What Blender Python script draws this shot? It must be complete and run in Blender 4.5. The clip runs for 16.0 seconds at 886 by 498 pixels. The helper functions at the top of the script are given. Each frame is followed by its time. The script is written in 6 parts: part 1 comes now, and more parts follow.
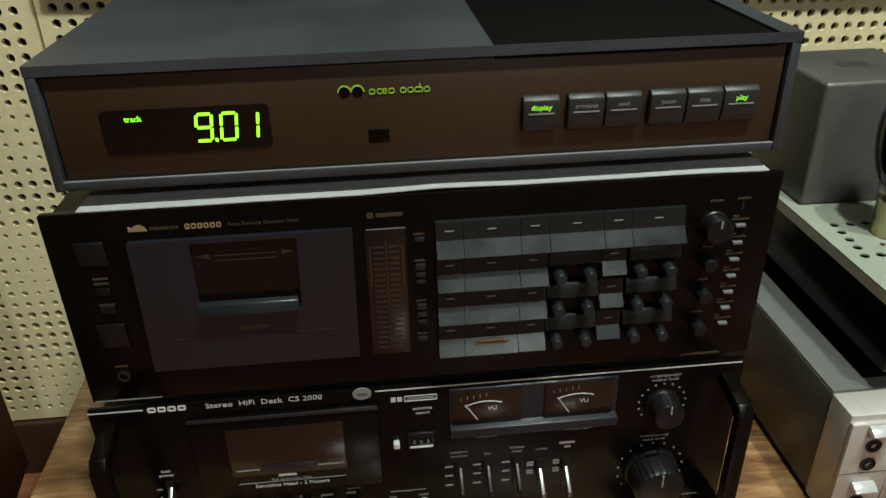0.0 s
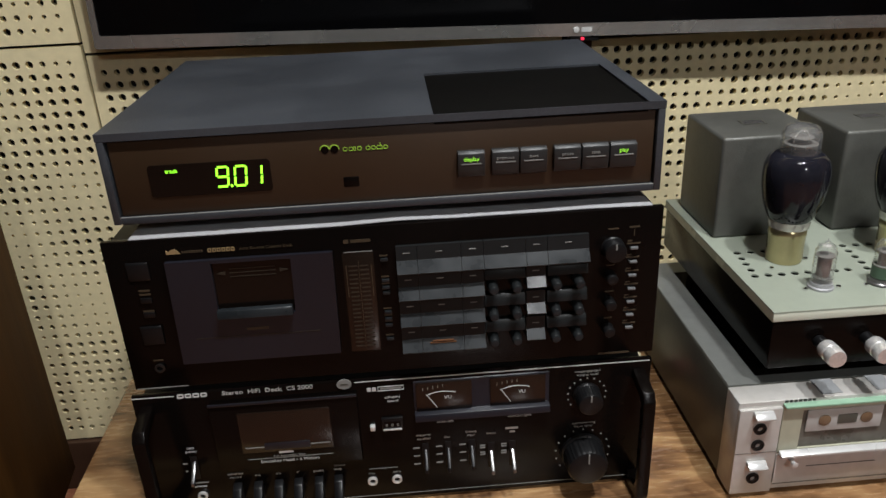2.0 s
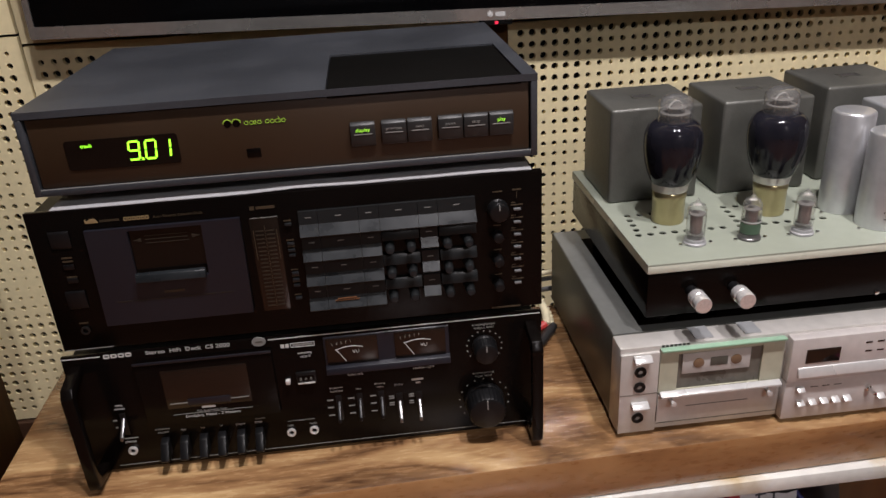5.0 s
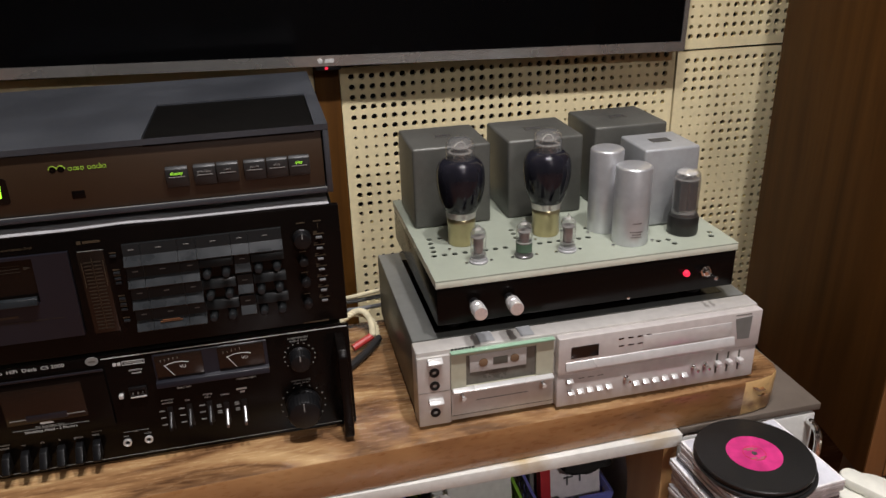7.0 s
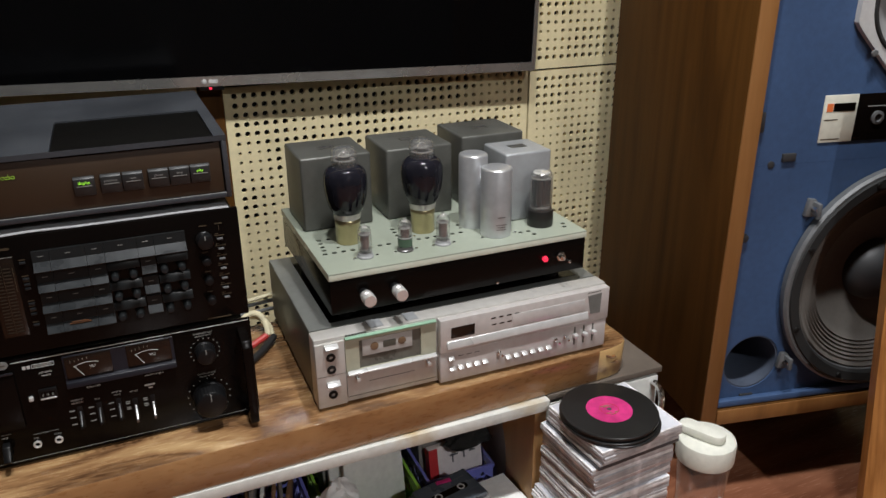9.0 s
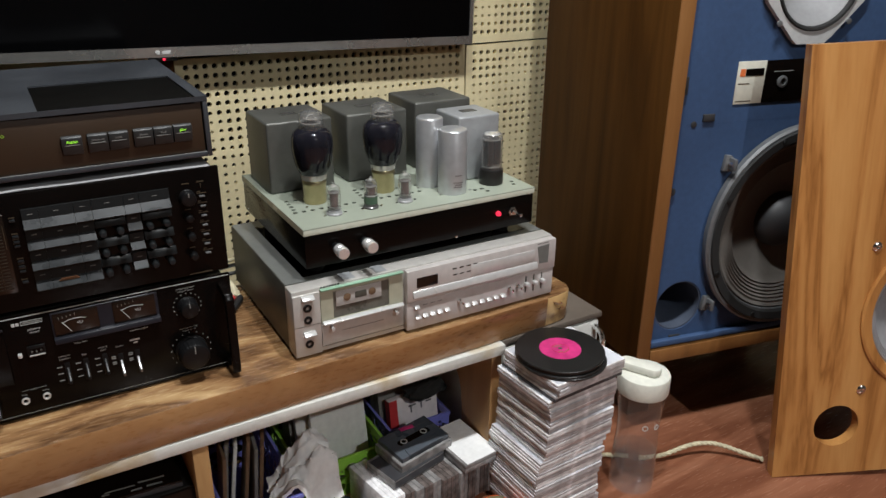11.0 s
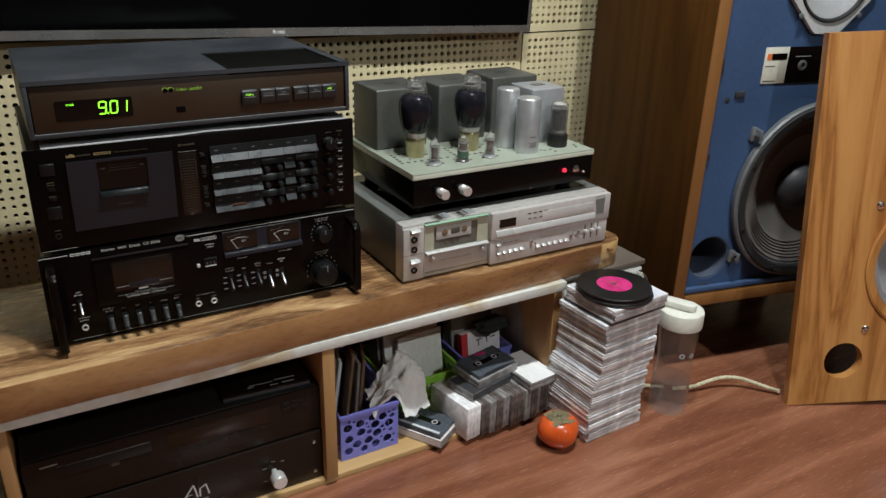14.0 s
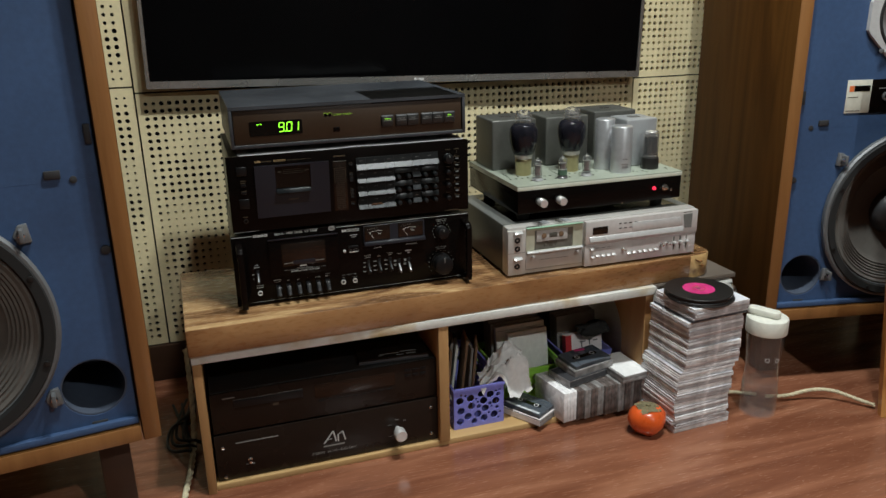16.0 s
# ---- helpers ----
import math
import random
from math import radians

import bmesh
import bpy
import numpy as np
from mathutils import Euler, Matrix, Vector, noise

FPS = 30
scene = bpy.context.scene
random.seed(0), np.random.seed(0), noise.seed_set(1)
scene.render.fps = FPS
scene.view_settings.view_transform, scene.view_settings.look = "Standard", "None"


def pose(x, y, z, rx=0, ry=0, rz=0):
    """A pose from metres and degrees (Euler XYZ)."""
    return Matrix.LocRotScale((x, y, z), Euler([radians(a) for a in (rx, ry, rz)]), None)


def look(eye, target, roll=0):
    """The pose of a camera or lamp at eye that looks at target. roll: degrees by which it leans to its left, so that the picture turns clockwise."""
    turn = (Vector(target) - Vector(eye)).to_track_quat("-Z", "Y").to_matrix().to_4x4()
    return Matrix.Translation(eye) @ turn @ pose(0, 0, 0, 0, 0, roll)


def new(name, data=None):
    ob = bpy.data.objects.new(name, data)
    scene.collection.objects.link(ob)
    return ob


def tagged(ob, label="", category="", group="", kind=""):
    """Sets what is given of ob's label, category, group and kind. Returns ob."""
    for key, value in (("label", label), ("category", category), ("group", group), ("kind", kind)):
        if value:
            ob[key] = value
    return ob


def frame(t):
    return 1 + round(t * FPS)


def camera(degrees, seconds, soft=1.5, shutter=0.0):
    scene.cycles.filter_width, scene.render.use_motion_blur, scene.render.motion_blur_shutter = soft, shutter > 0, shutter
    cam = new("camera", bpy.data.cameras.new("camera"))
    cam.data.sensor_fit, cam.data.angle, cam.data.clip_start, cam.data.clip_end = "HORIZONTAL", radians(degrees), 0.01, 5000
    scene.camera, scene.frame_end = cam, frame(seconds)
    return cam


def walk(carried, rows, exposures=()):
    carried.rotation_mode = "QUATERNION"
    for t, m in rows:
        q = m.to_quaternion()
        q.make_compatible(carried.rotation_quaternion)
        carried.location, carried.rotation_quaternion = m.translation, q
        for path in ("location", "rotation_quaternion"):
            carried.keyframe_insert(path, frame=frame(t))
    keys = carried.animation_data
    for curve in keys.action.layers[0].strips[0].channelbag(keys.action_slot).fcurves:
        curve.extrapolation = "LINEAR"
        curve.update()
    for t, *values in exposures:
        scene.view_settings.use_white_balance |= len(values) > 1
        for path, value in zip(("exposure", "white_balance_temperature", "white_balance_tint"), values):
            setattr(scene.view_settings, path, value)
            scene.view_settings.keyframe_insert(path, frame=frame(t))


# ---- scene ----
cam = camera(60.3, 16.0)
PATH = [
    (0, (0.264, 0.162, 0.826), (0.423, 1.907, -0.139), -1.3),
    (0.5, (0.282, 0.133, 0.838), (0.434, 1.891, -0.104), -2.1),
    (1, (0.294, 0.085, 0.854), (0.439, 1.857, -0.062), -2.7),
    (1.5, (0.298, 0.037, 0.863), (0.423, 1.831, -0.012), -2.7),
    (2, (0.307, 0.013, 0.867), (0.401, 1.831, 0.039), -2.7),
    (2.5, (0.3, -0.004, 0.865), (0.388, 1.831, 0.076), -3.1),
    (3, (0.306, -0.015, 0.859), (0.401, 1.83, 0.092), -3.3),
    (3.2, (0.312, -0.02, 0.857), (0.385, 1.83, 0.101), -3.3),
    (5.5, (0.406, -0.092, 0.873), (0.604, 1.703, 0.013), -2.9),
    (6, (0.446, -0.135, 0.894), (0.707, 1.656, 0.044), -2.2),
    (6.5, (0.462, -0.163, 0.904), (0.796, 1.627, 0.077), -1.8),
    (7, (0.459, -0.188, 0.915), (0.862, 1.596, 0.105), -1.7),
    (7.5, (0.444, -0.219, 0.921), (0.951, 1.548, 0.132), -1.1),
    (8, (0.422, -0.256, 0.918), (1.043, 1.483, 0.149), 0.1),
    (8.5, (0.4, -0.282, 0.929), (1.096, 1.436, 0.177), -0.1),
    (9, (0.408, -0.296, 0.927), (1.135, 1.405, 0.168), -0.4),
    (9.5, (0.409, -0.31, 0.917), (1.16, 1.379, 0.152), -0.2),
    (9.7, (0.396, -0.301, 0.924), (1.175, 1.353, 0.114), 0.3),
    (11.8, (0.266, -0.393, 0.906), (1.232, 1.178, 0.131), 0.6),
    (12, (0.258, -0.405, 0.909), (1.205, 1.177, 0.134), 0.6),
    (12.5, (0.191, -0.418, 0.913), (1.119, 1.175, 0.139), 0.4),
    (13, (0.13, -0.449, 0.907), (1.081, 1.13, 0.13), 0.6),
    (13.5, (0.082, -0.466, 0.911), (1.053, 1.097, 0.127), 1.8),
    (14, (0.053, -0.49, 0.91), (0.991, 1.095, 0.13), 1.6),
    (14.5, (0.031, -0.563, 0.922), (0.866, 1.095, 0.178), 0.8),
    (15, (0.033, -0.66, 0.919), (0.754, 1.074, 0.23), -0.3),
    (15.5, (0.032, -0.727, 0.914), (0.677, 1.049, 0.259), -1.0),
    (16, (0.015, -0.797, 0.889), (0.604, 1.011, 0.269), -1.2),
]
BALANCE = [(0, 0.08, 6680, -2), (1.5, 0.07, 6500, 8), (3, 0.06, 6430, 19), (5.5, 0.04, 6760, 22), (7, 0, 6760, 19), (8.5, 0, 6550, 14), (12, 0.04, 6420, 11), (14.5, 0.02, 6330, 7), (16, -0.02, 6400, 6)]
walk(cam, [(t, look(eye, target, roll)) for t, eye, target, roll in PATH], exposures=BALANCE)

# ---- light ----
world = bpy.data.worlds.new("world")
world.use_nodes = True
scene.world = world
world.node_tree.nodes["Background"].inputs[0].default_value = (0.9, 0.95, 1.0, 1)
world.node_tree.nodes["Background"].inputs[1].default_value = 0.02
LAMPS = [(0.52, 0.03, 6.9), (0.89, 0.03, 7.3), (1.00, -2.20, 11.0)]   # x, y, watts of the ceiling downlights
CEILING = 2.45


# ---- materials ----
def nodes_of(m):
    m.use_nodes = True
    nt = m.node_tree
    return nt, nt.nodes, nt.links, nt.nodes["Principled BSDF"]


def mk(name, base, rough=0.5, metal=0.0, spot=0.12, spot_scale=6.0, grain=0.06, grain_scale=90.0, bump=0.1, bump_scale=250.0, coat=0.0, spec=0.5):
    """A plain surface with variation at two scales, uneven gloss and fine relief."""
    m = bpy.data.materials.new(name)
    nt, n, l, p = nodes_of(m)
    tc = n.new("ShaderNodeTexCoord")
    big, fine, rel = n.new("ShaderNodeTexNoise"), n.new("ShaderNodeTexNoise"), n.new("ShaderNodeTexNoise")
    for node, s, d in ((big, spot_scale, 4), (fine, grain_scale, 3), (rel, bump_scale, 2)):
        node.inputs["Scale"].default_value, node.inputs["Detail"].default_value = s, d
        l.new(tc.outputs["Object"], node.inputs["Vector"])
    a = n.new("ShaderNodeMapRange")
    a.inputs[1].default_value, a.inputs[2].default_value = 0.3, 0.7
    a.inputs[3].default_value, a.inputs[4].default_value = 1 - spot, 1 + spot
    b = n.new("ShaderNodeMapRange")
    b.inputs[1].default_value, b.inputs[2].default_value = 0.3, 0.7
    b.inputs[3].default_value, b.inputs[4].default_value = 1 - grain, 1 + grain
    l.new(big.outputs[0], a.inputs[0])
    l.new(fine.outputs[0], b.inputs[0])
    mul = n.new("ShaderNodeMath")
    mul.operation = "MULTIPLY"
    l.new(a.outputs[0], mul.inputs[0])
    l.new(b.outputs[0], mul.inputs[1])
    sc = n.new("ShaderNodeVectorMath")
    sc.operation = "SCALE"
    sc.inputs[0].default_value = base
    l.new(mul.outputs[0], sc.inputs["Scale"])
    l.new(sc.outputs[0], p.inputs["Base Color"])
    r = n.new("ShaderNodeMapRange")
    r.inputs[1].default_value, r.inputs[2].default_value = 0.3, 0.7
    r.inputs[3].default_value, r.inputs[4].default_value = max(rough - 0.07, 0.02), min(rough + 0.07, 1)
    l.new(big.outputs[0], r.inputs[0])
    l.new(r.outputs[0], p.inputs["Roughness"])
    p.inputs["Metallic"].default_value = metal
    p.inputs["Coat Weight"].default_value = coat
    p.inputs["Specular IOR Level"].default_value = spec
    if bump:
        bu = n.new("ShaderNodeBump")
        bu.inputs["Strength"].default_value, bu.inputs["Distance"].default_value = bump, 0.0006
        l.new(rel.outputs[0], bu.inputs["Height"])
        l.new(bu.outputs[0], p.inputs["Normal"])
    return m


def wood(name, colours, size=(1.2, 14, 14), rings=3.0, rough=0.4, coat=0.0, swirl=1.2, fine=220.0, bump=0.15, spec=0.5):
    """Wood grain stretched along one axis: colours from dark to light, broad figure and fine pores."""
    m = bpy.data.materials.new(name)
    nt, n, l, p = nodes_of(m)
    tc, mp = n.new("ShaderNodeTexCoord"), n.new("ShaderNodeMapping")
    mp.inputs["Scale"].default_value = size
    l.new(tc.outputs["Object"], mp.inputs["Vector"])
    fig = n.new("ShaderNodeTexNoise")
    fig.inputs["Scale"].default_value, fig.inputs["Detail"].default_value, fig.inputs["Distortion"].default_value = 1.0, 6, swirl
    l.new(mp.outputs[0], fig.inputs["Vector"])
    saw = n.new("ShaderNodeMath")
    saw.operation = "MULTIPLY"
    saw.inputs[1].default_value = rings
    l.new(fig.outputs[0], saw.inputs[0])
    pp = n.new("ShaderNodeMath")
    pp.operation = "PINGPONG"
    pp.inputs[1].default_value = 1.0
    l.new(saw.outputs[0], pp.inputs[0])
    mp2 = n.new("ShaderNodeMapping")
    mp2.inputs["Scale"].default_value = tuple(s * 6 for s in size)
    l.new(tc.outputs["Object"], mp2.inputs["Vector"])
    por = n.new("ShaderNodeTexNoise")
    por.inputs["Scale"].default_value, por.inputs["Detail"].default_value = fine / 60, 5
    l.new(mp2.outputs[0], por.inputs["Vector"])
    mix = n.new("ShaderNodeMix")
    mix.inputs[0].default_value = 0.35
    l.new(pp.outputs[0], mix.inputs[2])
    l.new(por.outputs[0], mix.inputs[3])
    ramp = n.new("ShaderNodeValToRGB")
    ramp.color_ramp.elements[0].color, ramp.color_ramp.elements[0].position = (*colours[0], 1), 0.12
    ramp.color_ramp.elements[1].color, ramp.color_ramp.elements[1].position = (*colours[-1], 1), 0.88
    for k, c in enumerate(colours[1:-1]):
        e = ramp.color_ramp.elements.new(0.12 + 0.76 * (k + 1) / (len(colours) - 1))
        e.color = (*c, 1)
    l.new(mix.outputs[0], ramp.inputs[0])
    l.new(ramp.outputs[0], p.inputs["Base Color"])
    r = n.new("ShaderNodeMapRange")
    r.inputs[3].default_value, r.inputs[4].default_value = max(rough - 0.08, 0.03), rough + 0.1
    l.new(por.outputs[0], r.inputs[0])
    l.new(r.outputs[0], p.inputs["Roughness"])
    p.inputs["Specular IOR Level"].default_value = spec
    p.inputs["Coat Weight"].default_value, p.inputs["Coat Roughness"].default_value = coat, 0.12
    bu = n.new("ShaderNodeBump")
    bu.inputs["Strength"].default_value, bu.inputs["Distance"].default_value = bump, 0.0008
    l.new(mix.outputs[0], bu.inputs["Height"])
    l.new(bu.outputs[0], p.inputs["Normal"])
    return m


def glow(name, colour, strength):
    m = bpy.data.materials.new(name)
    nt, n, l, p = nodes_of(m)
    p.inputs["Base Color"].default_value = (*(c * 0.3 for c in colour), 1)
    p.inputs["Emission Color"].default_value = (*colour, 1)
    p.inputs["Emission Strength"].default_value = strength
    return m


def thin_clear(name, tint=(0.97, 0.97, 0.97), rough=0.03, gloss=1.0, haze=0.03):
    """Thin clear glass or plastic: light passes straight through, with a sheen that grows at the rim."""
    m = bpy.data.materials.new(name)
    nt, n, l, p = nodes_of(m)
    tr, gl, fr, mx, sc = n.new("ShaderNodeBsdfTransparent"), n.new("ShaderNodeBsdfGlossy"), n.new("ShaderNodeLayerWeight"), n.new("ShaderNodeMixShader"), n.new("ShaderNodeMath")
    tr.inputs[0].default_value = (*tint, 1)
    gl.inputs["Roughness"].default_value = rough
    fr.inputs[0].default_value = 0.5
    pw = n.new("ShaderNodeMath")
    pw.operation, pw.inputs[1].default_value = "POWER", 2.6
    l.new(fr.outputs["Facing"], pw.inputs[0])
    sc.operation, sc.use_clamp = "MULTIPLY_ADD", True
    sc.inputs[1].default_value, sc.inputs[2].default_value = gloss * 0.7, 0.04
    l.new(pw.outputs[0], sc.inputs[0])
    l.new(sc.outputs[0], mx.inputs[0])
    l.new(tr.outputs[0], mx.inputs[1])
    l.new(gl.outputs[0], mx.inputs[2])
    df, hz = n.new("ShaderNodeBsdfDiffuse"), n.new("ShaderNodeMixShader")
    df.inputs[0].default_value = (0.8, 0.8, 0.8, 1)
    hz.inputs[0].default_value = haze
    l.new(mx.outputs[0], hz.inputs[1])
    l.new(df.outputs[0], hz.inputs[2])
    l.new(hz.outputs[0], n["Material Output"].inputs[0])
    return m


def stained(name, base, stain, rough=0.6, scale=9.0, lo=0.5, hi=0.66, bump=0.2):
    """A light surface with stains of another colour."""
    m = mk(name, base, rough, bump=bump)
    nt, n, l, p = nodes_of(m)
    link = p.inputs["Base Color"].links[0].from_socket
    tc, t = n.new("ShaderNodeTexCoord"), n.new("ShaderNodeTexNoise")
    t.inputs["Scale"].default_value, t.inputs["Detail"].default_value = scale, 6
    l.new(tc.outputs["Object"], t.inputs["Vector"])
    r = n.new("ShaderNodeMapRange")
    r.inputs[1].default_value, r.inputs[2].default_value = lo, hi
    l.new(t.outputs[0], r.inputs[0])
    mx = n.new("ShaderNodeMix")
    mx.data_type = "RGBA"
    mx.inputs[7].default_value = (*stain, 1)
    l.new(r.outputs[0], mx.inputs[0])
    l.new(link, mx.inputs[6])
    l.new(mx.outputs[2], p.inputs["Base Color"])
    return m


M = dict(
    cream=stained("cream_paint", (0.76, 0.66, 0.41), (0.64, 0.53, 0.31), 0.55, 3.0, 0.5, 0.8, 0.08),
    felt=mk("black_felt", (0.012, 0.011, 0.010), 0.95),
    # for the unseen walls, kept dark so glossy fronts reflect little
    plaster=mk("plaster", (0.09, 0.075, 0.06), 0.8),
    ceilingpaint=mk("ceiling_paint", (0.45, 0.44, 0.41), 0.85),
    floor=wood("red_laminate", [(0.160, 0.056, 0.029), (0.250, 0.098, 0.053), (0.340, 0.152, 0.087)], (1.6, 16, 16), 3.2, 0.24, 0.22, 1.2, bump=0.05),
    slab=wood("acacia_slab", [(0.075, 0.034, 0.015), (0.25, 0.132, 0.058), (0.42, 0.265, 0.125), (0.55, 0.38, 0.195)], (2.2, 11, 11), 3.8, 0.25, 0.35, 1.6),
    slabedge=wood("acacia_edge", [(0.085, 0.035, 0.014), (0.25, 0.115, 0.043), (0.38, 0.20, 0.083)], (3.0, 9, 9), 2.6, 0.28, 0.3, 1.2),
    sapwood=stained("acacia_sapwood", (0.56, 0.36, 0.155), (0.20, 0.095, 0.035), 0.3, 26.0, 0.52, 0.66),
    pine=wood("pale_plywood", [(0.24, 0.12, 0.045), (0.34, 0.18, 0.070), (0.42, 0.245, 0.10)], (9, 9, 1.2), 2.5, 0.5),
    pineside=wood("pale_plywood_shelf", [(0.30, 0.17, 0.065), (0.44, 0.27, 0.11), (0.52, 0.34, 0.15)], (1.6, 10, 10), 2.5, 0.5),
    strip=stained("white_worn_strip", (0.66, 0.66, 0.62), (0.48, 0.36, 0.19), 0.5, 13.0, 0.50, 0.70),
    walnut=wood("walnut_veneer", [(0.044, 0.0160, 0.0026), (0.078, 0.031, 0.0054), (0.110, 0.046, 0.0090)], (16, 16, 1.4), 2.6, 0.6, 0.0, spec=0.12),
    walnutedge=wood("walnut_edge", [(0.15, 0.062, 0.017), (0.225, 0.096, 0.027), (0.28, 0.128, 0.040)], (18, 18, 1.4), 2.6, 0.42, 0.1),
    oak=wood("oak_veneer", [(0.26, 0.098, 0.022), (0.44, 0.190, 0.052), (0.50, 0.235, 0.070), (0.55, 0.27, 0.086)], (8, 8, 1.0), 7.5, 0.35, 0.2, 1.5),
    darkwood=wood("dark_brown_wood", [(0.020, 0.009, 0.005), (0.035, 0.016, 0.008), (0.05, 0.022, 0.011)], (1.5, 12, 12), 2, 0.5),
    blue=mk("matt_blue_paint", (0.036, 0.075, 0.168), 0.62, spot=0.18, spot_scale=4, grain=0.08, bump=0.25, bump_scale=160),
    black=mk("black_lacquer", (0.0030, 0.0021, 0.0018), 0.22, bump=0.05, spec=0.14),
    blackmetal=mk("black_metal", (0.008, 0.0076, 0.0072), 0.42, bump=0.12, bump_scale=500),
    blackplastic=mk("black_plastic", (0.0050, 0.0050, 0.0055), 0.34, spec=0.3),
    brownpanel=mk("dark_brown_anodised_panel", (0.0305, 0.0160, 0.0070), 0.45, spot=0.08, grain=0.04, bump=0.06, bump_scale=600),
    sleeve=mk("charcoal_textured_paint", (0.033, 0.0365, 0.043), 0.42, spot=0.22, spot_scale=9, grain=0.12, grain_scale=400, bump=0.5, bump_scale=700),
    grille=mk("black_vent_panel", (0.0022, 0.0020, 0.0018), 0.6, bump=0.15, spec=0.07),
    smoked=mk("smoked_window", (0.005, 0.0035, 0.0028), 0.10, bump=0.0, spec=0.3),
    smokedbrown=mk("smoked_brown_window", (0.0100, 0.0060, 0.0042), 0.16, bump=0.0),
    doorplate=mk("slate_cassette_door", (0.0078, 0.0082, 0.0130), 0.38, bump=0.1),
    keys=mk("slate_key_plastic", (0.0100, 0.0112, 0.0118), 0.30, bump=0.08, spec=0.3),
    # paler copy of the key plastic: light on its facets is coloured in
    keylit=mk("lit_key_plastic", (0.0135, 0.0160, 0.0180), 0.30, bump=0.05, spec=0.3, spot=0.15, spot_scale=40),
    gold=mk("gold_print", (0.24, 0.165, 0.08), 0.45),
    metergold=mk("dim_meter_segment", (0.020, 0.015, 0.009), 0.5),
    dimgold=mk("dim_gold_print", (0.044, 0.031, 0.017), 0.5),
    white=mk("white_print", (0.50, 0.50, 0.49), 0.5),
    dimwhite=mk("grey_print", (0.20, 0.20, 0.19), 0.5),
    orange=mk("orange_print", (0.11, 0.042, 0.014), 0.5),
    paper=mk("white_paper", (0.33, 0.33, 0.34), 0.75, spot=0.05),
    rubber=mk("black_rubber", (0.012, 0.012, 0.012), 0.75),
    leversteel=mk("dull_steel_lever", (0.24, 0.24, 0.24), 0.30, 0.9, spot=0.08, bump=0.0),
    chrome=mk("chrome", (0.82, 0.82, 0.82), 0.14, 1.0, spot=0.03, bump=0.0),
    knobmetal=mk("turned_bright_metal", (0.80, 0.79, 0.78), 0.24, 0.6, spot=0.04, grain=0.1, grain_scale=400, bump=0.05),
    alu=mk("brushed_aluminium", (0.74, 0.73, 0.72), 0.34, 0.55, spot=0.05, grain=0.08, grain_scale=300, bump=0.08),
    silver=mk("silver_anodised_front", (0.55, 0.53, 0.50), 0.36, 0.35, spot=0.04, bump=0.05, bump_scale=600),
    silverpink=mk("silver_fascia", (0.56, 0.525, 0.505), 0.40, 0.25, spot=0.05, bump=0.04),
    silverpale=mk("pale_silver_edge", (0.66, 0.66, 0.65), 0.28, 0.35, spot=0.04, bump=0.0),
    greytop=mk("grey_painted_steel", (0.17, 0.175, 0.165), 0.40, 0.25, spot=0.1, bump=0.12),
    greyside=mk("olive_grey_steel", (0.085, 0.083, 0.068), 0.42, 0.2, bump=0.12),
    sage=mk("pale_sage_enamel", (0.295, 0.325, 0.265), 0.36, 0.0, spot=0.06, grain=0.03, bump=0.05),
    # same enamel, paler: the bright look of the rim is put into its colour
    sageedge=mk("lit_sage_enamel", (0.58, 0.60, 0.50), 0.30, 0.0, spot=0.05, grain=0.03, bump=0.05),
    darktx=mk("dark_grey_hammer_paint", (0.098, 0.098, 0.088), 0.42, 0.3, spot=0.14, spot_scale=12, bump=0.4, bump_scale=420),
    lighttx=mk("light_grey_hammer_paint", (0.34, 0.35, 0.36), 0.42, 0.35, spot=0.08, bump=0.3, bump_scale=420),
    can=mk("spun_aluminium_can", (0.60, 0.61, 0.63), 0.32, 0.7, spot=0.06, bump=0.08),
    brass=mk("brass", (0.50, 0.43, 0.25), 0.30, 0.9, spot=0.14, bump=0.05),
    getter=mk("silver_getter", (0.66, 0.64, 0.60), 0.22, 0.4, bump=0.0),
    tubeglass=thin_clear("clear_tube_glass", (0.985, 0.985, 0.985), 0.03, 0.9, 0.035),
    smokeglass=mk("smoked_coated_glass", (0.0105, 0.0105, 0.0150), 0.08, spot=0.3, spot_scale=30, bump=0.0, spec=0.35),
    plate=mk("grey_tube_plate", (0.14, 0.135, 0.135), 0.30, 0.6),
    heater=mk("brown_grey_tube_plate", (0.17, 0.12, 0.11), 0.5),
    mica=mk("mica", (0.20, 0.19, 0.175), 0.25),
    bakelite=mk("black_bakelite", (0.014, 0.013, 0.012), 0.35),
    greenprint=mk("green_print", (0.06, 0.11, 0.07), 0.5),
    green=glow("green_display", (0.28, 1.0, 0.03), 2.2),
    greendim=glow("green_key_lamp", (0.36, 0.95, 0.06), 0.9),
    greenlogo=mk("green_edge_print", (0.30, 0.52, 0.05), 0.5),
    red=glow("red_lamp", (1.0, 0.03, 0.08), 1.1),
    screen=mk("tv_screen", (0.0016, 0.0016, 0.0019), 0.10, spot=0.1, bump=0.0, spec=0.17),
    bezel=mk("tv_bezel_metal", (0.55, 0.54, 0.52), 0.26, 0.85, spot=0.05, bump=0.03),
    cone=mk("grey_paper_cone", (0.12, 0.108, 0.096), 0.85, spot=0.15, bump=0.3),
    conepale=mk("pale_grey_cone", (0.36, 0.36, 0.37), 0.55, 0.3, spot=0.1, bump=0.1),
    dust=mk("black_dust_cap", (0.026, 0.026, 0.028), 0.60),
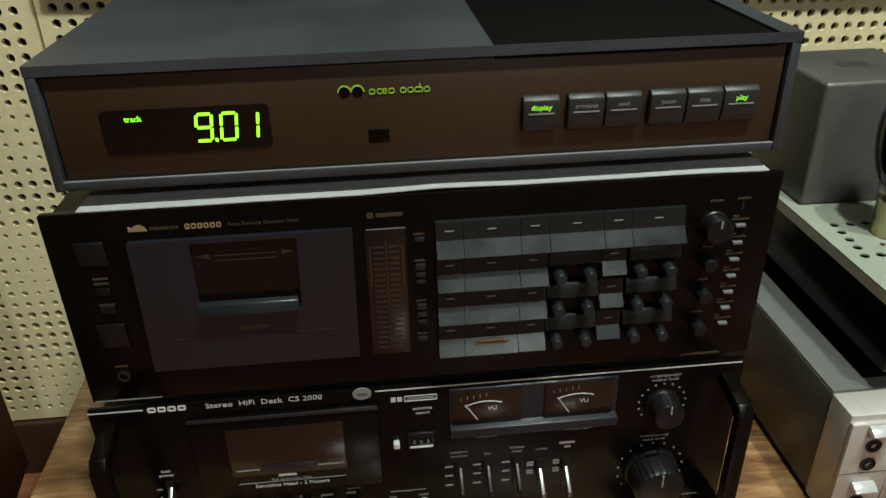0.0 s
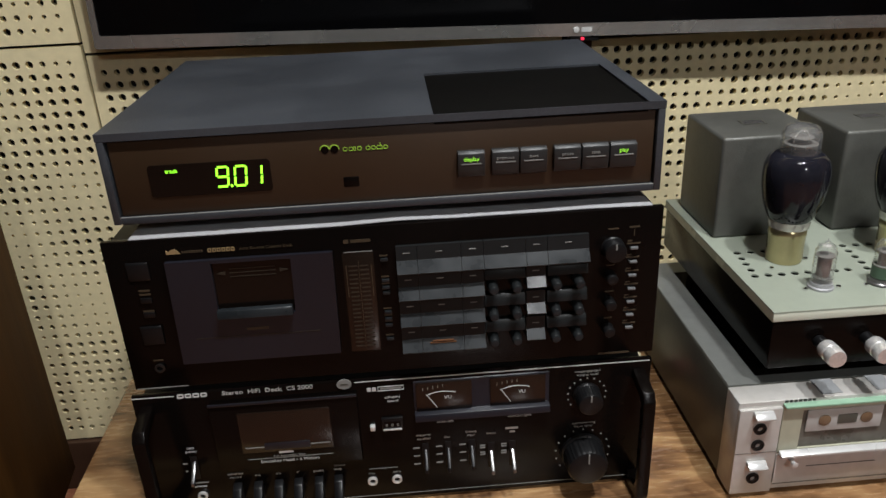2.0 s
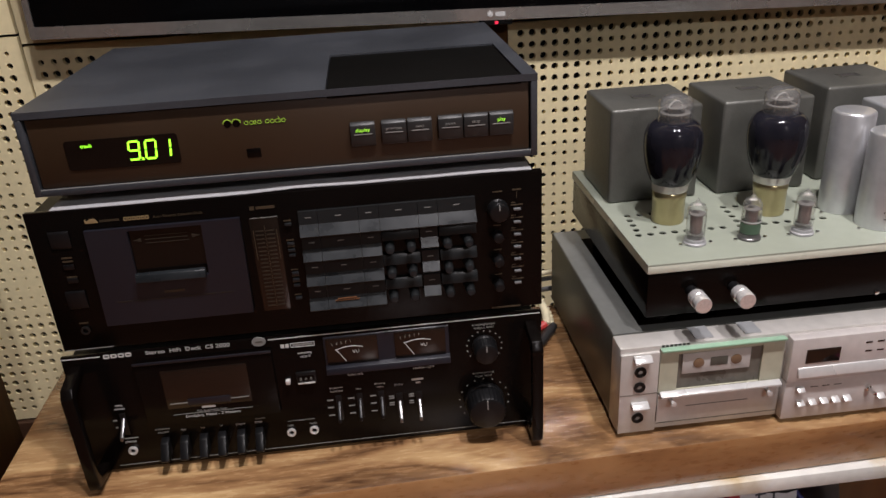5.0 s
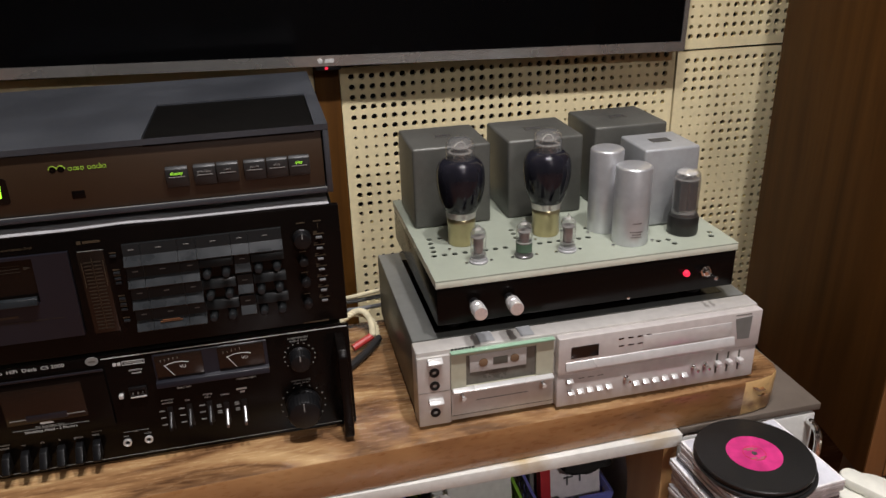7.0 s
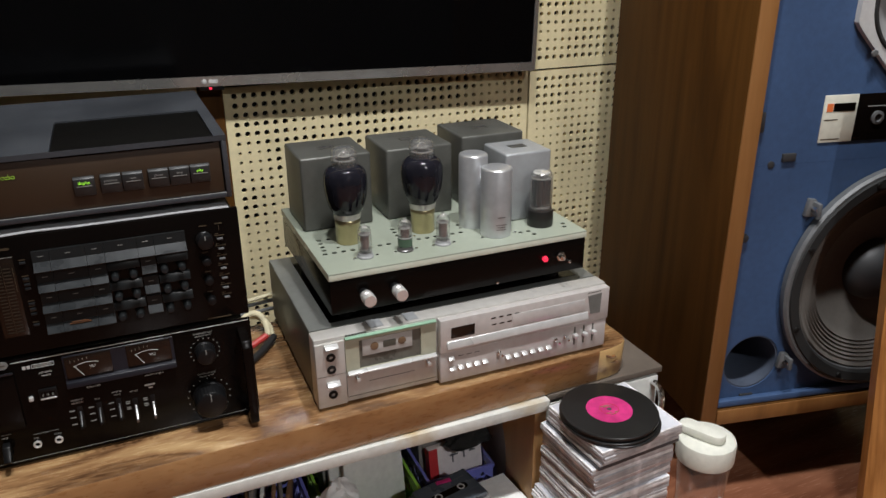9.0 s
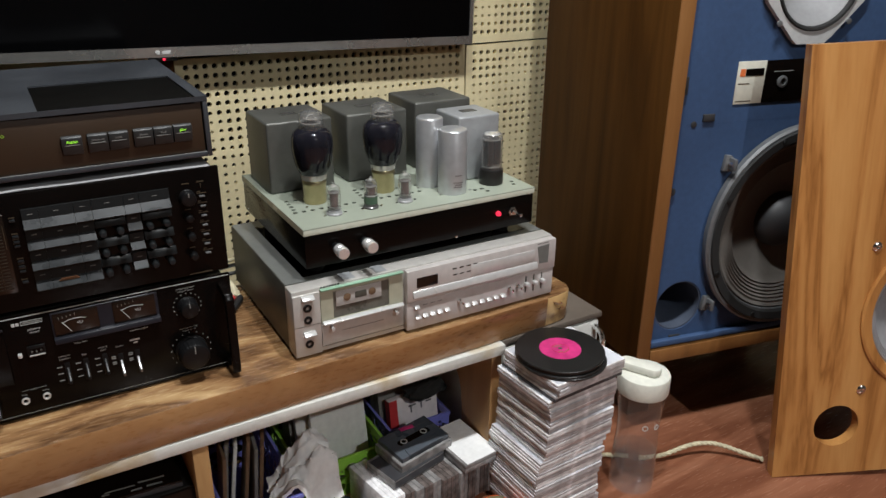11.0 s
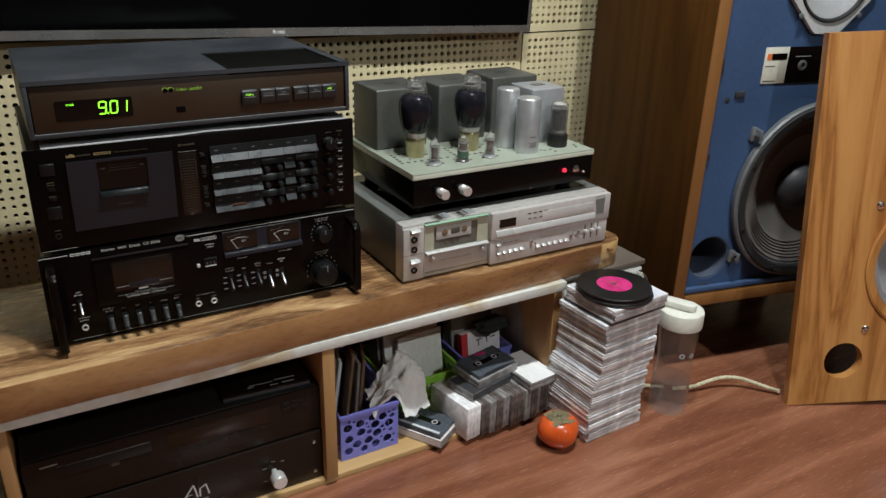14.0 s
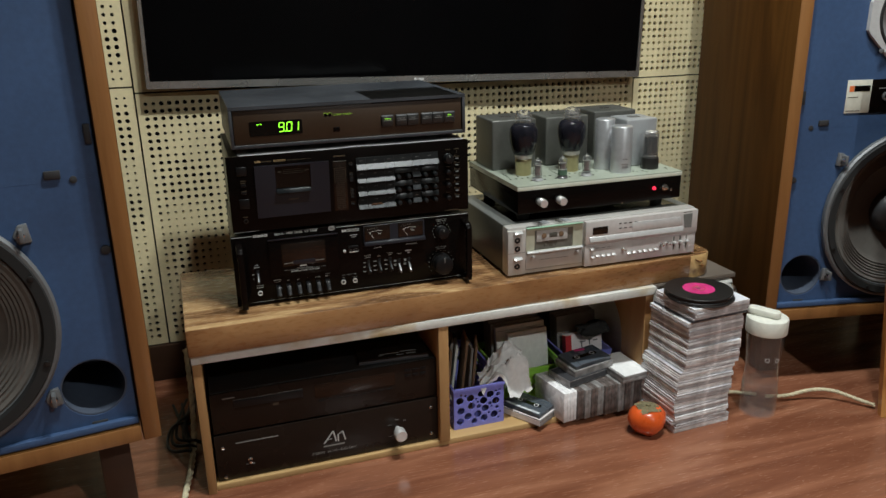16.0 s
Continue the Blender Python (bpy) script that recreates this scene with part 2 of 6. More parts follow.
    castmetal=mk("grey_cast_basket", (0.16, 0.165, 0.17), 0.5, 0.4, bump=0.2),
    framewhite=mk("pale_grey_driver_frame", (0.50, 0.50, 0.50), 0.5, spot=0.1, bump=0.1),
    woodinside=mk("blue_grey_port_lining", (0.060, 0.075, 0.11), 0.7),
    plaqueivory=mk("ivory_plaque", (0.62, 0.61, 0.52), 0.5, spot=0.06),
    orangebox=mk("orange_badge", (0.72, 0.17, 0.045), 0.5),
    vinyl=mk("black_vinyl", (0.012, 0.012, 0.012), 0.34, bump=0.2, bump_scale=300),
    pink=mk("pink_label", (0.52, 0.030, 0.17), 0.42, spot=0.16, spot_scale=40, grain=0.12),
    jewelwhite=mk("frosted_case_edge", (0.84, 0.83, 0.84), 0.25, spot=0.2, grain=0.15, spot_scale=30),
    jewelgrey=mk("grey_case_edge", (0.52, 0.50, 0.515), 0.25, spot=0.25, grain=0.15, spot_scale=30),
    jewelpink=mk("pinkish_case_edge", (0.56, 0.47, 0.46), 0.25, spot=0.25, grain=0.15, spot_scale=30),
    jeweldark=mk("dark_case_edge", (0.05, 0.05, 0.055), 0.2, spot=0.2),
    inlaywhite=mk("pale_inlay_card", (0.60, 0.61, 0.66), 0.35, spot=0.15, spot_scale=20),
    capwhite=mk("white_plastic_cap", (0.74, 0.74, 0.66), 0.35, spot=0.04),
    bottle=thin_clear("clear_bottle_plastic", (0.985, 0.98, 0.985), 0.05, 1.0, 0.032),
    water=thin_clear("water", (0.95, 0.96, 0.96), 0.0, 1.3, 0.030),
    persimmon=mk("persimmon_skin", (0.66, 0.095, 0.016), 0.30, spot=0.25, spot_scale=14, grain=0.06, bump=0.1, coat=0.2),
    calyx=mk("dry_green_calyx", (0.16, 0.135, 0.07), 0.8, spot=0.4, spot_scale=60),
    cable=mk("cream_braided_cable", (0.56, 0.50, 0.34), 0.7, spot=0.2, spot_scale=60),
    cableblack=mk("black_cable", (0.012, 0.011, 0.011), 0.55),
    redplastic=mk("red_heatshrink", (0.42, 0.035, 0.03), 0.45),
    basketblue=mk("violet_blue_plastic", (0.19, 0.20, 0.60), 0.42, spot=0.08),
    basketgreen=mk("lime_green_plastic", (0.30, 0.60, 0.07), 0.42, spot=0.08),
    tissue=mk("white_tissue", (0.82, 0.82, 0.81), 0.9, spot=0.08),
    boxwhite=mk("grey_white_card", (0.70, 0.70, 0.66), 0.6, spot=0.1),
    boxred=mk("red_card", (0.50, 0.035, 0.04), 0.5),
    cardpink=mk("pink_white_card", (0.70, 0.64, 0.63), 0.55, spot=0.1),
    sleevebrown=mk("brown_card_sleeve", (0.17, 0.10, 0.055), 0.6, spot=0.2, spot_scale=20),
    greycard=mk("grey_card_sleeve", (0.19, 0.18, 0.165), 0.6, spot=0.2, spot_scale=20),
    tapeshell=mk("grey_cassette_shell", (0.075, 0.088, 0.105), 0.30),
    tapepale=mk("pale_cassette_shell", (0.46, 0.44, 0.42), 0.4),
    tapelabel=mk("pale_cassette_label", (0.58, 0.60, 0.62), 0.5),
    casebrown=mk("smoky_brown_cassette_case", (0.115, 0.095, 0.088), 0.16, spot=0.45, spot_scale=60, grain=0.3),
    bayback=mk("grey_cassette_bay_lining", (0.105, 0.098, 0.082), 0.3, spot=0.3, spot_scale=60),
    mint=mk("pale_green_glass_edge", (0.26, 0.42, 0.30), 0.2, bump=0.0),
    baycream=mk("cream_bay_side", (0.42, 0.41, 0.31), 0.42, spot=0.08),
    keycap=mk("grey_black_key_cap", (0.0170, 0.0180, 0.0185), 0.42, bump=0.1),
    brownblack=mk("brown_black_front", (0.0125, 0.0082, 0.0062), 0.26, bump=0.06, spec=0.25),
    caseclear=mk("clear_cassette_case", (0.23, 0.22, 0.215), 0.16, spot=0.3, spot_scale=40, grain=0.2),
    fridgewhite=mk("white_enamel", (0.62, 0.62, 0.59), 0.38, spot=0.05),
    fridgetop=mk("brown_grey_laminate", (0.13, 0.105, 0.085), 0.5, spot=0.15),
    lamp=glow("downlight_lens", (0.97, 1.0, 0.99), 30.0),
)


# ---- building helpers ----
ORIGIN = {}


def thing(name, label, category, at=(0, 0, 0), group="", kind="", turn=None):
    """An Empty at a thing's base; its parts are given in world metres unless it is turned."""
    ob = new(name)
    ob.empty_display_size = 0.02
    if turn is None:
        ob.location = at
        ORIGIN[ob.name] = Vector(at)
    else:
        ob.matrix_world = turn
        ORIGIN[ob.name] = Vector((0, 0, 0))
    return tagged(ob, label, category, group, kind)


def mesh_of(name, bm, material, smooth=35):
    me = bpy.data.meshes.new(name)
    bmesh.ops.recalc_face_normals(bm, faces=bm.faces)
    bm.to_mesh(me)
    bm.free()
    for mt in material if isinstance(material, (list, tuple)) else [material]:
        me.materials.append(mt)
    if smooth:
        me.polygons.foreach_set("use_smooth", [True] * len(me.polygons))
        me.set_sharp_from_angle(angle=radians(smooth))
    return me


def part(name, bm, material, parent, label="", smooth=35):
    """Links a bmesh as one mesh object under a thing or under a part."""
    root = ORIGIN[parent.name]
    bm.transform(Matrix.Translation(-root))
    ob = new(name, mesh_of(name, bm, material, smooth))
    ob.parent = parent
    ORIGIN[ob.name] = root
    if label:
        ob["label"] = label
    return ob


def solo(name, bm, material, label, category, group="", kind="", smooth=35):
    """A thing that is one mesh, with its origin at the middle of its base."""
    lo = [min(v.co[k] for v in bm.verts) for k in range(3)]
    hi = [max(v.co[k] for v in bm.verts) for k in range(3)]
    base = Vector(((lo[0] + hi[0]) / 2, (lo[1] + hi[1]) / 2, lo[2]))
    bm.transform(Matrix.Translation(-base))
    ob = new(name, mesh_of(name, bm, material, smooth))
    ob.location = base
    ORIGIN[ob.name] = base
    return tagged(ob, label, category, group, kind)


def bx(x0, x1, y0, y1, z0, z1, b=0.0, seg=2, bm=None):
    """A box, with rounded edges of radius b."""
    mine = bmesh.new()
    bmesh.ops.create_cube(mine, size=1.0, matrix=Matrix.LocRotScale(((x0 + x1) / 2, (y0 + y1) / 2, (z0 + z1) / 2), None, (x1 - x0, y1 - y0, z1 - z0)))
    if b:
        bmesh.ops.bevel(mine, geom=mine.edges[:], offset=b, segments=seg, profile=0.5, affect="EDGES", clamp_overlap=True)
    return join(bm, mine)


def join(bm, mine):
    if bm is None:
        return mine
    me = bpy.data.meshes.new("tmp")
    mine.to_mesh(me)
    mine.free()
    bm.from_mesh(me)
    bpy.data.meshes.remove(me)
    return bm


AXIS = {"z": Matrix.Identity(4), "y": Matrix.Rotation(radians(90), 4, "X"), "x": Matrix.Rotation(radians(90), 4, "Y")}


def lathe(profile, at=(0, 0, 0), axis="z", seg=32, bm=None):
    """A turned body: profile of (radius, height); along y it rises towards -y."""
    mine = bmesh.new()
    rings = []
    for r, h in profile:
        if r < 1e-6:
            rings.append([mine.verts.new((0, 0, h))])
        else:
            rings.append([mine.verts.new((r * math.cos(2 * math.pi * k / seg), r * math.sin(2 * math.pi * k / seg), h)) for k in range(seg)])
    for a, c in zip(rings, rings[1:]):
        if len(a) == 1 and len(c) == 1:
            continue
        for k in range(seg):
            j = (k + 1) % seg
            if len(a) == 1:
                mine.faces.new((a[0], c[k], c[j]))
            elif len(c) == 1:
                mine.faces.new((a[k], a[j], c[0]))
            else:
                mine.faces.new((a[k], a[j], c[j], c[k]))
    mine.transform(Matrix.Translation(at) @ AXIS[axis])
    return join(bm, mine)


def rod(r, h, at, axis="z", seg=24, b=0.0, bm=None):
    """A closed cylinder with a rounded rim."""
    b = b or min(r, h) * 0.12
    return lathe([(0, 0), (r, 0), (r, h - b), (r - b * 0.3, h - b * 0.3), (r - b, h), (0, h)], at, axis, seg, bm)


def prism(outline, d0, d1, axis="y", b=0.0, bm=None):
    """An outline of (a, b) pushed from d0 to d1: along y it lies in x, z; along x in y, z; along z in x, y."""
    mine = bmesh.new()

    def at(p, d):
        return {"y": (p[0], d, p[1]), "x": (d, p[0], p[1]), "z": (p[0], p[1], d)}[axis]

    lo, hi = [mine.verts.new(at(p, d0)) for p in outline], [mine.verts.new(at(p, d1)) for p in outline]
    n = len(outline)
    mine.faces.new(lo)
    mine.faces.new(hi)
    for k in range(n):
        mine.faces.new((lo[k], lo[(k + 1) % n], hi[(k + 1) % n], hi[k]))
    if b:
        bmesh.ops.recalc_face_normals(mine, faces=mine.faces)
        sharp = [e for e in mine.edges if len(e.link_faces) == 2 and e.calc_face_angle(0) > 0.5]
        bmesh.ops.bevel(mine, geom=sharp, offset=b, segments=2, profile=0.5, affect="EDGES", clamp_overlap=True)
    return join(bm, mine)


def ring_plate(outline, holes, d0, d1, axis="y"):
    """A plate with round or other holes through it: outline and holes as lists of points."""
    mine = bmesh.new()

    def at(p, d):
        return {"y": (p[0], d, p[1]), "x": (d, p[0], p[1]), "z": (p[0], p[1], d)}[axis]

    for loop in (outline, *holes):
        vs = [mine.verts.new(at(p, d0)) for p in loop]
        for a, c in zip(vs, vs[1:] + vs[:1]):
            mine.edges.new((a, c))
    bmesh.ops.triangle_fill(mine, use_beauty=True, edges=mine.edges[:])
    res = bmesh.ops.extrude_face_region(mine, geom=mine.faces[:])
    move = {"y": (0, d1 - d0, 0), "x": (d1 - d0, 0, 0), "z": (0, 0, d1 - d0)}[axis]
    bmesh.ops.translate(mine, vec=move, verts=[v for v in res["geom"] if isinstance(v, bmesh.types.BMVert)])
    return mine


def circle(cx, cz, r, n=40):
    return [(cx + r * math.cos(2 * math.pi * k / n), cz + r * math.sin(2 * math.pi * k / n)) for k in range(n)]


def rounded(x0, x1, z0, z1, r, n=5):
    pts = []
    for cx, cz, a0 in ((x1 - r, z1 - r, 0), (x0 + r, z1 - r, 90), (x0 + r, z0 + r, 180), (x1 - r, z0 + r, 270)):
        pts += [(cx + r * math.cos(radians(a0 + 90 * k / n)), cz + r * math.sin(radians(a0 + 90 * k / n))) for k in range(n + 1)]
    return pts


def tube(points, r, seg=8, bm=None):
    """A round cord along a smooth line through the points."""
    cu = bpy.data.curves.new("cord", "CURVE")
    cu.dimensions, cu.bevel_depth, cu.bevel_resolution, cu.resolution_u, cu.use_fill_caps = "3D", r, max(1, seg // 4), 8, True
    sp = cu.splines.new("NURBS")
    sp.points.add(len(points) - 1)
    for p, c in zip(sp.points, points):
        p.co = (*c, 1)
    sp.use_endpoint_u, sp.order_u = True, 4
    ob = new("cord", cu)
    me = bpy.data.meshes.new_from_object(ob.evaluated_get(bpy.context.evaluated_depsgraph_get()))
    bpy.data.objects.remove(ob)
    bpy.data.curves.remove(cu)
    mine = bmesh.new()
    mine.from_mesh(me)
    bpy.data.meshes.remove(me)
    return join(bm, mine)


def words(text, x, z, size, y, material, parent, align="LEFT", squeeze=1.0, name="lettering", facing=None):
    """Lettering on a front that faces -y (or at the pose given), x being its left end or middle and z its base line."""
    cu = bpy.data.curves.new("words", "FONT")
    cu.body, cu.size, cu.align_x, cu.extrude, cu.resolution_u = text, size, align, 0.0001, 2
    ob = new("words", cu)
    me = bpy.data.meshes.new_from_object(ob.evaluated_get(bpy.context.evaluated_depsgraph_get()))
    bpy.data.objects.remove(ob)
    bpy.data.curves.remove(cu)
    mine = bmesh.new()
    mine.from_mesh(me)
    bpy.data.meshes.remove(me)
    mine.transform((facing or pose(x, y - 0.0004, z, 90)) @ Matrix.Diagonal((squeeze, 1, 1, 1)))
    return part(name, mine, material, parent, smooth=0)


def bars(places, y, material, parent, name="lettering", d=0.0003):
    """Plain bars (x0, x1, z0, z1) of print on a front that faces -y, each a part."""
    for x0, x1, z0, z1 in places:
        ob = part(name, bx(x0, x1, y - d, y + d, z0, z1), material, parent, smooth=0)
    return ob


def dot_scale(cx, cz, r, a0, a1, n, y, material, parent, size=0.0011):
    """A ring of dots round a knob."""
    for k in range(n):
        a = radians(a0 + (a1 - a0) * k / (n - 1))
        part("scale_dot", rod(size, 0.0005, (cx + r * math.cos(a), y, cz + r * math.sin(a)), "y", 8), material, parent)


def turned_knob(r, h, at, material, parent, name="knob", grooves=0, cap=None):
    """A control knob on a front that faces -y, with a skirt, a waist and a slightly domed face."""
    prof = [(0, 0), (r, 0), (r, h * 0.12), (r * 0.94, h * 0.18), (r * 0.92, h * 0.86), (r * 0.86, h * 0.95), (r * 0.7, h), (0, h * 0.98)]
    bm = lathe(prof, at, "y", grooves * 4 or 40)
    for v in bm.verts if grooves else ():
        dx, dz = v.co.x - at[0], v.co.z - at[2]
        if math.hypot(dx, dz) > 0.8 * r and at[1] - v.co.y > h * 0.15:
            s = 1 - 0.022 * (math.cos(grooves * math.atan2(dz, dx)) > 0)
            v.co.x, v.co.z = at[0] + dx * s, at[2] + dz * s
    ob = part(name, bm, material, parent)
    if cap:
        part("pointer", bx(at[0] - 0.0006, at[0] + 0.0006, at[1] - h - 0.0004, at[1] - h + 0.001, at[2] + r * 0.3, at[2] + r * 0.8), cap, ob)
    return ob


def feet(xs, ys, z0, z1, r, parent, material):
    for x in xs:
        for y in ys:
            part("foot", lathe([(0, 0), (r * 0.85, 0), (r, (z1 - z0) * 0.4), (r, z1 - z0), (0, z1 - z0)], (x, y, z0), "z", 16), material, parent)


# ---- the room ----
def perforated(x0, x1, z0, z1, y, pitch=0.017, depth=0.009):
    """A panel drilled with a grid of holes of four sizes, in drifting diagonal clusters."""
    nx, nz = int((x1 - x0 - 0.012) / pitch), int((z1 - z0 - 0.012) / pitch)
    mx, mz = (x1 - x0 - nx * pitch) / 2, (z1 - z0 - nz * pitch) / 2
    verts, faces = [], []
    sizes = (0.0022, 0.0030, 0.0040, 0.0051)
    for i in range(nx):
        for j in range(nz):
            cx, cz = x0 + mx + (i + 0.5) * pitch, z0 + mz + (j + 0.5) * pitch
            gi, gj = round(cx / pitch), round(cz / pitch)
            v = math.sin(gi * 0.55 + gj * 0.5) + math.sin(gi * 0.33 - gj * 0.62 + 1.3) + 0.6 * math.sin(gj * 0.27 + gi * 0.12)
            v += 0.5
            v += 1.5 * max(0, 1 - abs(cz - 0.665) / 0.11)
            r = sizes[max(0, min(3, int((v + 2.2) / 4.4 * 4)))]
            base, h = len(verts), pitch / 2
            verts += [(cx + h, y, cz + h), (cx - h, y, cz + h), (cx - h, y, cz - h), (cx + h, y, cz - h)]
            ring = [(cx + r * math.cos(k * math.pi / 6), cz + r * math.sin(k * math.pi / 6)) for k in range(12)]
            verts += [(a, y, c) for a, c in ring] + [(a, y + depth, c) for a, c in ring]
            f, b = base + 4, base + 16
            for q in range(4):
                for k in range(3):
                    faces.append((base + q, f + (q * 3 + k) % 12, f + (q * 3 + k + 1) % 12))
                faces.append((base + q, f + (q * 3 + 3) % 12, base + (q + 1) % 4))
            faces += [(f + k, b + k, b + (k + 1) % 12, f + (k + 1) % 12) for k in range(12)]
    # the plain margin round the drilled field
    a0, a1, c0, c1 = x0 + mx, x1 - mx, z0 + mz, z1 - mz
    for (p, q, r_, s) in (((x0, z0), (x1, z0), (x1, c0), (x0, c0)), ((x0, c1), (x1, c1), (x1, z1), (x0, z1)), ((x0, c0), (a0, c0), (a0, c1), (x0, c1)), ((a1, c0), (x1, c0), (x1, c1), (a1, c1))):
        n = len(verts)
        verts += [(k[0], y, k[1]) for k in (p, q, r_, s)]
        faces.append((n, n + 1, n + 2, n + 3))
    for p, q in (((x0, z0), (x1, z0)), ((x1, z0), (x1, z1)), ((x1, z1), (x0, z1)), ((x0, z1), (x0, z0))):
        n = len(verts)
        verts += [(p[0], y, p[1]), (q[0], y, q[1]), (q[0], y + depth, q[1]), (p[0], y + depth, p[1])]
        faces.append((n, n + 1, n + 2, n + 3))
    me = bpy.data.meshes.new("panel")
    me.from_pydata(verts, [], faces)
    me.materials.append(M["cream"])
    return me


WALL = 1.06
X0, X1, Y0 = -1.6, 2.7, -2.8
solo("floor", bx(X0, X1, Y0, WALL + 0.1, -0.06, 0.0), M["floor"], "red-brown wood laminate floor with long grain", "floor", kind="structure")
# ceiling and the three dark walls are out of view, added to close the room
solo("ceiling", bx(X0, X1, Y0, WALL + 0.1, CEILING, CEILING + 0.08), M["ceilingpaint"], "plain off-white ceiling", "ceiling", kind="structure")
solo("wall_west", bx(X0 - 0.1, X0, Y0, WALL + 0.1, 0, CEILING), M["plaster"], "unseen dark brown wall closing the room", "wall", kind="structure")
solo("wall_east", bx(X1, X1 + 0.1, Y0, WALL + 0.1, 0, CEILING), M["plaster"], "unseen dark brown wall closing the room", "wall", kind="structure")
solo("wall_south", bx(X0 - 0.1, X1 + 0.1, Y0 - 0.1, Y0, 0, CEILING), M["plaster"], "unseen dark brown wall closing the room", "wall", kind="structure")
north = solo("wall_north", bx(X0, X1, WALL + 0.012, WALL + 0.1, 0, CEILING), M["felt"], "cream acoustic wall of drilled panels over black felt", "wall", kind="structure")
for x0, x1 in ((-0.70, -0.100), (-0.096, 0.536), (0.578, 1.176), (1.180, 1.80)):
    joint = 0.7095 - 0.0225 * (x0 + x1) / 2
    for z0, z1 in ((0.096, joint - 0.002), (joint + 0.002, 1.35)):
        if z0 > 0.5 and 0 < x0 + 0.1 and x1 < 1.3:
            ob = part("panel", bx(x0, x1, WALL, WALL + 0.009, z0, z1), M["cream"], north)
        else:
            ob = new("panel", perforated(x0, x1, z0, z1, WALL))
            ob.data.transform(Matrix.Translation(-ORIGIN[north.name]))
            ob.parent = north
part("panel", bx(X0, X1, WALL, WALL + 0.009, 1.354, CEILING), M["cream"], north)
for x0, x1 in ((X0, -0.704), (1.804, X1)):
    part("panel", bx(x0, x1, WALL, WALL + 0.009, 0.096, 1.35), M["cream"], north)
part("post", bx(0.537, 0.577, WALL - 0.004, WALL + 0.011, 0.096, 0.690, 0.002), M["walnut"], north, "dark brown wooden cover strip")
solo("baseboard", bx(X0, X1, WALL - 0.008, WALL + 0.012, 0, 0.093, 0.002), M["darkwood"], "dark brown wooden baseboard", "baseboard", kind="structure")

for x, y, w in LAMPS:
    lamp = thing("ceiling_downlight", "round recessed ceiling downlight with a warm white lens", "downlight", (x, y, CEILING - 0.012), group="ceiling downlights")
    part("rim", lathe([(0.062, 0.012), (0.075, 0.010), (0.075, 0.004), (0.064, 0.0), (0.060, 0.004), (0.060, 0.012)], (x, y, CEILING - 0.012), "z", 40), M["ceilingpaint"], lamp)
    part("lens", lathe([(0, 0.008), (0.060, 0.008)], (x, y, CEILING - 0.012), "z", 40), M["lamp"], lamp)
    li = bpy.data.lights.new("downlight", "SPOT")
    li.energy, li.color, li.shadow_soft_size, li.spot_size, li.spot_blend = w * 14, (0.97, 1.0, 0.99), 0.045, radians(150), 0.6
    lo = new("downlight", li)
    lo.location = (x, y, CEILING - 0.02)

# ---- wall television ----
tv = thing("television", "large black switched-off television with thin silver frame on the wall", "television", turn=pose(0.549, 0, 0.6998, 0, 1.48, 0) @ pose(0, 1.021, 0, 0, 0, -0.34) @ pose(0, -1.021, 0))
TX0, TX1, TZ0, TZ1, TY = -0.618, 0.618, 0.0, 0.705, 1.021
part("back_shell", bx(TX0 + 0.012, TX1 - 0.012, TY + 0.010, WALL - 0.007, TZ0 + 0.012, TZ1 - 0.012, 0.006), M["blackplastic"], tv)
part("bezel", ring_plate(rounded(TX0, TX1, TZ0, TZ1, 0.004), [rounded(TX0 + 0.008, TX1 - 0.008, TZ0 + 0.016, TZ1 - 0.008, 0.002)[::-1]], TY, TY + 0.012), M["bezel"], tv, "thin silver metal frame")
part("screen", bx(TX0 + 0.007, TX1 - 0.007, TY + 0.002, TY + 0.010, TZ0 + 0.015, TZ1 - 0.007), M["screen"], tv, "glossy black switched-off screen")
part("badge", rod(0.004, 0.0012, (-0.0030, TY, TZ0 + 0.008), "y", 16), M["white"], tv)
part("badge_bar", bx(0.0040, 0.0180, TY - 0.0006, TY, TZ0 + 0.005, TZ0 + 0.011), M["white"], tv)
part("sensor_box", bx(-0.0110, 0.0290, TY + 0.002, TY + 0.016, TZ0 - 0.007, TZ0, 0.002), M["blackplastic"], tv)
part("standby_lamp", bx(0.0040, 0.0085, TY + 0.0005, TY + 0.004, TZ0 - 0.0055, TZ0 - 0.002, 0.0005), M["red"], tv, "red standby lamp")


# ---- floor-standing monitor loudspeakers ----
def monitor(origin, turn, flip, label):
    """A tall loudspeaker in a walnut box; local x runs out from the inner edge of the blue baffle, z from its lower edge, y to the back."""
    s = -1 if flip else 1
    sp = thing("floor_loudspeaker", label, "loudspeaker", turn=pose(*origin, 0, 0, turn))
    T = Matrix.Diagonal((s, 1, 1, 1))

    def add(name, bm, mat, parent=None, lab="", smooth=35):
        bm.transform(T)
        return part(name, bm, mat, parent or sp, lab, smooth)

    W, H, D, F = 0.58, 1.0, 0.42, 0.031
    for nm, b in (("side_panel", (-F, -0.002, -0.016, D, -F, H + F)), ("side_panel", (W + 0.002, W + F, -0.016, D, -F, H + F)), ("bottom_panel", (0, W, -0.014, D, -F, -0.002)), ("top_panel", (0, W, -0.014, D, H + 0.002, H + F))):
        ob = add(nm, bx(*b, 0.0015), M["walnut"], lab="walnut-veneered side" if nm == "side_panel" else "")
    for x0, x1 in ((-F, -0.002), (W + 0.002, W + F)):
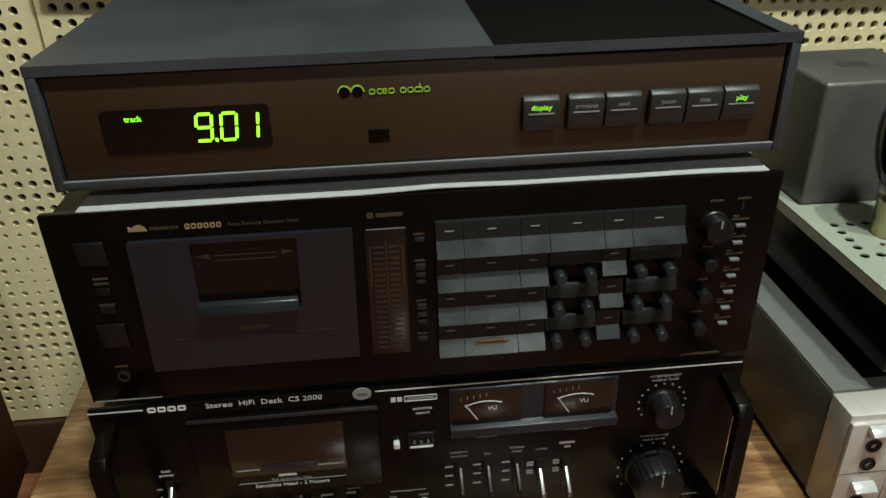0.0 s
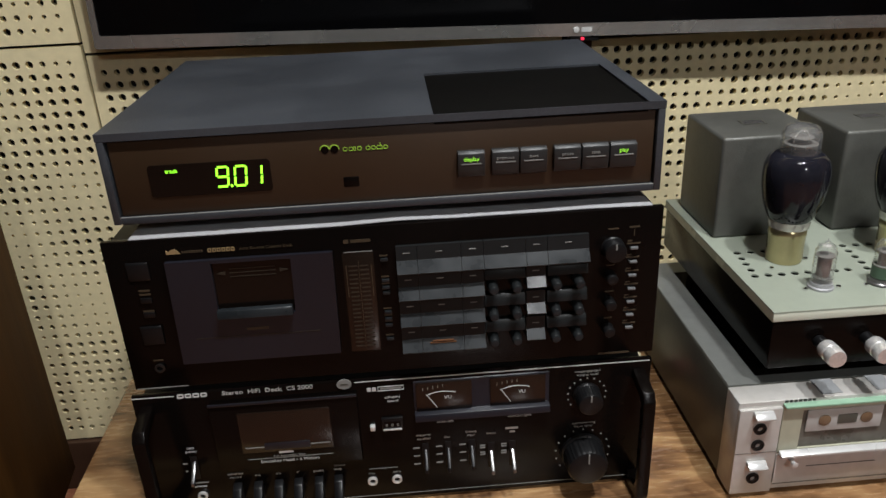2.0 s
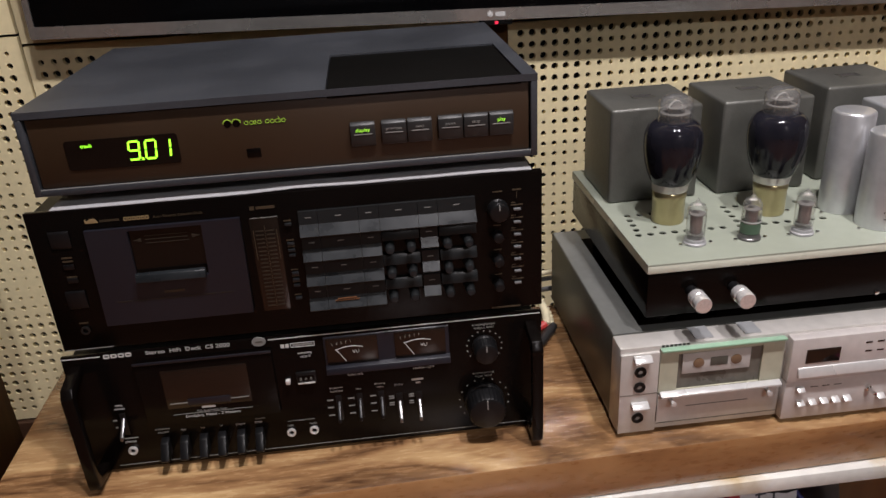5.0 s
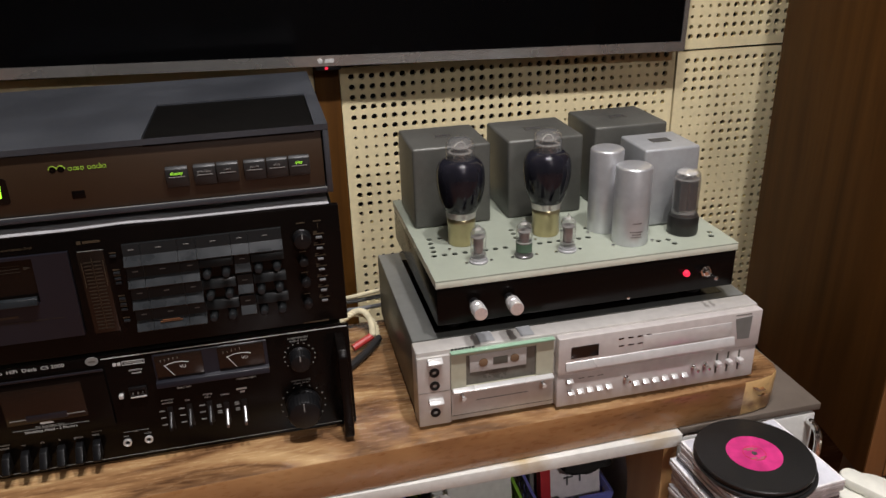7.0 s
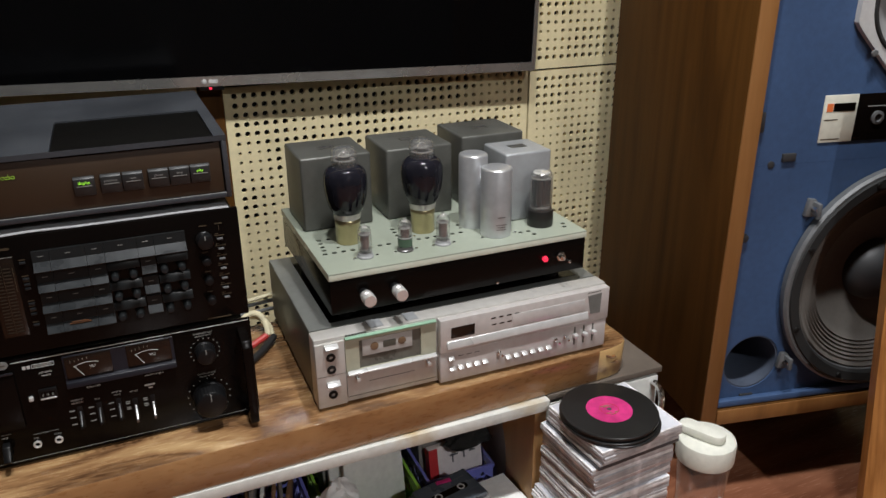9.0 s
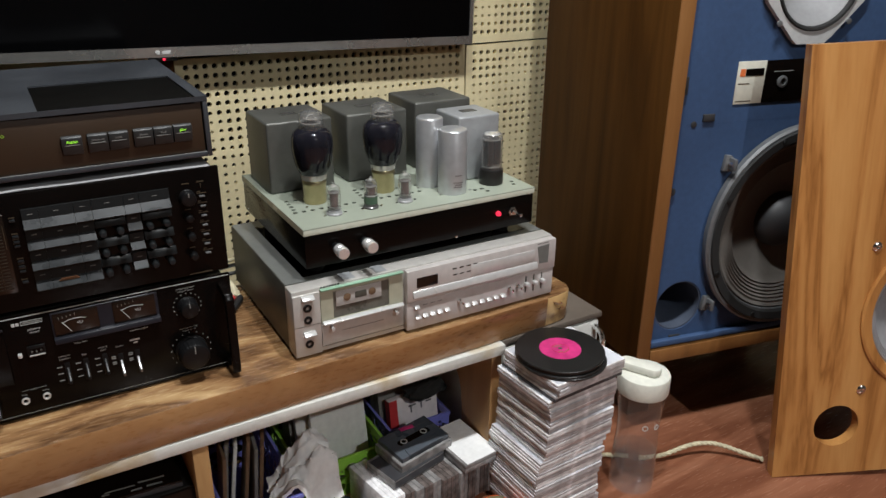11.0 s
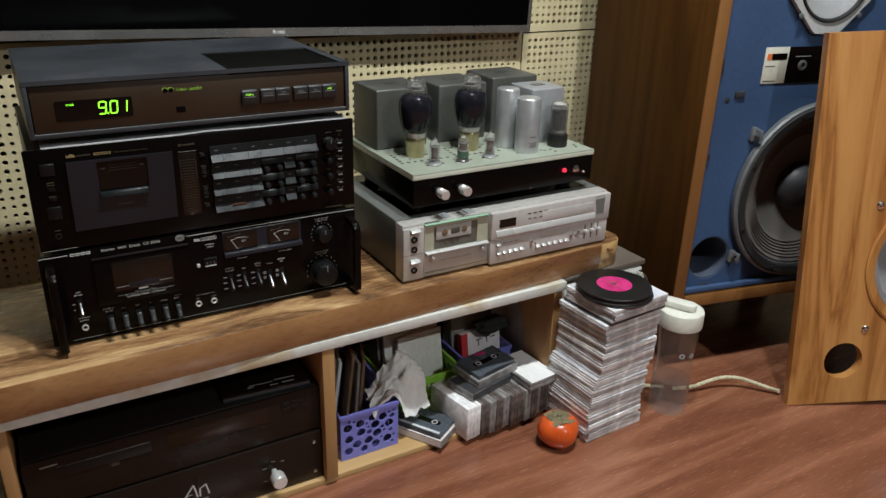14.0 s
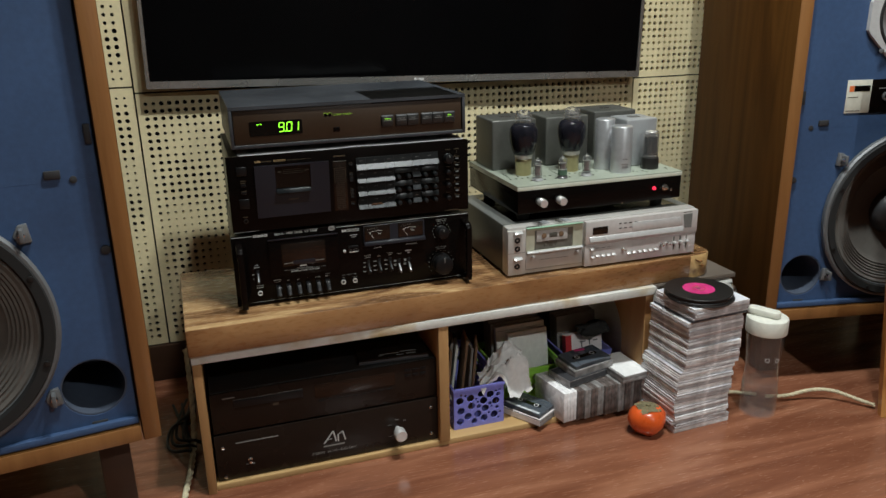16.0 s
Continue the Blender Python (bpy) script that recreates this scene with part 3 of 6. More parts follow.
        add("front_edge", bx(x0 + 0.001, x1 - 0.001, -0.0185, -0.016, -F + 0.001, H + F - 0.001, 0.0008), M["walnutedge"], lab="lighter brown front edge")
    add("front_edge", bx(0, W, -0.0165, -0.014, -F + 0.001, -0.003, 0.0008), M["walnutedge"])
    add("back_panel", bx(0, W, D - 0.02, D, -0.002, H + 0.002), M["darkwood"])
    wx, wz, wr = 0.281, 0.209, 0.168
    px, pz, pr = 0.058, 0.0745, 0.0495
    mx, mz, mr = 0.236, 0.642, 0.090
    add("baffle", ring_plate([(0, 0), (W, 0), (W, H), (0, H)], [circle(wx, wz, wr, 56)[::-1], circle(px, pz, pr)[::-1], circle(mx, mz, mr)[::-1]], 0.0, 0.02), M["blue"], lab="matt blue painted baffle", smooth=0)
    add("seam", bx(0.001, W - 0.001, -0.0002, 0.0004, 0.4125, 0.4132), M["blue"], smooth=0)
    add("lower_rail", bx(0.001, W - 0.001, -0.012, -0.0005, 0.0, 0.012, 0.002), M["blue"])
    # woofer
    woof = add("woofer", lathe([(0.1701, 0.0), (0.1928, 0.004), (0.1947, 0.016), (0.1909, 0.020), (0.1739, 0.019), (0.1663, 0.012), (0.1625, 0.002)], (wx, 0.001, wz), "y", 72), M["castmetal"], lab="grey cast woofer frame")
    add("gasket", lathe([(0.1871, 0.0205), (0.1852, 0.023), (0.1710, 0.022), (0.1673, 0.015)], (wx, 0.001, wz), "y", 72), M["rubber"], woof)
    prof = [(0.1682, 0.010), (0.1625, 0.013), (0.1569, 0.009)]
    for k in range(6):
        r = 0.153 - k * 0.006
        prof += [(r, 0.010 - k * 0.003), (r - 0.003, 0.005 - k * 0.003)]
    prof += [(0.11, -0.018), (0.06, -0.032), (0.0, -0.036)]
    add("cone", lathe(prof, (wx, 0.001, wz), "y", 72), M["cone"], woof, "grey-brown ribbed paper cone")
    add("dust_cap", lathe([(0.054, -0.034), (0.052, -0.020), (0.042, -0.004), (0.024, 0.008), (0, 0.012)], (wx, 0.001, wz), "y", 48), M["dust"], woof, "domed black dust cap")
    for k in range(8):
        a = radians(22.5 + 45 * k)
        add("screw", rod(0.0045, 0.004, (wx + 0.1795 * math.cos(a), -0.020, wz + 0.1795 * math.sin(a)), "y", 12), M["blackmetal"], woof)
    for a in (141, 219, 39, 321):
        cx, cz = wx + 0.2125 * math.cos(radians(a)), wz + 0.2125 * math.sin(radians(a))
        cl = add("clamp", prism([(cx - 0.012, cz - 0.014), (cx + 0.006, cz - 0.016), (cx + 0.012, cz - 0.002), (cx + 0.004, cz + 0.012), (cx - 0.008, cz + 0.014)], -0.008, 0.0, "y", 0.001), M["castmetal"], woof)
        add("bolt", rod(0.005, 0.016, (cx, -0.004, cz), "y", 6), M["chrome"], woof)
        add("bracket", bx(cx - 0.003, cx + 0.003, -0.024, -0.006, cz - 0.010, cz + 0.010, 0.001), M["castmetal"], woof)
    # reflex port
    add("port", lathe([(pr + 0.0005, -0.002), (pr - 0.003, -0.002), (pr - 0.003, -0.20), (0, -0.20)], (px, 0.0, pz), "y", 48), M["woodinside"], lab="round grey-lined bass port")
    add("vent_plug", bx(px - 0.012, px + 0.012, -0.003, 0.001, 0.008, 0.015, 0.001), M["dust"])
    # midrange with a pale squarish frame
    oct_ = []
    for k in range(48):
        a = 2 * math.pi * k / 48
        r = 0.105 / max(abs(math.cos(a)), abs(math.sin(a)), (abs(math.cos(a)) + abs(math.sin(a))) / 1.42 * 1.10)
        oct_.append((mx + r * math.cos(a), mz + r * math.sin(a)))
    mid = add("midrange", ring_plate(oct_, [circle(mx, mz, 0.084)[::-1]], -0.010, -0.0005), M["framewhite"], lab="pale grey octagonal driver frame", smooth=0)
    add("surround", lathe([(0.085, 0.010), (0.083, 0.013), (0.079, 0.012), (0.076, 0.002)], (mx, 0.0, mz), "y", 56), M["rubber"], mid)
    add("cone", lathe([(0.077, 0.006), (0.072, 0.004), (0.04, -0.022), (0, -0.038)], (mx, 0.0, mz), "y", 56), M["conepale"], mid, "pale grey cone")
    for a in (45, 135, 225, 315):
        add("screw", rod(0.005, 0.003, (mx + 0.1000 * math.cos(radians(a)), -0.010, mz + 0.1000 * math.sin(radians(a))), "y", 12), M["castmetal"], mid)
    # name plate and small fittings
    if not flip:
        pl = add("name_plate", bx(0.107, 0.163, -0.002, 0.0, 0.442, 0.512, 0.0005), M["plaqueivory"], lab="ivory plaque with an orange badge")
        add("badge", bx(0.112, 0.122, -0.0026, -0.0018, 0.488, 0.500), M["orangebox"], pl)
        add("badge_bar", bx(0.123, 0.159, -0.0026, -0.0018, 0.488, 0.500), M["black"], pl)
        add("lettering", bx(0.111, 0.133, -0.0024, -0.0018, 0.475, 0.4765), M["dimgold"], pl)
        add("lettering", bx(0.110, 0.141, -0.0024, -0.0018, 0.446, 0.4475), M["dimgold"], pl)
    else:
        pl = None
    dark = add("control_plate", bx(0.1635, 0.380, -0.002, 0.0, 0.442, 0.512, 0.0005), M["black"], lab="black control plate")
    add("knob", lathe([(0.010, 0), (0.010, 0.003), (0.006, 0.004), (0.006, 0.0), (0, 0.0)], (0.199, -0.002, 0.476), "y", 24), M["castmetal"], dark)
    add("lettering", bx(0.180, 0.219, -0.0024, -0.0018, 0.4925, 0.494), M["dimwhite"], dark)
    add("grille_socket", bx(0.052, 0.074, -0.004, 0.001, 0.417, 0.429, 0.001), M["dust"])
    add("hole", rod(0.0055, 0.0012, (0.036, 0.0, 0.413), "y", 16), M["dust"])
    add("grille_socket", bx(0.003, 0.012, -0.006, 0.001, 0.464, 0.493, 0.001), M["dust"])
    add("hole", rod(0.007, 0.006, (0.008, 0.0, 0.300), "y", 16), M["dust"])
    add("hole", rod(0.007, 0.004, (0.03, 0.0, 0.72), "y", 16), M["dust"])
    # low stand
    st = thing("loudspeaker_stand", "low dark wooden stand under a loudspeaker", "speaker stand", turn=pose(*origin, 0, 0, turn))
    h = origin[2] - F
    for x0, x1 in ((0.02, 0.07), (W - 0.07, W - 0.02)):
        for y0, y1 in ((0.06, 0.11), (0.33, 0.38)):
            b = bx(x0, x1, y0, y1, -F - h, -F - 0.03, 0.002)
            b.transform(T)
            part("leg", b, M["darkwood"], st)
    b = bx(0.02, W - 0.02, 0.05, 0.39, -F - 0.03, -F, 0.002)
    b.transform(T)
    part("top_frame", b, M["darkwood"], st)
    return sp


monitor((1.2465, 0.5212, 0.1982), -11.3, False, "tall walnut loudspeaker with blue baffle and ivory plaque, on a stand")
monitor((-0.124, 0.430, 0.235), 8.0, True, "tall walnut loudspeaker with worn blue baffle and exposed woofer")

# ---- leaning baffle board with a pale driver ----
board = thing("baffle_board", "oak-veneered baffle board with pale driver, leaning on the floor", "baffle board", turn=pose(1.374, 0.304, 0.0, -5.5, -3.2, -27.4))
BW, BH, BT = 0.58, 0.755, 0.020
part("board", ring_plate([(0, 0.001), (BW, 0.001), (BW, BH), (0, BH)], [circle(0.274, 0.303, 0.128, 56)[::-1], circle(0.107, 0.098, 0.040)[::-1], circle(0.441, 0.098, 0.040)[::-1]], 0.0, BT), M["oak"], board, "honey-coloured oak veneer", smooth=0)
dr = part("driver", lathe([(0.147, 0), (0.147, 0.003), (0.143, 0.005), (0.128, 0.002), (0.126, -0.006)], (0.274, 0, 0.303), "y", 64), M["oak"], board, "wooden trim ring")
prof = [(0.127, -0.004)]
for k in range(4):
    prof += [(0.124 - k * 0.004, -0.002 - k * 0.004), (0.122 - k * 0.004, -0.007 - k * 0.004)]
part("cone", lathe(prof + [(0.06, -0.055), (0.03, -0.075), (0, -0.075)], (0.274, 0, 0.303), "y", 64), M["conepale"], dr, "pale grey cone with ribbed surround")
part("dust_cap", lathe([(0.036, -0.070), (0.030, -0.052), (0.016, -0.044), (0, -0.042)], (0.274, 0, 0.303), "y", 32), M["dust"], dr)
for x, z in ((0.140, 0.428), (0.144, 0.167), (0.400, 0.430), (0.398, 0.167)):
    part("screw", lathe([(0.0085, 0), (0.0085, 0.001), (0.006, 0.003), (0.003, 0.0035), (0, 0.002)], (x, 0, z), "y", 20), M["chrome"], board, "bright screw head")

# ---- low cabinet under the table ----
cab = thing("low_cabinet", "low pale plywood cabinet with two open compartments", "cabinet", (0.45, 0.67, 0))
CB = 0.815
part("side_panel", bx(-0.034, -0.018, 0.5235, CB, 0, 0.2735, 0.001), M["pine"], cab)
part("divider", bx(0.432, 0.453, 0.5240, CB, 0.013, 0.2735, 0.001), M["pine"], cab)
arch = [(0.533, 0.013), (0.533, 0.2735), (CB, 0.2735), (CB, 0.215)]
arch += [(0.705 + 0.085 * math.cos(radians(a)), 0.125 + 0.10 * math.sin(radians(a))) for a in range(60, 181, 15)] + [(0.620, 0.013)]
part("end_panel", prism(arch, 0.910, 0.929, "x"), M["pine"], cab, "pale end panel with an arched cut-out", smooth=0)
part("bottom_board", bx(-0.018, 0.910, 0.532, CB, 0.0, 0.0125, 0.001), M["pineside"], cab)
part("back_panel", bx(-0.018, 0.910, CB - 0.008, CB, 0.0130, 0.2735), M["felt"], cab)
part("top_strip", bx(-0.035, 0.9280, 0.5215, 0.551, 0.2745, 0.2925, 0.0012), M["strip"], cab, "worn white front strip with yellow stains")
part("top_board", bx(-0.035, 0.9280, 0.5515, CB, 0.2745, 0.2925), M["pineside"], cab)

# ---- small white cabinet beside it ----
wc = thing("small_cabinet", "small white enamel cabinet with a chrome handle under the table end", "cabinet", (1.03, 0.68, 0))
part("body", bx(0.932, 1.137, 0.545, 0.83, 0.0, 0.281, 0.002), M["fridgewhite"], wc)
part("top", bx(0.9295, 1.141, 0.533, 0.83, 0.2815, 0.2927, 0.002), M["fridgetop"], wc, "brown-grey laminate top")
part("door", bx(0.934, 1.135, 0.533, 0.5445, 0.01, 0.278, 0.003), M["fridgewhite"], wc)
part("handle", tube([(1.124, 0.534, 0.268), (1.124, 0.520, 0.271), (1.124, 0.508, 0.263), (1.124, 0.506, 0.238), (1.124, 0.508, 0.213), (1.124, 0.520, 0.205), (1.124, 0.534, 0.208)], 0.005, 12), M["chrome"], wc, "chrome loop handle")

# ---- thick wooden slab ----
def slab():
    """A thick slab whose front edge runs slightly askew, with a turned-back natural corner at one end."""
    front = [(-0.038 + 1.056 * k / 40, 0.5085 + 0.0235 * k / 40 + 0.0014 * noise.noise((k * 0.13, 0.3, 0))) for k in range(41)]
    outline = front + [(1.040, 0.5345), (1.062, 0.5395), (1.074, 0.5480), (1.080, 0.5620), (1.079, 0.832), (-0.045, 0.832)]
    bm = prism(outline, 0.293, 0.348, "z", 0.004)
    bmesh.ops.recalc_face_normals(bm, faces=bm.faces)
    for v in bm.verts:
        if v.co.z < 0.31 and v.co.y < 0.6:
            v.co.y += 0.003
    for f in bm.faces:
        c = f.calc_center_median()
        f.material_index = 0 if f.normal.z > 0.6 else 2 if c.x > 1.019 else 1
    return bm


table = thing("table_slab", "thick polished acacia table slab with strong grain and a pale knotted end", "table top", (0.52, 0.68, 0.293))
part("slab", slab(), [M["slab"], M["slabedge"], M["sapwood"]], table)
for pts, y in ((((1.030, 0.338), (1.036, 0.3365), (1.041, 0.333), (1.047, 0.334), (1.049, 0.331), (1.040, 0.330), (1.034, 0.333)), 0.5335), (((1.040, 0.322), (1.047, 0.3205), (1.052, 0.323), (1.057, 0.3195), (1.050, 0.3175)), 0.5365)):
    part("knot_crack", prism(pts, y - 0.0012, y + 0.006), M["slabedge"], table, "dark crack in the pale end", smooth=0)


# ---- compact disc player on top of the stack ----
cd = thing("cd_player", "charcoal disc player with a brown front and green lit display", "cd player", (0.297, 0.74, 0.637))
CX0, CX1, CY, CYB, CZ0, CZ1 = 0.0775, 0.5165, 0.587, 0.885, 0.645, 0.719
# sleeve: an open-fronted case with thin walls
part("top_cover", ring_plate([(CX0, CY), (CX1, CY), (CX1, CYB), (CX0, CYB)], [[(0.334, 0.5876), (0.503, 0.5876), (0.503, 0.742), (0.334, 0.742)][::-1]], CZ1 - 0.006, CZ1, "z"), M["sleeve"], cd, "charcoal textured top", smooth=0)
part("side_cover", bx(CX0, CX0 + 0.006, CY, CYB, CZ0, CZ1 - 0.0062, 0.001), M["sleeve"], cd)
part("side_cover", bx(CX1 - 0.006, CX1, CY, CYB, CZ0, CZ1 - 0.0062, 0.001), M["sleeve"], cd)
part("bottom_cover", bx(CX0 + 0.006, CX1 - 0.006, CY, CYB, CZ0, CZ0 + 0.006, 0.001), M["sleeve"], cd)
part("back_cover", bx(CX0 + 0.006, CX1 - 0.006, CYB - 0.003, CYB, CZ0 + 0.006, CZ1 - 0.006), M["sleeve"], cd)
part("lid", bx(0.3345, 0.5025, 0.5880, 0.7415, CZ1 - 0.008, CZ1 - 0.0016, 0.0008), M["grille"], cd, "sunken black disc lid")
FY = CY + 0.003
part("front_panel", bx(CX0 + 0.0075, CX1 - 0.0075, FY, FY + 0.004, CZ0 + 0.0062, CZ1 - 0.0072, 0.0006), M["brownpanel"], cd, "dark brown anodised front")
part("edge_trim", bx(CX0 + 0.006, CX1 - 0.006, CY + 0.0004, CY + 0.0016, CZ0 + 0.0045, CZ0 + 0.0062), M["dimwhite"], cd)
disp = part("display", prism(rounded(0.111, 0.205, 0.6655, 0.6915, 0.003), FY - 0.0008, FY + 0.001), M["smoked"], cd, "smoked display window")
DY = FY - 0.0012


def digit(cx, z0, on, parent, w=0.0086, h=0.0158, t=0.0017):
    """A seven-part numeral; the parts lit are named a to g."""
    sl = h * 0.10
    boxes = dict(a=(0, 1, h), d=(0, 1, 0), g=(0, 1, h / 2), f=(0, 0, 1), b=(1, 0, 1), e=(0, 0, 0), c=(1, 0, 0))
    bm = bmesh.new()
    for s in on:
        if s in "adg":
            z = boxes[s][2]
            x = cx + sl * z / h
            prism([(x + 0.0006, z0 + z - t / 2), (x + w - 0.0006, z0 + z - t / 2), (x + w - 0.0006, z0 + z + t / 2), (x + 0.0006, z0 + z + t / 2)], DY - 0.0003, DY, bm=bm)
        else:
            side, _, up = boxes[s]
            za, zb = (h / 2, h) if up else (0, h / 2)
            xa, xb = cx + side * w + sl * za / h, cx + side * w + sl * zb / h
            prism([(xa - t / 2, z0 + za + 0.0006), (xa + t / 2, z0 + za + 0.0006), (xb + t / 2, z0 + zb - 0.0006), (xb - t / 2, z0 + zb - 0.0006)], DY - 0.0003, DY, bm=bm)
    return part("numeral", bm, M["green"], parent, smooth=0)


digit(0.1625, 0.6715, "abcfgd", disp)
part("point", bx(0.1728, 0.1745, DY - 0.0003, DY, 0.6705, 0.6728), M["green"], disp)
digit(0.1765, 0.6715, "abcdef", disp)
digit(0.1885, 0.6715, "bc", disp)
words("track", 0.1245, 0.6850, 0.0046, DY, M["green"], disp)
# maker's sign as plain shapes: two linked arcs and a bar
for cx in (0.2485, 0.2560):
    part("sign_arc", prism([(cx + r * math.cos(radians(a)), 0.6955 + r * math.sin(radians(a))) for r, seq in ((0.0040, range(0, 181, 15)), (0.0032, range(180, -1, -15))) for a in seq], FY - 0.0005, FY), M["greenlogo"], cd, smooth=0)
    part("sign_disc", prism(circle(cx, 0.6955, 0.0031, 20), FY - 0.0004, FY), M["black"], cd, smooth=0)
for x, tail in ((0.2625, 0), (0.2670, 0), (0.2706, 0), (0.2736, 0), (0.2803, 0), (0.2845, 0), (0.2885, 1), (0.2915, 0), (0.2940, 0)):
    # rounded sign shapes, open in the middle
    narrow = 0.0010 if x in (0.2706, 0.2915) else 0.0018
    part("sign_shape", ring_plate(rounded(x, x + 2 * narrow, 0.6935, 0.6968, narrow * 0.8), [rounded(x + 0.0006, x + 2 * narrow - 0.0006, 0.6941, 0.6962, 0.0003)[::-1]], FY - 0.0005, FY), M["greenlogo"], cd, smooth=0)
    if tail:
        bars([(x + 0.0030, x + 0.0036, 0.6968, 0.6988)], FY, M["greenlogo"], cd, "sign_bar")
part("sensor_window", bx(0.2605, 0.2730, FY - 0.0006, FY + 0.001, 0.6640, 0.6725, 0.0008), M["black"], cd)
for x, word, lit in ((0.3515, "display", 1), (0.3785, "previous", 0), (0.4010, "next", 0), (0.4280, "pause", 0), (0.4505, "stop", 0), (0.4730, "play", 1)):
    key = part("key", prism([(FY, 0.6665), (FY - 0.0040, 0.6675), (FY - 0.0058, 0.6770), (FY - 0.0058, 0.6865), (FY - 0.0030, 0.6885), (FY, 0.6885)], x, x + 0.0215, "x", 0.0007), M["keycap"], cd, "dark grey push key")
    words(word, x + 0.0107, 0.6808, 0.0046 if lit else 0.0040, FY - 0.0058, M["greendim"] if lit else M["dimwhite"], key, "CENTER")
    bars([(x + 0.003, x + 0.0185, 0.6780, 0.6788)], FY - 0.0056, M["dimwhite"], key, "key_line", 0.0006)
feet((0.115, 0.480), (0.620, 0.850), 0.6365, 0.645, 0.010, cd, M["rubber"])

# sheet of paper between the two upper units
bm = bmesh.new()
bmesh.ops.create_grid(bm, x_segments=40, y_segments=6, size=0.5)
for v in bm.verts:
    x, y = 0.087 + (v.co.x + 0.5) * 0.423, 0.5835 + (v.co.y + 0.5) * 0.26
    lift = 0.0008 * noise.noise((x * 12, y * 7, 0)) + 0.0012 * max(0, 1 - abs(x - 0.300) / 0.05)
    v.co = (x, y + (0.004 * noise.noise((x * 4, 2, 0)) if v.co.y < -0.4 else 0), 0.6340 + max(0, lift))
bmesh.ops.solidify(bm, geom=bm.faces[:], thickness=0.0006)
solo("paper_sheet", bm, M["paper"], "white paper sheet lying between two stacked units", "paper")

# ---- black cassette deck with piano keys ----
nk = thing("cassette_deck", "glossy black cassette deck with slate keys and gold print", "cassette deck", (0.292, 0.73, 0.489))
NX0, NX1, NY, NYB, NZ0, NZ1 = 0.0645, 0.5195, 0.582, 0.875, 0.4935, 0.6330
part("case", bx(NX0 + 0.006, NX1 - 0.006, NY + 0.006, NYB, NZ0 + 0.002, NZ1 - 0.001, 0.002), M["blackmetal"], nk)
part("front_panel", bx(NX0, NX1, NY, NY + 0.006, NZ0, NZ1, 0.0012), M["black"], nk, "glossy brown-black front")
bars([(NX0 + 0.002, 0.110, 0.4942, 0.4950)], NY, M["dimwhite"], nk, "edge_line")
bars([(0.470, 0.498, 0.4945, 0.4962)], NY, M["dimgold"], nk, "edge_line")
for z0, z1 in ((0.5975, 0.6145), (0.5375, 0.5560)):
    part("push_button", prism([(NY, z0), (NY - 0.0012, z0 + 0.001), (NY - 0.0020, z1 - 0.002), (NY - 0.0014, z1), (NY, z1)], 0.081, 0.0985, "x", 0.0008), M["blackplastic"], nk)
for z in (0.588, 0.5845, 0.580, 0.569, 0.5655):
    bars([(0.0865, 0.0955, z, z + 0.0016)], NY, M["dimgold"], nk)
for z in (0.5835, 0.570):
    part("slide_switch", bx(0.0865, 0.0955, NY - 0.0015, NY, z - 0.006, z - 0.001, 0.0006), M["blackplastic"], nk)
part("headphone_jack", lathe([(0.0042, 0), (0.0042, 0.0016), (0.0026, 0.0018), (0.0026, -0.004), (0, -0.004)], (0.0895, NY, 0.5145), "y", 20), M["blackmetal"], nk)
bars([(0.0855, 0.0935, 0.5215, 0.5230)], NY, M["dimgold"], nk)
# cassette door
door = part("cassette_door", ring_plate([(0.111, 0.5185), (0.2445, 0.5185), (0.2465, 0.6135), (0.1125, 0.6135)], [[(0.148, 0.562), (0.211, 0.562), (0.2125, 0.6105), (0.1485, 0.6105)][::-1]], NY - 0.004, NY - 0.0002), M["doorplate"], nk, "slate-grey cassette door with a smoked window", smooth=0)
part("window", bx(0.1478, 0.2128, NY - 0.0012, NY - 0.0003, 0.5615, 0.611), M["smoked"], door)
part("lip", prism([(NY - 0.0042, 0.5605), (NY - 0.0105, 0.5620), (NY - 0.0085, 0.5690), (NY - 0.0042, 0.5700)], 0.1478, 0.2095, "x", 0.0006), M["keylit"], door, "grey finger lip")
bars([(0.126 + k * 0.0152, 0.1385 + k * 0.0152, 0.5420, 0.5427) for k in range(7)], NY - 0.004, M["metergold"], door)
bars([(0.169, 0.187, 0.5475, 0.5500)], NY - 0.004, M["dimgold"], door)
for z in (0.6035, 0.6000, 0.5965):
    bars([(0.162, 0.199, z, z + 0.0005)], NY - 0.0013, M["metergold"], door)
for s in (-1, 1):
    part("arrow_mark", prism([(0.1805 + s * 0.022, 0.6020), (0.1805 + s * 0.022, 0.5985), (0.1805 + s * 0.029, 0.6002)], NY - 0.0018, NY - 0.0013), M["metergold"], door, smooth=0)
# sign above the door: plain shapes, then the readable line
part("sign_arc", prism([(0.1145, 0.6195), (0.1255, 0.6195)] + [(0.1205 + 0.0045 * math.cos(radians(a)), 0.6195 + 0.0042 * math.sin(radians(a))) for a in range(30, 151, 20)] + [(0.1145, 0.6232)], NY - 0.0005, NY), M["gold"], nk, smooth=0)
for k in range(9):
    x = 0.1270 + k * 0.0019
    bars([(x, x + 0.0012, 0.6198, 0.6218)], NY, M["dimgold"], nk, "sign_bar")
for k in range(6):
    x = 0.1475 + k * 0.0037
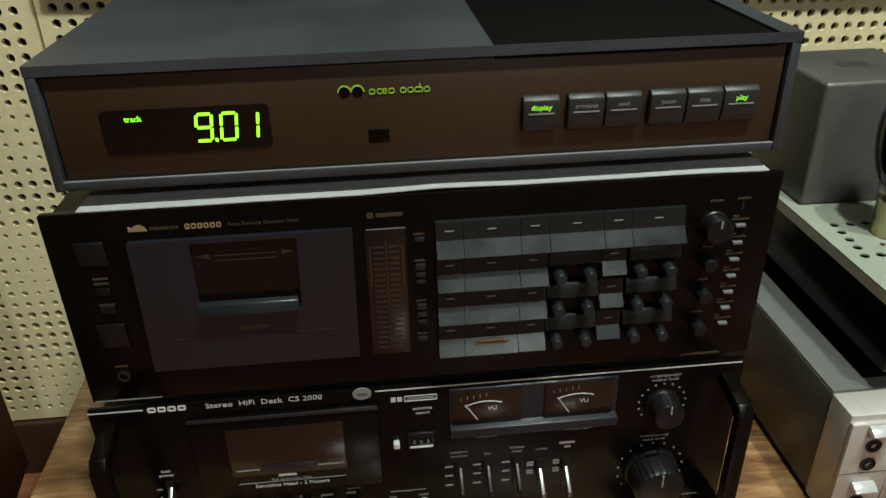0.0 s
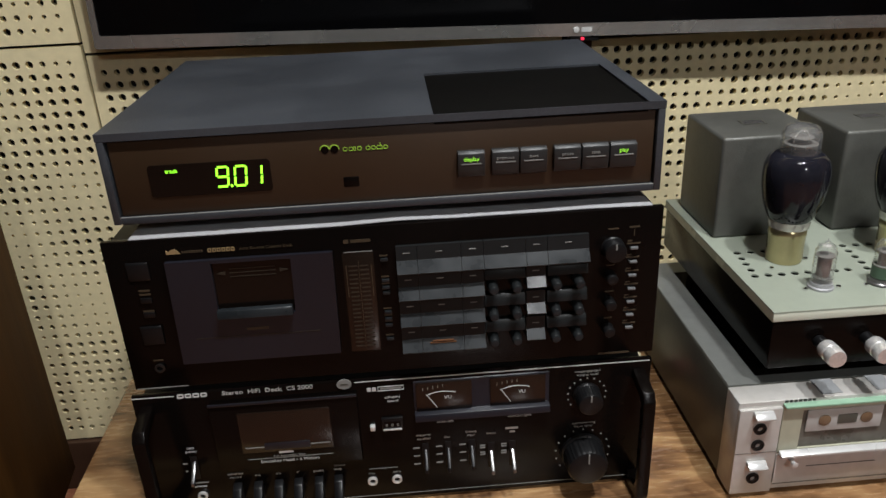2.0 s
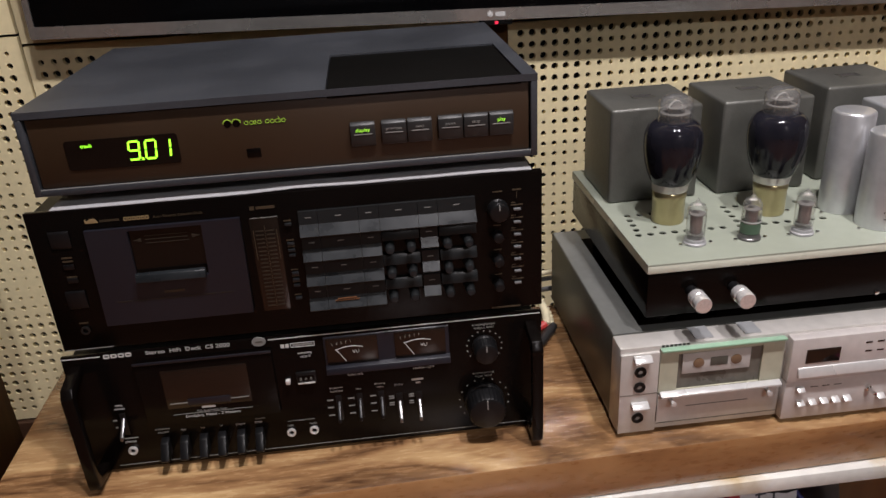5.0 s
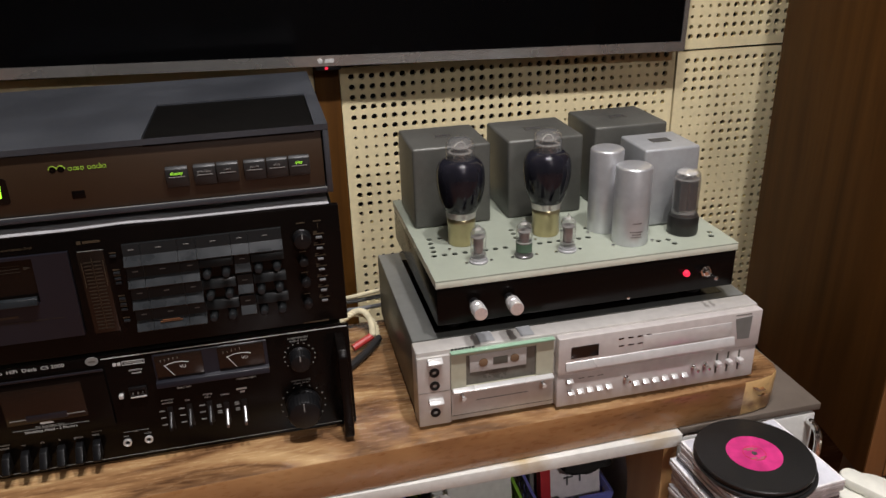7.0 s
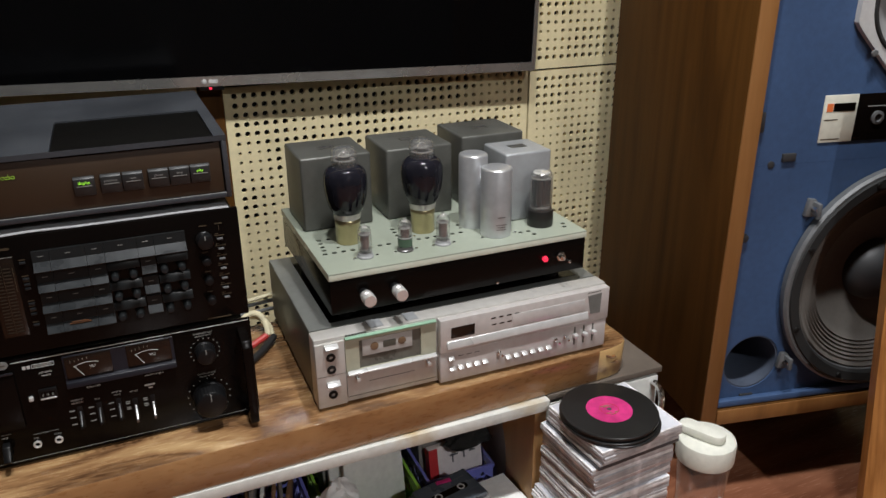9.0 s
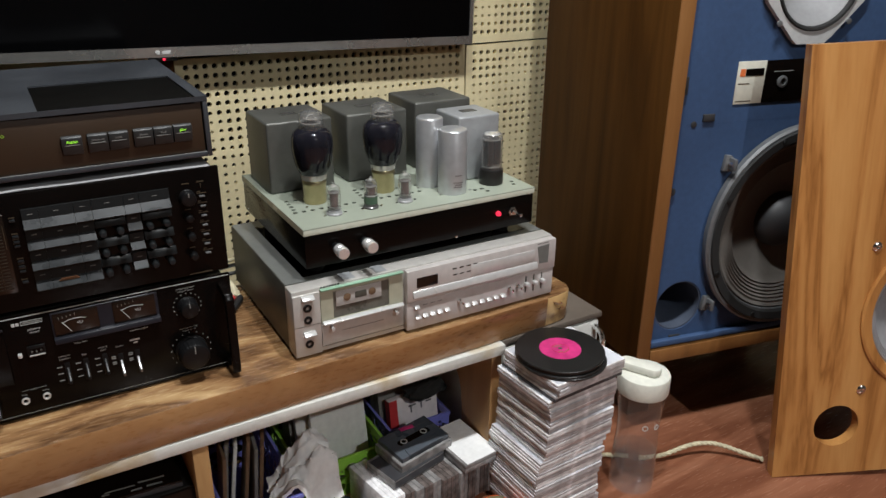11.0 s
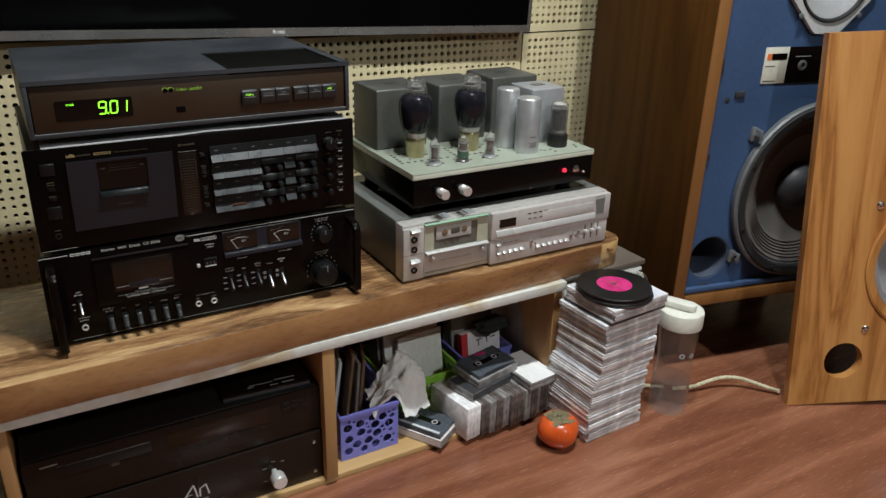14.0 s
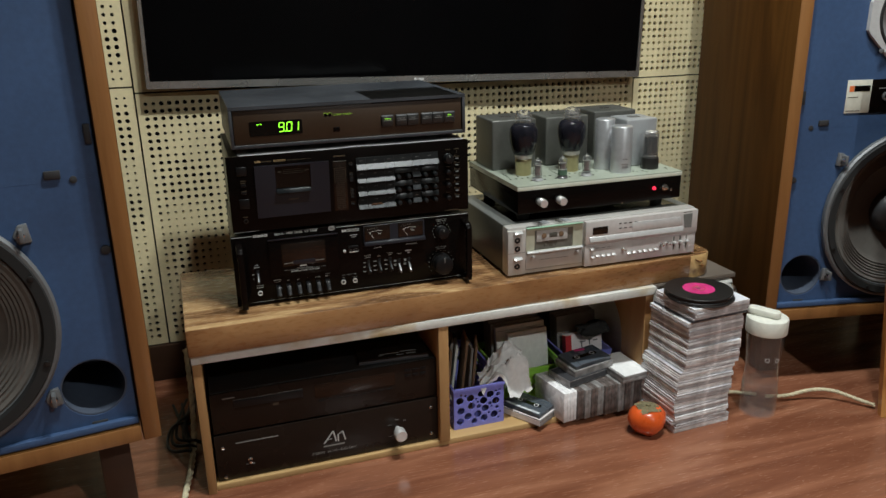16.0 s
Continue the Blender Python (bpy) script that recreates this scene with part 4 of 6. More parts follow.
    part("sign_shape", ring_plate(rounded(x, x + 0.0029, 0.6192, 0.6226, 0.0008), [rounded(x + 0.0008, x + 0.0021, 0.6199, 0.6219, 0.0003)[::-1]], NY - 0.0005, NY), M["gold"], nk, smooth=0)
words("Auto Reverse Cassette Deck", 0.1725, 0.6196, 0.0036, NY, M["dimgold"], nk)
bars([(0.2560, 0.2600, 0.6185, 0.6220), (0.2615, 0.2780, 0.6190, 0.6215)], NY, M["dimgold"], nk, "sign_bar")
# level meter
mt = part("level_meter", bx(0.2535, 0.2790, NY - 0.0006, NY + 0.001, 0.5165, 0.6100, 0.0006), M["smokedbrown"], nk, "smoked brown level meter")
bars([(0.2550, 0.2790, 0.6104, 0.6110)], NY, M["dimwhite"], nk, "edge_line")
for k in range(20):
    z = 0.5215 + k * 0.0040
    bars([(0.2580, 0.2650, z, z + 0.0013)], NY - 0.0006, M["metergold"], mt, "meter_segment")
    bars([(0.2675, 0.2745, z, z + 0.0013)], NY - 0.0006, M["metergold"], mt, "meter_segment")
bars([(0.2558, 0.2564, 0.570, 0.599), (0.2764, 0.2770, 0.570, 0.599), (0.2662, 0.2666, 0.52, 0.603)], NY - 0.0006, M["dimgold"], mt, "meter_scale")
for z in (0.6015, 0.5825, 0.5760, 0.5710, 0.5525, 0.5460, 0.5400, 0.5265):
    bars([(0.2840, 0.2905, z + 0.0035, z + 0.0048)], NY, M["dimgold"], nk)
    part("small_button", bx(0.2845, 0.2905, NY - 0.0022, NY, z - 0.0005, z + 0.0022, 0.0004), M["keylit"], nk)
# transport keys in four rows
COLS = [(0.2975, 0.3147), (0.3148, 0.3507), (0.3508, 0.3692), (0.3693, 0.4042), (0.4043, 0.4222), (0.4223, 0.4570)]
ROWS_Z = [(0.5915, 0.6140), (0.5670, 0.5895), (0.5420, 0.5645), (0.5165, 0.5395)]


def deck_key(x0, x1, z0, z1, depth=0.0115):
    """A two-facet transport key: a dark slope above a slate front that leans back, with a thin lower edge; the front's
    paler grey paints in the light it catches.
    """
    zm = z0 + (z1 - z0) * 0.46
    ob = part("transport_key", prism([(NY, z0), (NY - depth, z0 + 0.0004), (NY - depth - 0.0004, z0 + 0.0012), (NY - depth * 0.40, zm), (NY - depth * 0.28, z1), (NY, z1)], x0 + 0.0001, x1 - 0.0001, "x"), M["keys"], nk, "slate plastic transport key", smooth=0)
    part("key_face", prism([(NY - depth - 0.0001, z0 + 0.0014), (NY - depth - 0.0006, z0 + 0.0014), (NY - depth * 0.40 - 0.0006, zm - 0.0004), (NY - depth * 0.40 + 0.0002, zm - 0.0004)], x0 + 0.0003, x1 - 0.0003, "x"), M["keylit"], ob, "grey key face, lightened as if lit", smooth=0)
    c, y = (x0 + x1) / 2, NY - depth * 0.33
    part("lettering", prism([(c - 0.0028, z1 - 0.0062), (c + 0.0028, z1 - 0.0062), (c + 0.0028, z1 - 0.0055), (c - 0.0028, z1 - 0.0055)], y - 0.0005, y + 0.003), M["dimwhite"], ob, smooth=0)
    return ob


for r, (z0, z1) in enumerate(ROWS_Z):
    for c, (x0, x1) in enumerate(COLS):
        if r == 0 or c in (0, 1, 2):
            deck_key(x0, x1, z0, z1)
        elif c == 4:
            deck_key(x0 + 0.0008, x1 - 0.0008, z0 + 0.002, z1, 0.0075)
        else:
            part("dial_shelf", prism([(NY, z1 - 0.0105), (NY - 0.0065, z1 - 0.0100), (NY - 0.0050, z1 - 0.004), (NY - 0.0035, z1), (NY, z1)], x0 + 0.0003, x1 - 0.0003, "x", 0.0003), M["keys"], nk)
            for q in (0.20, 0.76):
                at = (x0 + (x1 - x0) * q, NY, z0 + 0.006)
                k = part("dial", lathe([(0, 0), (0.0046, 0), (0.0046, 0.006), (0.0042, 0.007), (0.0042, 0.0130), (0.0034, 0.0142), (0, 0.0142)], at, "y", 20), M["keys"], nk, "small slate dial")
                part("dial_face", rod(0.0033, 0.0004, (at[0], NY - 0.0142, at[2]), "y", 16), M["keylit"], k)
bars([(0.3215, 0.3440, 0.5242, 0.5249), (0.3240, 0.3415, 0.5260, 0.5266)], NY - 0.0083, M["orange"], nk, d=0.0008)
# right-hand knobs and slide switches
turned_knob(0.0100, 0.012, (0.478, NY, 0.5985), M["blackplastic"], nk, cap=M["dimwhite"])
for z in (0.5725, 0.5475, 0.5215):
    turned_knob(0.0052, 0.010, (0.4770, NY, z), M["blackplastic"], nk)
    bars([(0.4735, 0.4805, z + 0.0095, z + 0.0108)], NY, M["dimgold"], nk)
bars([(0.4735, 0.4825, 0.6150, 0.6163)], NY, M["dimgold"], nk)
for k in range(7):
    z = 0.5975 - k * 0.0127
    part("slide_switch", bx(0.4925, 0.4990, NY - 0.0030, NY, z - 0.0010, z + 0.0010, 0.0004), M["castmetal"], nk, "small grey switch")
    bars([(0.4900, 0.5015, z + 0.0032, z + 0.0045)], NY, M["dimgold"], nk)
    bars([(0.4905, 0.4945, z + 0.0055, z + 0.0067)], NY, M["dimgold"], nk)
bars([(0.4915, 0.5000, 0.6155, 0.6170), (0.4955, 0.4960, 0.6080, 0.6140)], NY, M["dimgold"], nk)
feet((0.10, 0.49), (0.62, 0.84), 0.4880, 0.4955, 0.012, nk, M["rubber"])

# ---- black rack-handle cassette deck at the bottom ----
sb = thing("rack_cassette_deck", "black cassette deck with rack handles, meters and white print", "cassette deck", (0.288, 0.73, 0.348))
SX0, SX1, SY, SYB, SZ0, SZ1 = 0.059, 0.519, 0.581, 0.870, 0.3515, 0.4875
part("case", bx(SX0 + 0.008, SX1 - 0.008, SY + 0.005, SYB, SZ0 + 0.006, SZ1 - 0.002, 0.002), M["blackmetal"], sb)
part("front_panel", bx(SX0, SX1, SY, SY + 0.005, SZ0, SZ1, 0.001), M["black"], sb, "black front panel")
for x0, x1 in ((0.0595, 0.0955), (0.2525, 0.5170)):
    bars([(x0, x1, 0.4848, 0.4857)], SY, M["white"], sb, "edge_line")
bars([(0.085, 0.505, 0.3560, 0.3566)], SY, M["dimwhite"], sb, "edge_line")
for k in range(4):
    x = 0.0985 + k * 0.0067
    part("sign_shape", ring_plate(rounded(x, x + 0.0055, 0.4826, 0.4868, 0.0012), [rounded(x + 0.0011, x + 0.0044, 0.4837, 0.4857, 0.0004)[::-1]], SY - 0.0005, SY), M["white"], sb, smooth=0)
words("Stereo  HiFi  Deck  CS 2000", 0.1370, 0.4827, 0.0060, SY, M["white"], sb, squeeze=1.14)
part("badge", prism([(0.2435 + 0.0066 * math.cos(radians(a)), 0.4845 + 0.0050 * math.sin(radians(a))) for a in range(0, 360, 15)], SY - 0.0009, SY), M["dimwhite"], sb, "pale oval badge", smooth=0)
bars([(0.2400, 0.2470, 0.4838, 0.4852)], SY - 0.0009, M["greyside"], sb, "badge_bar")


def rack_handle(x):
    """A flat black rack handle: two arms and a grip bar, all one bent piece."""
    outline = [(SY, 0.3530), (SY - 0.034, 0.3560), (SY - 0.036, 0.3640), (SY - 0.036, 0.4640), (SY - 0.031, 0.4720), (SY, 0.4780),
               (SY, 0.4680), (SY - 0.024, 0.4620), (SY - 0.027, 0.4580), (SY - 0.027, 0.3710), (SY - 0.024, 0.3660), (SY, 0.3630)]
    return part("rack_handle", prism(outline, x - 0.0055, x + 0.0055, "x", 0.0012), M["black"], sb, "black rack handle")


rack_handle(0.0710)
rack_handle(0.5075)
# cassette well
well = part("cassette_door", bx(0.1235, 0.2535, SY - 0.0040, SY - 0.0002, 0.4020, 0.4755, 0.0012), M["black"], sb, "black cassette door")
part("top_rail", bx(0.1235, 0.2535, SY - 0.0055, SY - 0.0041, 0.4735, 0.4762, 0.0005), M["doorplate"], well)
part("window", bx(0.1470, 0.2285, SY - 0.0050, SY - 0.0041, 0.4210, 0.4650, 0.0006), M["smokedbrown"], well, "smoked brown window")
bars([(0.150, 0.167, 0.4265, 0.4275), (0.208, 0.226, 0.4265, 0.4275)], SY - 0.005, M["dimwhite"], well, "reel_mark")
part("reel_guide", bx(0.167, 0.208, SY - 0.0056, SY - 0.0050, 0.4235, 0.4310, 0.0008), M["doorplate"], well)
part("arrow_mark", prism([(0.1790, 0.4185), (0.1790, 0.4215), (0.1870, 0.4230), (0.1920, 0.4195), (0.1920, 0.4185)], SY - 0.0046, SY - 0.0040), M["white"], well, smooth=0)
words("Full Automatic Stop", 0.1880, 0.4145, 0.0036, SY - 0.0042, M["dimwhite"], well, "CENTER")
words("Sendalloy Head - 2 Motors", 0.1880, 0.4090, 0.0044, SY - 0.0042, M["white"], well, "CENTER", 1.12)
bars([(0.1500, 0.2270, 0.4132, 0.4136)], SY - 0.0041, M["dimwhite"], well, "rule_line")


def lever(x, z0, z1, colour, tip=0.4):
    """A long toggle lever in a dark slot."""
    sl = part("lever_slot", bx(x - 0.0030, x + 0.0030, SY - 0.0005, SY + 0.001, z0, z1, 0.0006), M["blackplastic"], sb)
    zt = z0 + (z1 - z0) * tip
    part("lever", prism([(SY, zt + 0.010), (SY - 0.016, zt - 0.002), (SY - 0.0165, zt - 0.006), (SY - 0.013, zt - 0.006), (SY, zt + 0.003)], x - 0.0016, x + 0.0016, "x", 0.0006), colour, sl, "metal toggle lever" if colour is M["leversteel"] else "")


words("netz", 0.1000, 0.4275, 0.0040, SY, M["white"], sb, "CENTER")
words("power", 0.1000, 0.4235, 0.0040, SY, M["white"], sb, "CENTER")
lever(0.1005, 0.3930, 0.4190, M["leversteel"])
bars([(0.0905, 0.0945, 0.4105, 0.4120), (0.0915, 0.0935, 0.4020, 0.4035)], SY, M["dimwhite"], sb)
words("phones", 0.1020, 0.3835, 0.0038, SY, M["white"], sb, "CENTER")
bars([(0.0950, 0.1100, 0.3880, 0.3890)], SY, M["dimwhite"], sb)


def jack(x, z):
    part("jack", lathe([(0.0046, 0), (0.0046, 0.0022), (0.0036, 0.0026), (0.0026, 0.0020), (0.0026, -0.004), (0, -0.004)], (x, SY, z), "y", 24), M["alu"], sb, "metal jack socket")


jack(0.1020, 0.3735)
for x, word in ((0.136, ""), (0.155, "<<"), (0.174, ">>"), (0.192, ">"), (0.211, "pause"), (0.229, "stop")):
    part("piano_key", prism([(SY, 0.3660), (SY - 0.0170, 0.3665), (SY - 0.0185, 0.3690), (SY - 0.0080, 0.3830), (SY, 0.3855)], x - 0.0040, x + 0.0040, "x", 0.0008), M["blackplastic"], sb, "black piano key")
    if word:
        words(word, x, 0.3905, 0.0042, SY, M["white"], sb, "CENTER")
words("aufnahme", 0.1350, 0.3945, 0.0038, SY, M["white"], sb, "CENTER")
words("record", 0.1350, 0.3905, 0.0038, SY, M["white"], sb, "CENTER")
words("cassette", 0.2310, 0.3950, 0.0032, SY, M["dimwhite"], sb, "CENTER")
for x, word in ((0.260, "links"), (0.283, "rechts")):
    jack(x, 0.3745)
    words(word, x, 0.3820, 0.0032, SY, M["dimwhite"], sb, "CENTER")
bars([(0.258, 0.285, 0.3880, 0.3884)], SY, M["dimwhite"], sb, "rule_line")
words("mic", 0.2715, 0.3870, 0.0034, SY, M["dimwhite"], sb, "CENTER")
# counter, noise reduction sign
bars([(0.2630, 0.2665, 0.4745, 0.4785), (0.2675, 0.2710, 0.4745, 0.4785)], SY, M["white"], sb, "sign_bar")
part("sign_frame", ring_plate([(0.2725, 0.4742), (0.2955, 0.4742), (0.2955, 0.4790), (0.2725, 0.4790)], [[(0.2730, 0.4747), (0.2950, 0.4747), (0.2950, 0.4785), (0.2730, 0.4785)][::-1]], SY - 0.0005, SY), M["white"], sb, smooth=0)
bars([(0.2745, 0.2935, 0.4757, 0.4775)], SY, M["dimwhite"], sb, "sign_bar")
words("aufnahme", 0.2850, 0.4660, 0.0036, SY, M["white"], sb, "CENTER")
words("record", 0.2850, 0.4620, 0.0036, SY, M["white"], sb, "CENTER")
cnt = part("tape_counter", bx(0.2735, 0.2925, SY - 0.0030, SY, 0.4330, 0.4460, 0.0008), M["blackplastic"], sb, "three-digit tape counter")
part("counter_glass", bx(0.2755, 0.2905, SY - 0.0034, SY - 0.003, 0.4365, 0.4425), M["black"], cnt)
for k in range(3):
    words("0", 0.2780 + k * 0.005, 0.4375, 0.0046, SY - 0.0034, M["dimwhite"], cnt, "CENTER")
part("counter_lip", bx(0.2745, 0.2915, SY - 0.0042, SY - 0.003, 0.4332, 0.4348, 0.0004), M["silverpale"], cnt)
part("reset_button", bx(0.2628, 0.2675, SY - 0.0050, SY, 0.4345, 0.4395, 0.0008), M["silverpale"], sb, "pale reset button")
# twin level meters in one sloping hood
hood = part("meter_hood", prism([(SY, 0.4425), (SY - 0.0085, 0.4430), (SY - 0.0070, 0.4495), (SY - 0.0015, 0.4505), (SY - 0.0015, 0.4815), (SY, 0.4825)], 0.3040, 0.4260, "x", 0.0005), M["doorplate"], sb, "slate meter hood")
for k, x0 in enumerate((0.3060, 0.3725)):
    m = part("meter_face", bx(x0, x0 + 0.0500, SY - 0.0030, SY - 0.0016, 0.4512, 0.4808, 0.0006), M["smokedbrown"], hood, "brown level meter face")
    cx, cz = x0 + 0.024, 0.4480
    bm = bmesh.new()
    for a in range(122, 68, -4):
        prism([(cx + r * math.cos(radians(q)), cz + r * 0.82 * math.sin(radians(q))) for r, q in ((0.0285, a), (0.0285, a - 4), (0.0279, a - 4), (0.0279, a))], SY - 0.0035, SY - 0.0030, bm=bm)
    part("meter_arc", bm, M["white"], m, smooth=0)
    bars([(x0 + 0.006 + q * 0.0045, x0 + 0.0064 + q * 0.0045, 0.4730 + 0.0006 * q, 0.4758 + 0.0006 * q) for q in range(5)], SY - 0.0031, M["dimwhite"], m, "meter_scale")
    words("VU", x0 + 0.0285, 0.4630, 0.0052, SY - 0.0031, M["white"], m, "CENTER")
    part("needle", prism([(x0 + 0.0090, 0.4690), (x0 + 0.0180, 0.4545), (x0 + 0.0185, 0.4548), (x0 + 0.0095, 0.4693)], SY - 0.0037, SY - 0.0032), M["white"], m, smooth=0)
words("links-left", 0.3310, 0.4350, 0.0038, SY, M["white"], sb, "CENTER", 1.2)
words("rechts-right", 0.3990, 0.4350, 0.0038, SY, M["white"], sb, "CENTER", 1.2)
for x, a, b in ((0.3105, "entzerrer", "equalizer"), (0.3320, "", "bias"), (0.3540, "eingang", "input"), (0.3730, "", "limiter")):
    if a:
        words(a, x, 0.4215, 0.0036, SY, M["white"], sb, "CENTER")
    words(b, x, 0.4175, 0.0036, SY, M["white"], sb, "CENTER")
bars([(0.386, 0.398, 0.4215, 0.4237), (0.390, 0.395, 0.4175, 0.4195)], SY, M["white"], sb)
for x in (0.3115, 0.3325, 0.3545):
    lever(x, 0.3830, 0.4130, M["blackplastic"], 0.45)
    bars([(x - 0.0115, x - 0.0055, z, z + 0.0014) for z in (0.4075, 0.3985, 0.3890)], SY, M["dimwhite"], sb)
for x in (0.3725, 0.3925):
    lever(x, 0.3790, 0.4080, M["leversteel"], 0.35)
    bars([(x - 0.0105, x - 0.0055, z, z + 0.0014) for z in (0.4045, 0.4020, 0.3965, 0.3940)], SY, M["dimwhite"], sb)
for (x, z, r, h), (a, b) in (((0.4610, 0.4535, 0.0125, 0.018), ("ausgangspegel", "output level")), ((0.4590, 0.3890, 0.0205, 0.026), ("aussteuerung", "input level"))):
    turned_knob(r, h, (x, SY, z), M["blackplastic"], sb, "level_knob", 28, M["dimwhite"])
    dot_scale(x, z, r + 0.0050, -35, 215, 13, SY, M["dimwhite"], sb, 0.0008)
    words(a, x, z + r + 0.0118, 0.0036, SY, M["dimwhite"], sb, "CENTER", 1.15)
    words(b, x, z + r + 0.0080, 0.0036, SY, M["dimwhite"], sb, "CENTER", 1.15)
feet((0.10, 0.475), (0.62, 0.84), 0.348, 0.3585, 0.012, sb, M["rubber"])

# ---- silver cassette receiver ----
tp = thing("silver_cassette_deck", "silver cassette deck with a grey steel case and small keys", "cassette deck", (0.81, 0.69, 0.348))
PX0, PX1, PY, PYB, PZ0, PZ1 = 0.590, 1.030, 0.546, 0.838, 0.3525, 0.4515
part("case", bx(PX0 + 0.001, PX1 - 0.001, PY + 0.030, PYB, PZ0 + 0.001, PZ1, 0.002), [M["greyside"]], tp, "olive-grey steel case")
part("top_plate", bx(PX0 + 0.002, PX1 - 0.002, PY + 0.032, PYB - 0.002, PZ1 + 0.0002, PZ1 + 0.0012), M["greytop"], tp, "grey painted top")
# thin dark sheet over the top plate, within the amplifier's outline
part("dark_sheet", bx(PX0 + 0.032, PX1 - 0.026, PY + 0.044, PYB - 0.03, PZ1 + 0.0013, PZ1 + 0.0019), M["smoked"], tp, "thin dark glossy sheet on the top")
part("front_frame", bx(PX0, PX1, PY + 0.004, PY + 0.030, PZ0, PZ1 + 0.0014, 0.0015), M["silver"], tp, "silver front frame")
part("left_fascia", bx(PX0, 0.6290, PY, PY + 0.004, PZ0 + 0.001, PZ1 - 0.004, 0.0008), M["silver"], tp)
bars([(PX0 + 0.0005, 0.6285, 0.4000, 0.4004)], PY, M["greyside"], tp, "seam")
for z in (0.4420, 0.3870):
    part("flap_key", prism([(PY, z - 0.001), (PY - 0.0080, z - 0.0015), (PY - 0.0085, z + 0.0005), (PY - 0.0040, z + 0.0038), (PY, z + 0.0045)], 0.6020, 0.6195, "x", 0.0007), M["silverpale"], tp, "pale silver flap key")
for z in (0.4270, 0.4090, 0.3715):
    part("jack", lathe([(0.0060, 0), (0.0060, 0.0014), (0.0048, 0.0018), (0.0046, 0.0004), (0.0036, 0.0004), (0.0034, 0.0018), (0.0026, 0.0018), (0.0024, -0.003), (0, -0.003)], (0.6100, PY, z), "y", 28), M["blackmetal"], tp, "black jack socket")
# cassette bay
bay = part("cassette_bay", ring_plate([(0.6300, 0.3985), (0.7570, 0.3985), (0.7570, 0.4490), (0.6300, 0.4490)], [[(0.6485, 0.4005), (0.7350, 0.4005), (0.7350, 0.4425), (0.6485, 0.4425)][::-1]], PY + 0.001, PY + 0.004), M["baycream"], tp, "pale cream cassette bay", smooth=0)
part("window", bx(0.6480, 0.7355, PY + 0.0030, PY + 0.0044, 0.4000, 0.4430), M["bayback"], bay)
tape = part("cassette", bx(0.6530, 0.7230, PY + 0.0012, PY + 0.0028, 0.4180, 0.4415, 0.0008), M["tapepale"], bay, "pale cassette in the bay")
for x in (0.6695, 0.7080):
    part("reel_hub", rod(0.0056, 0.0008, (x, PY + 0.0010, 0.4300), "y", 20), M["sleevebrown"], tape)
part("tape_window", bx(0.6815, 0.6995, PY + 0.0006, PY + 0.0012, 0.4250, 0.4350, 0.0004), M["greyside"], tape)
part("bay_roof", bx(0.6300, 0.7570, PY - 0.0030, PY + 0.004, 0.4478, 0.4500, 0.0005), M["mint"], tp, "pale green glass edge")
part("silver_lip", prism([(PY, 0.3960), (PY - 0.0070, 0.3965), (PY - 0.0070, 0.3990), (PY, 0.4010)], 0.6310, 0.7560, "x", 0.0005), M["silverpale"], tp)
part("lower_flap", bx(0.6300, 0.7570, PY + 0.0006, PY + 0.004, 0.3625, 0.3955, 0.0006), M["silver"], tp)
bars([(0.6300, 0.7570, 0.3615, 0.3620), (0.6600, 0.7250, 0.3795, 0.3800)], PY + 0.0004, M["greyside"], tp, "seam")
for x in (0.6430, 0.7430):
    part("pin", lathe([(0, 0), (0.0022, 0), (0.0018, 0.006), (0.0028, 0.010), (0, 0.0105)], (x, PY, 0.3905), "y", 14), M["silverpale"], tp)
bars([(0.6315 + k * 0.0042, 0.6345 + k * 0.0042, 0.4504, 0.4526) for k in range(7)], PY + 0.0040, M["blackmetal"], tp, "sign_bar")
# tuner section stands proud
part("upper_fascia", bx(0.7600, PX1, PY - 0.008, PY + 0.004, 0.4000, PZ1 - 0.001, 0.0012), M["silverpink"], tp, "silver upper fascia")
part("lower_fascia", bx(0.7600, PX1 - 0.001, PY - 0.006, PY + 0.004, PZ0 + 0.001, 0.3990, 0.0012), M["silverpink"], tp, "silver lower fascia")
UY, LY = PY - 0.008, PY - 0.006
part("clock_window", bx(0.7755, 0.8110, UY - 0.0006, UY + 0.001, 0.4215, 0.4375, 0.0005), M["smokedbrown"], tp)
part("light_bar", prism([(UY, 0.4060), (UY - 0.0040, 0.4068), (UY - 0.0010, 0.4170), (UY, 0.4175)], 0.7690, 0.9940, "x", 0.0005), M["silverpale"], tp, "bright ledge")
for k in range(4):
    bars([(0.8360 + k * 0.0122, 0.8430 + k * 0.0122, 0.4385, 0.4402)], UY, M["smokedbrown"], tp, "key_mark")
    if k < 3:
        bars([(0.8370 + k * 0.0122, 0.8440 + k * 0.0122, 0.4285, 0.4300)], UY, M["smokedbrown"], tp, "key_mark")
part("dial_window", bx(0.8690, 0.9880, UY - 0.0005, UY + 0.001, 0.4200, 0.4390, 0.0003), M["silverpale"], tp, "pale glossy dial window")
part("end_window", prism([(0.9930, 0.4425), (1.0160, 0.4440), (1.0150, 0.4120), (0.9985, 0.4130)], UY - 0.0006, UY + 0.001), M["greytop"], tp, smooth=0)
bars([(0.9930 + k * 0.0032, 0.9953 + k * 0.0032, 0.4464, 0.4478) for k in range(7)], UY, M["greyside"], tp, "sign_bar")


def small_key(x, z, w=0.0080):
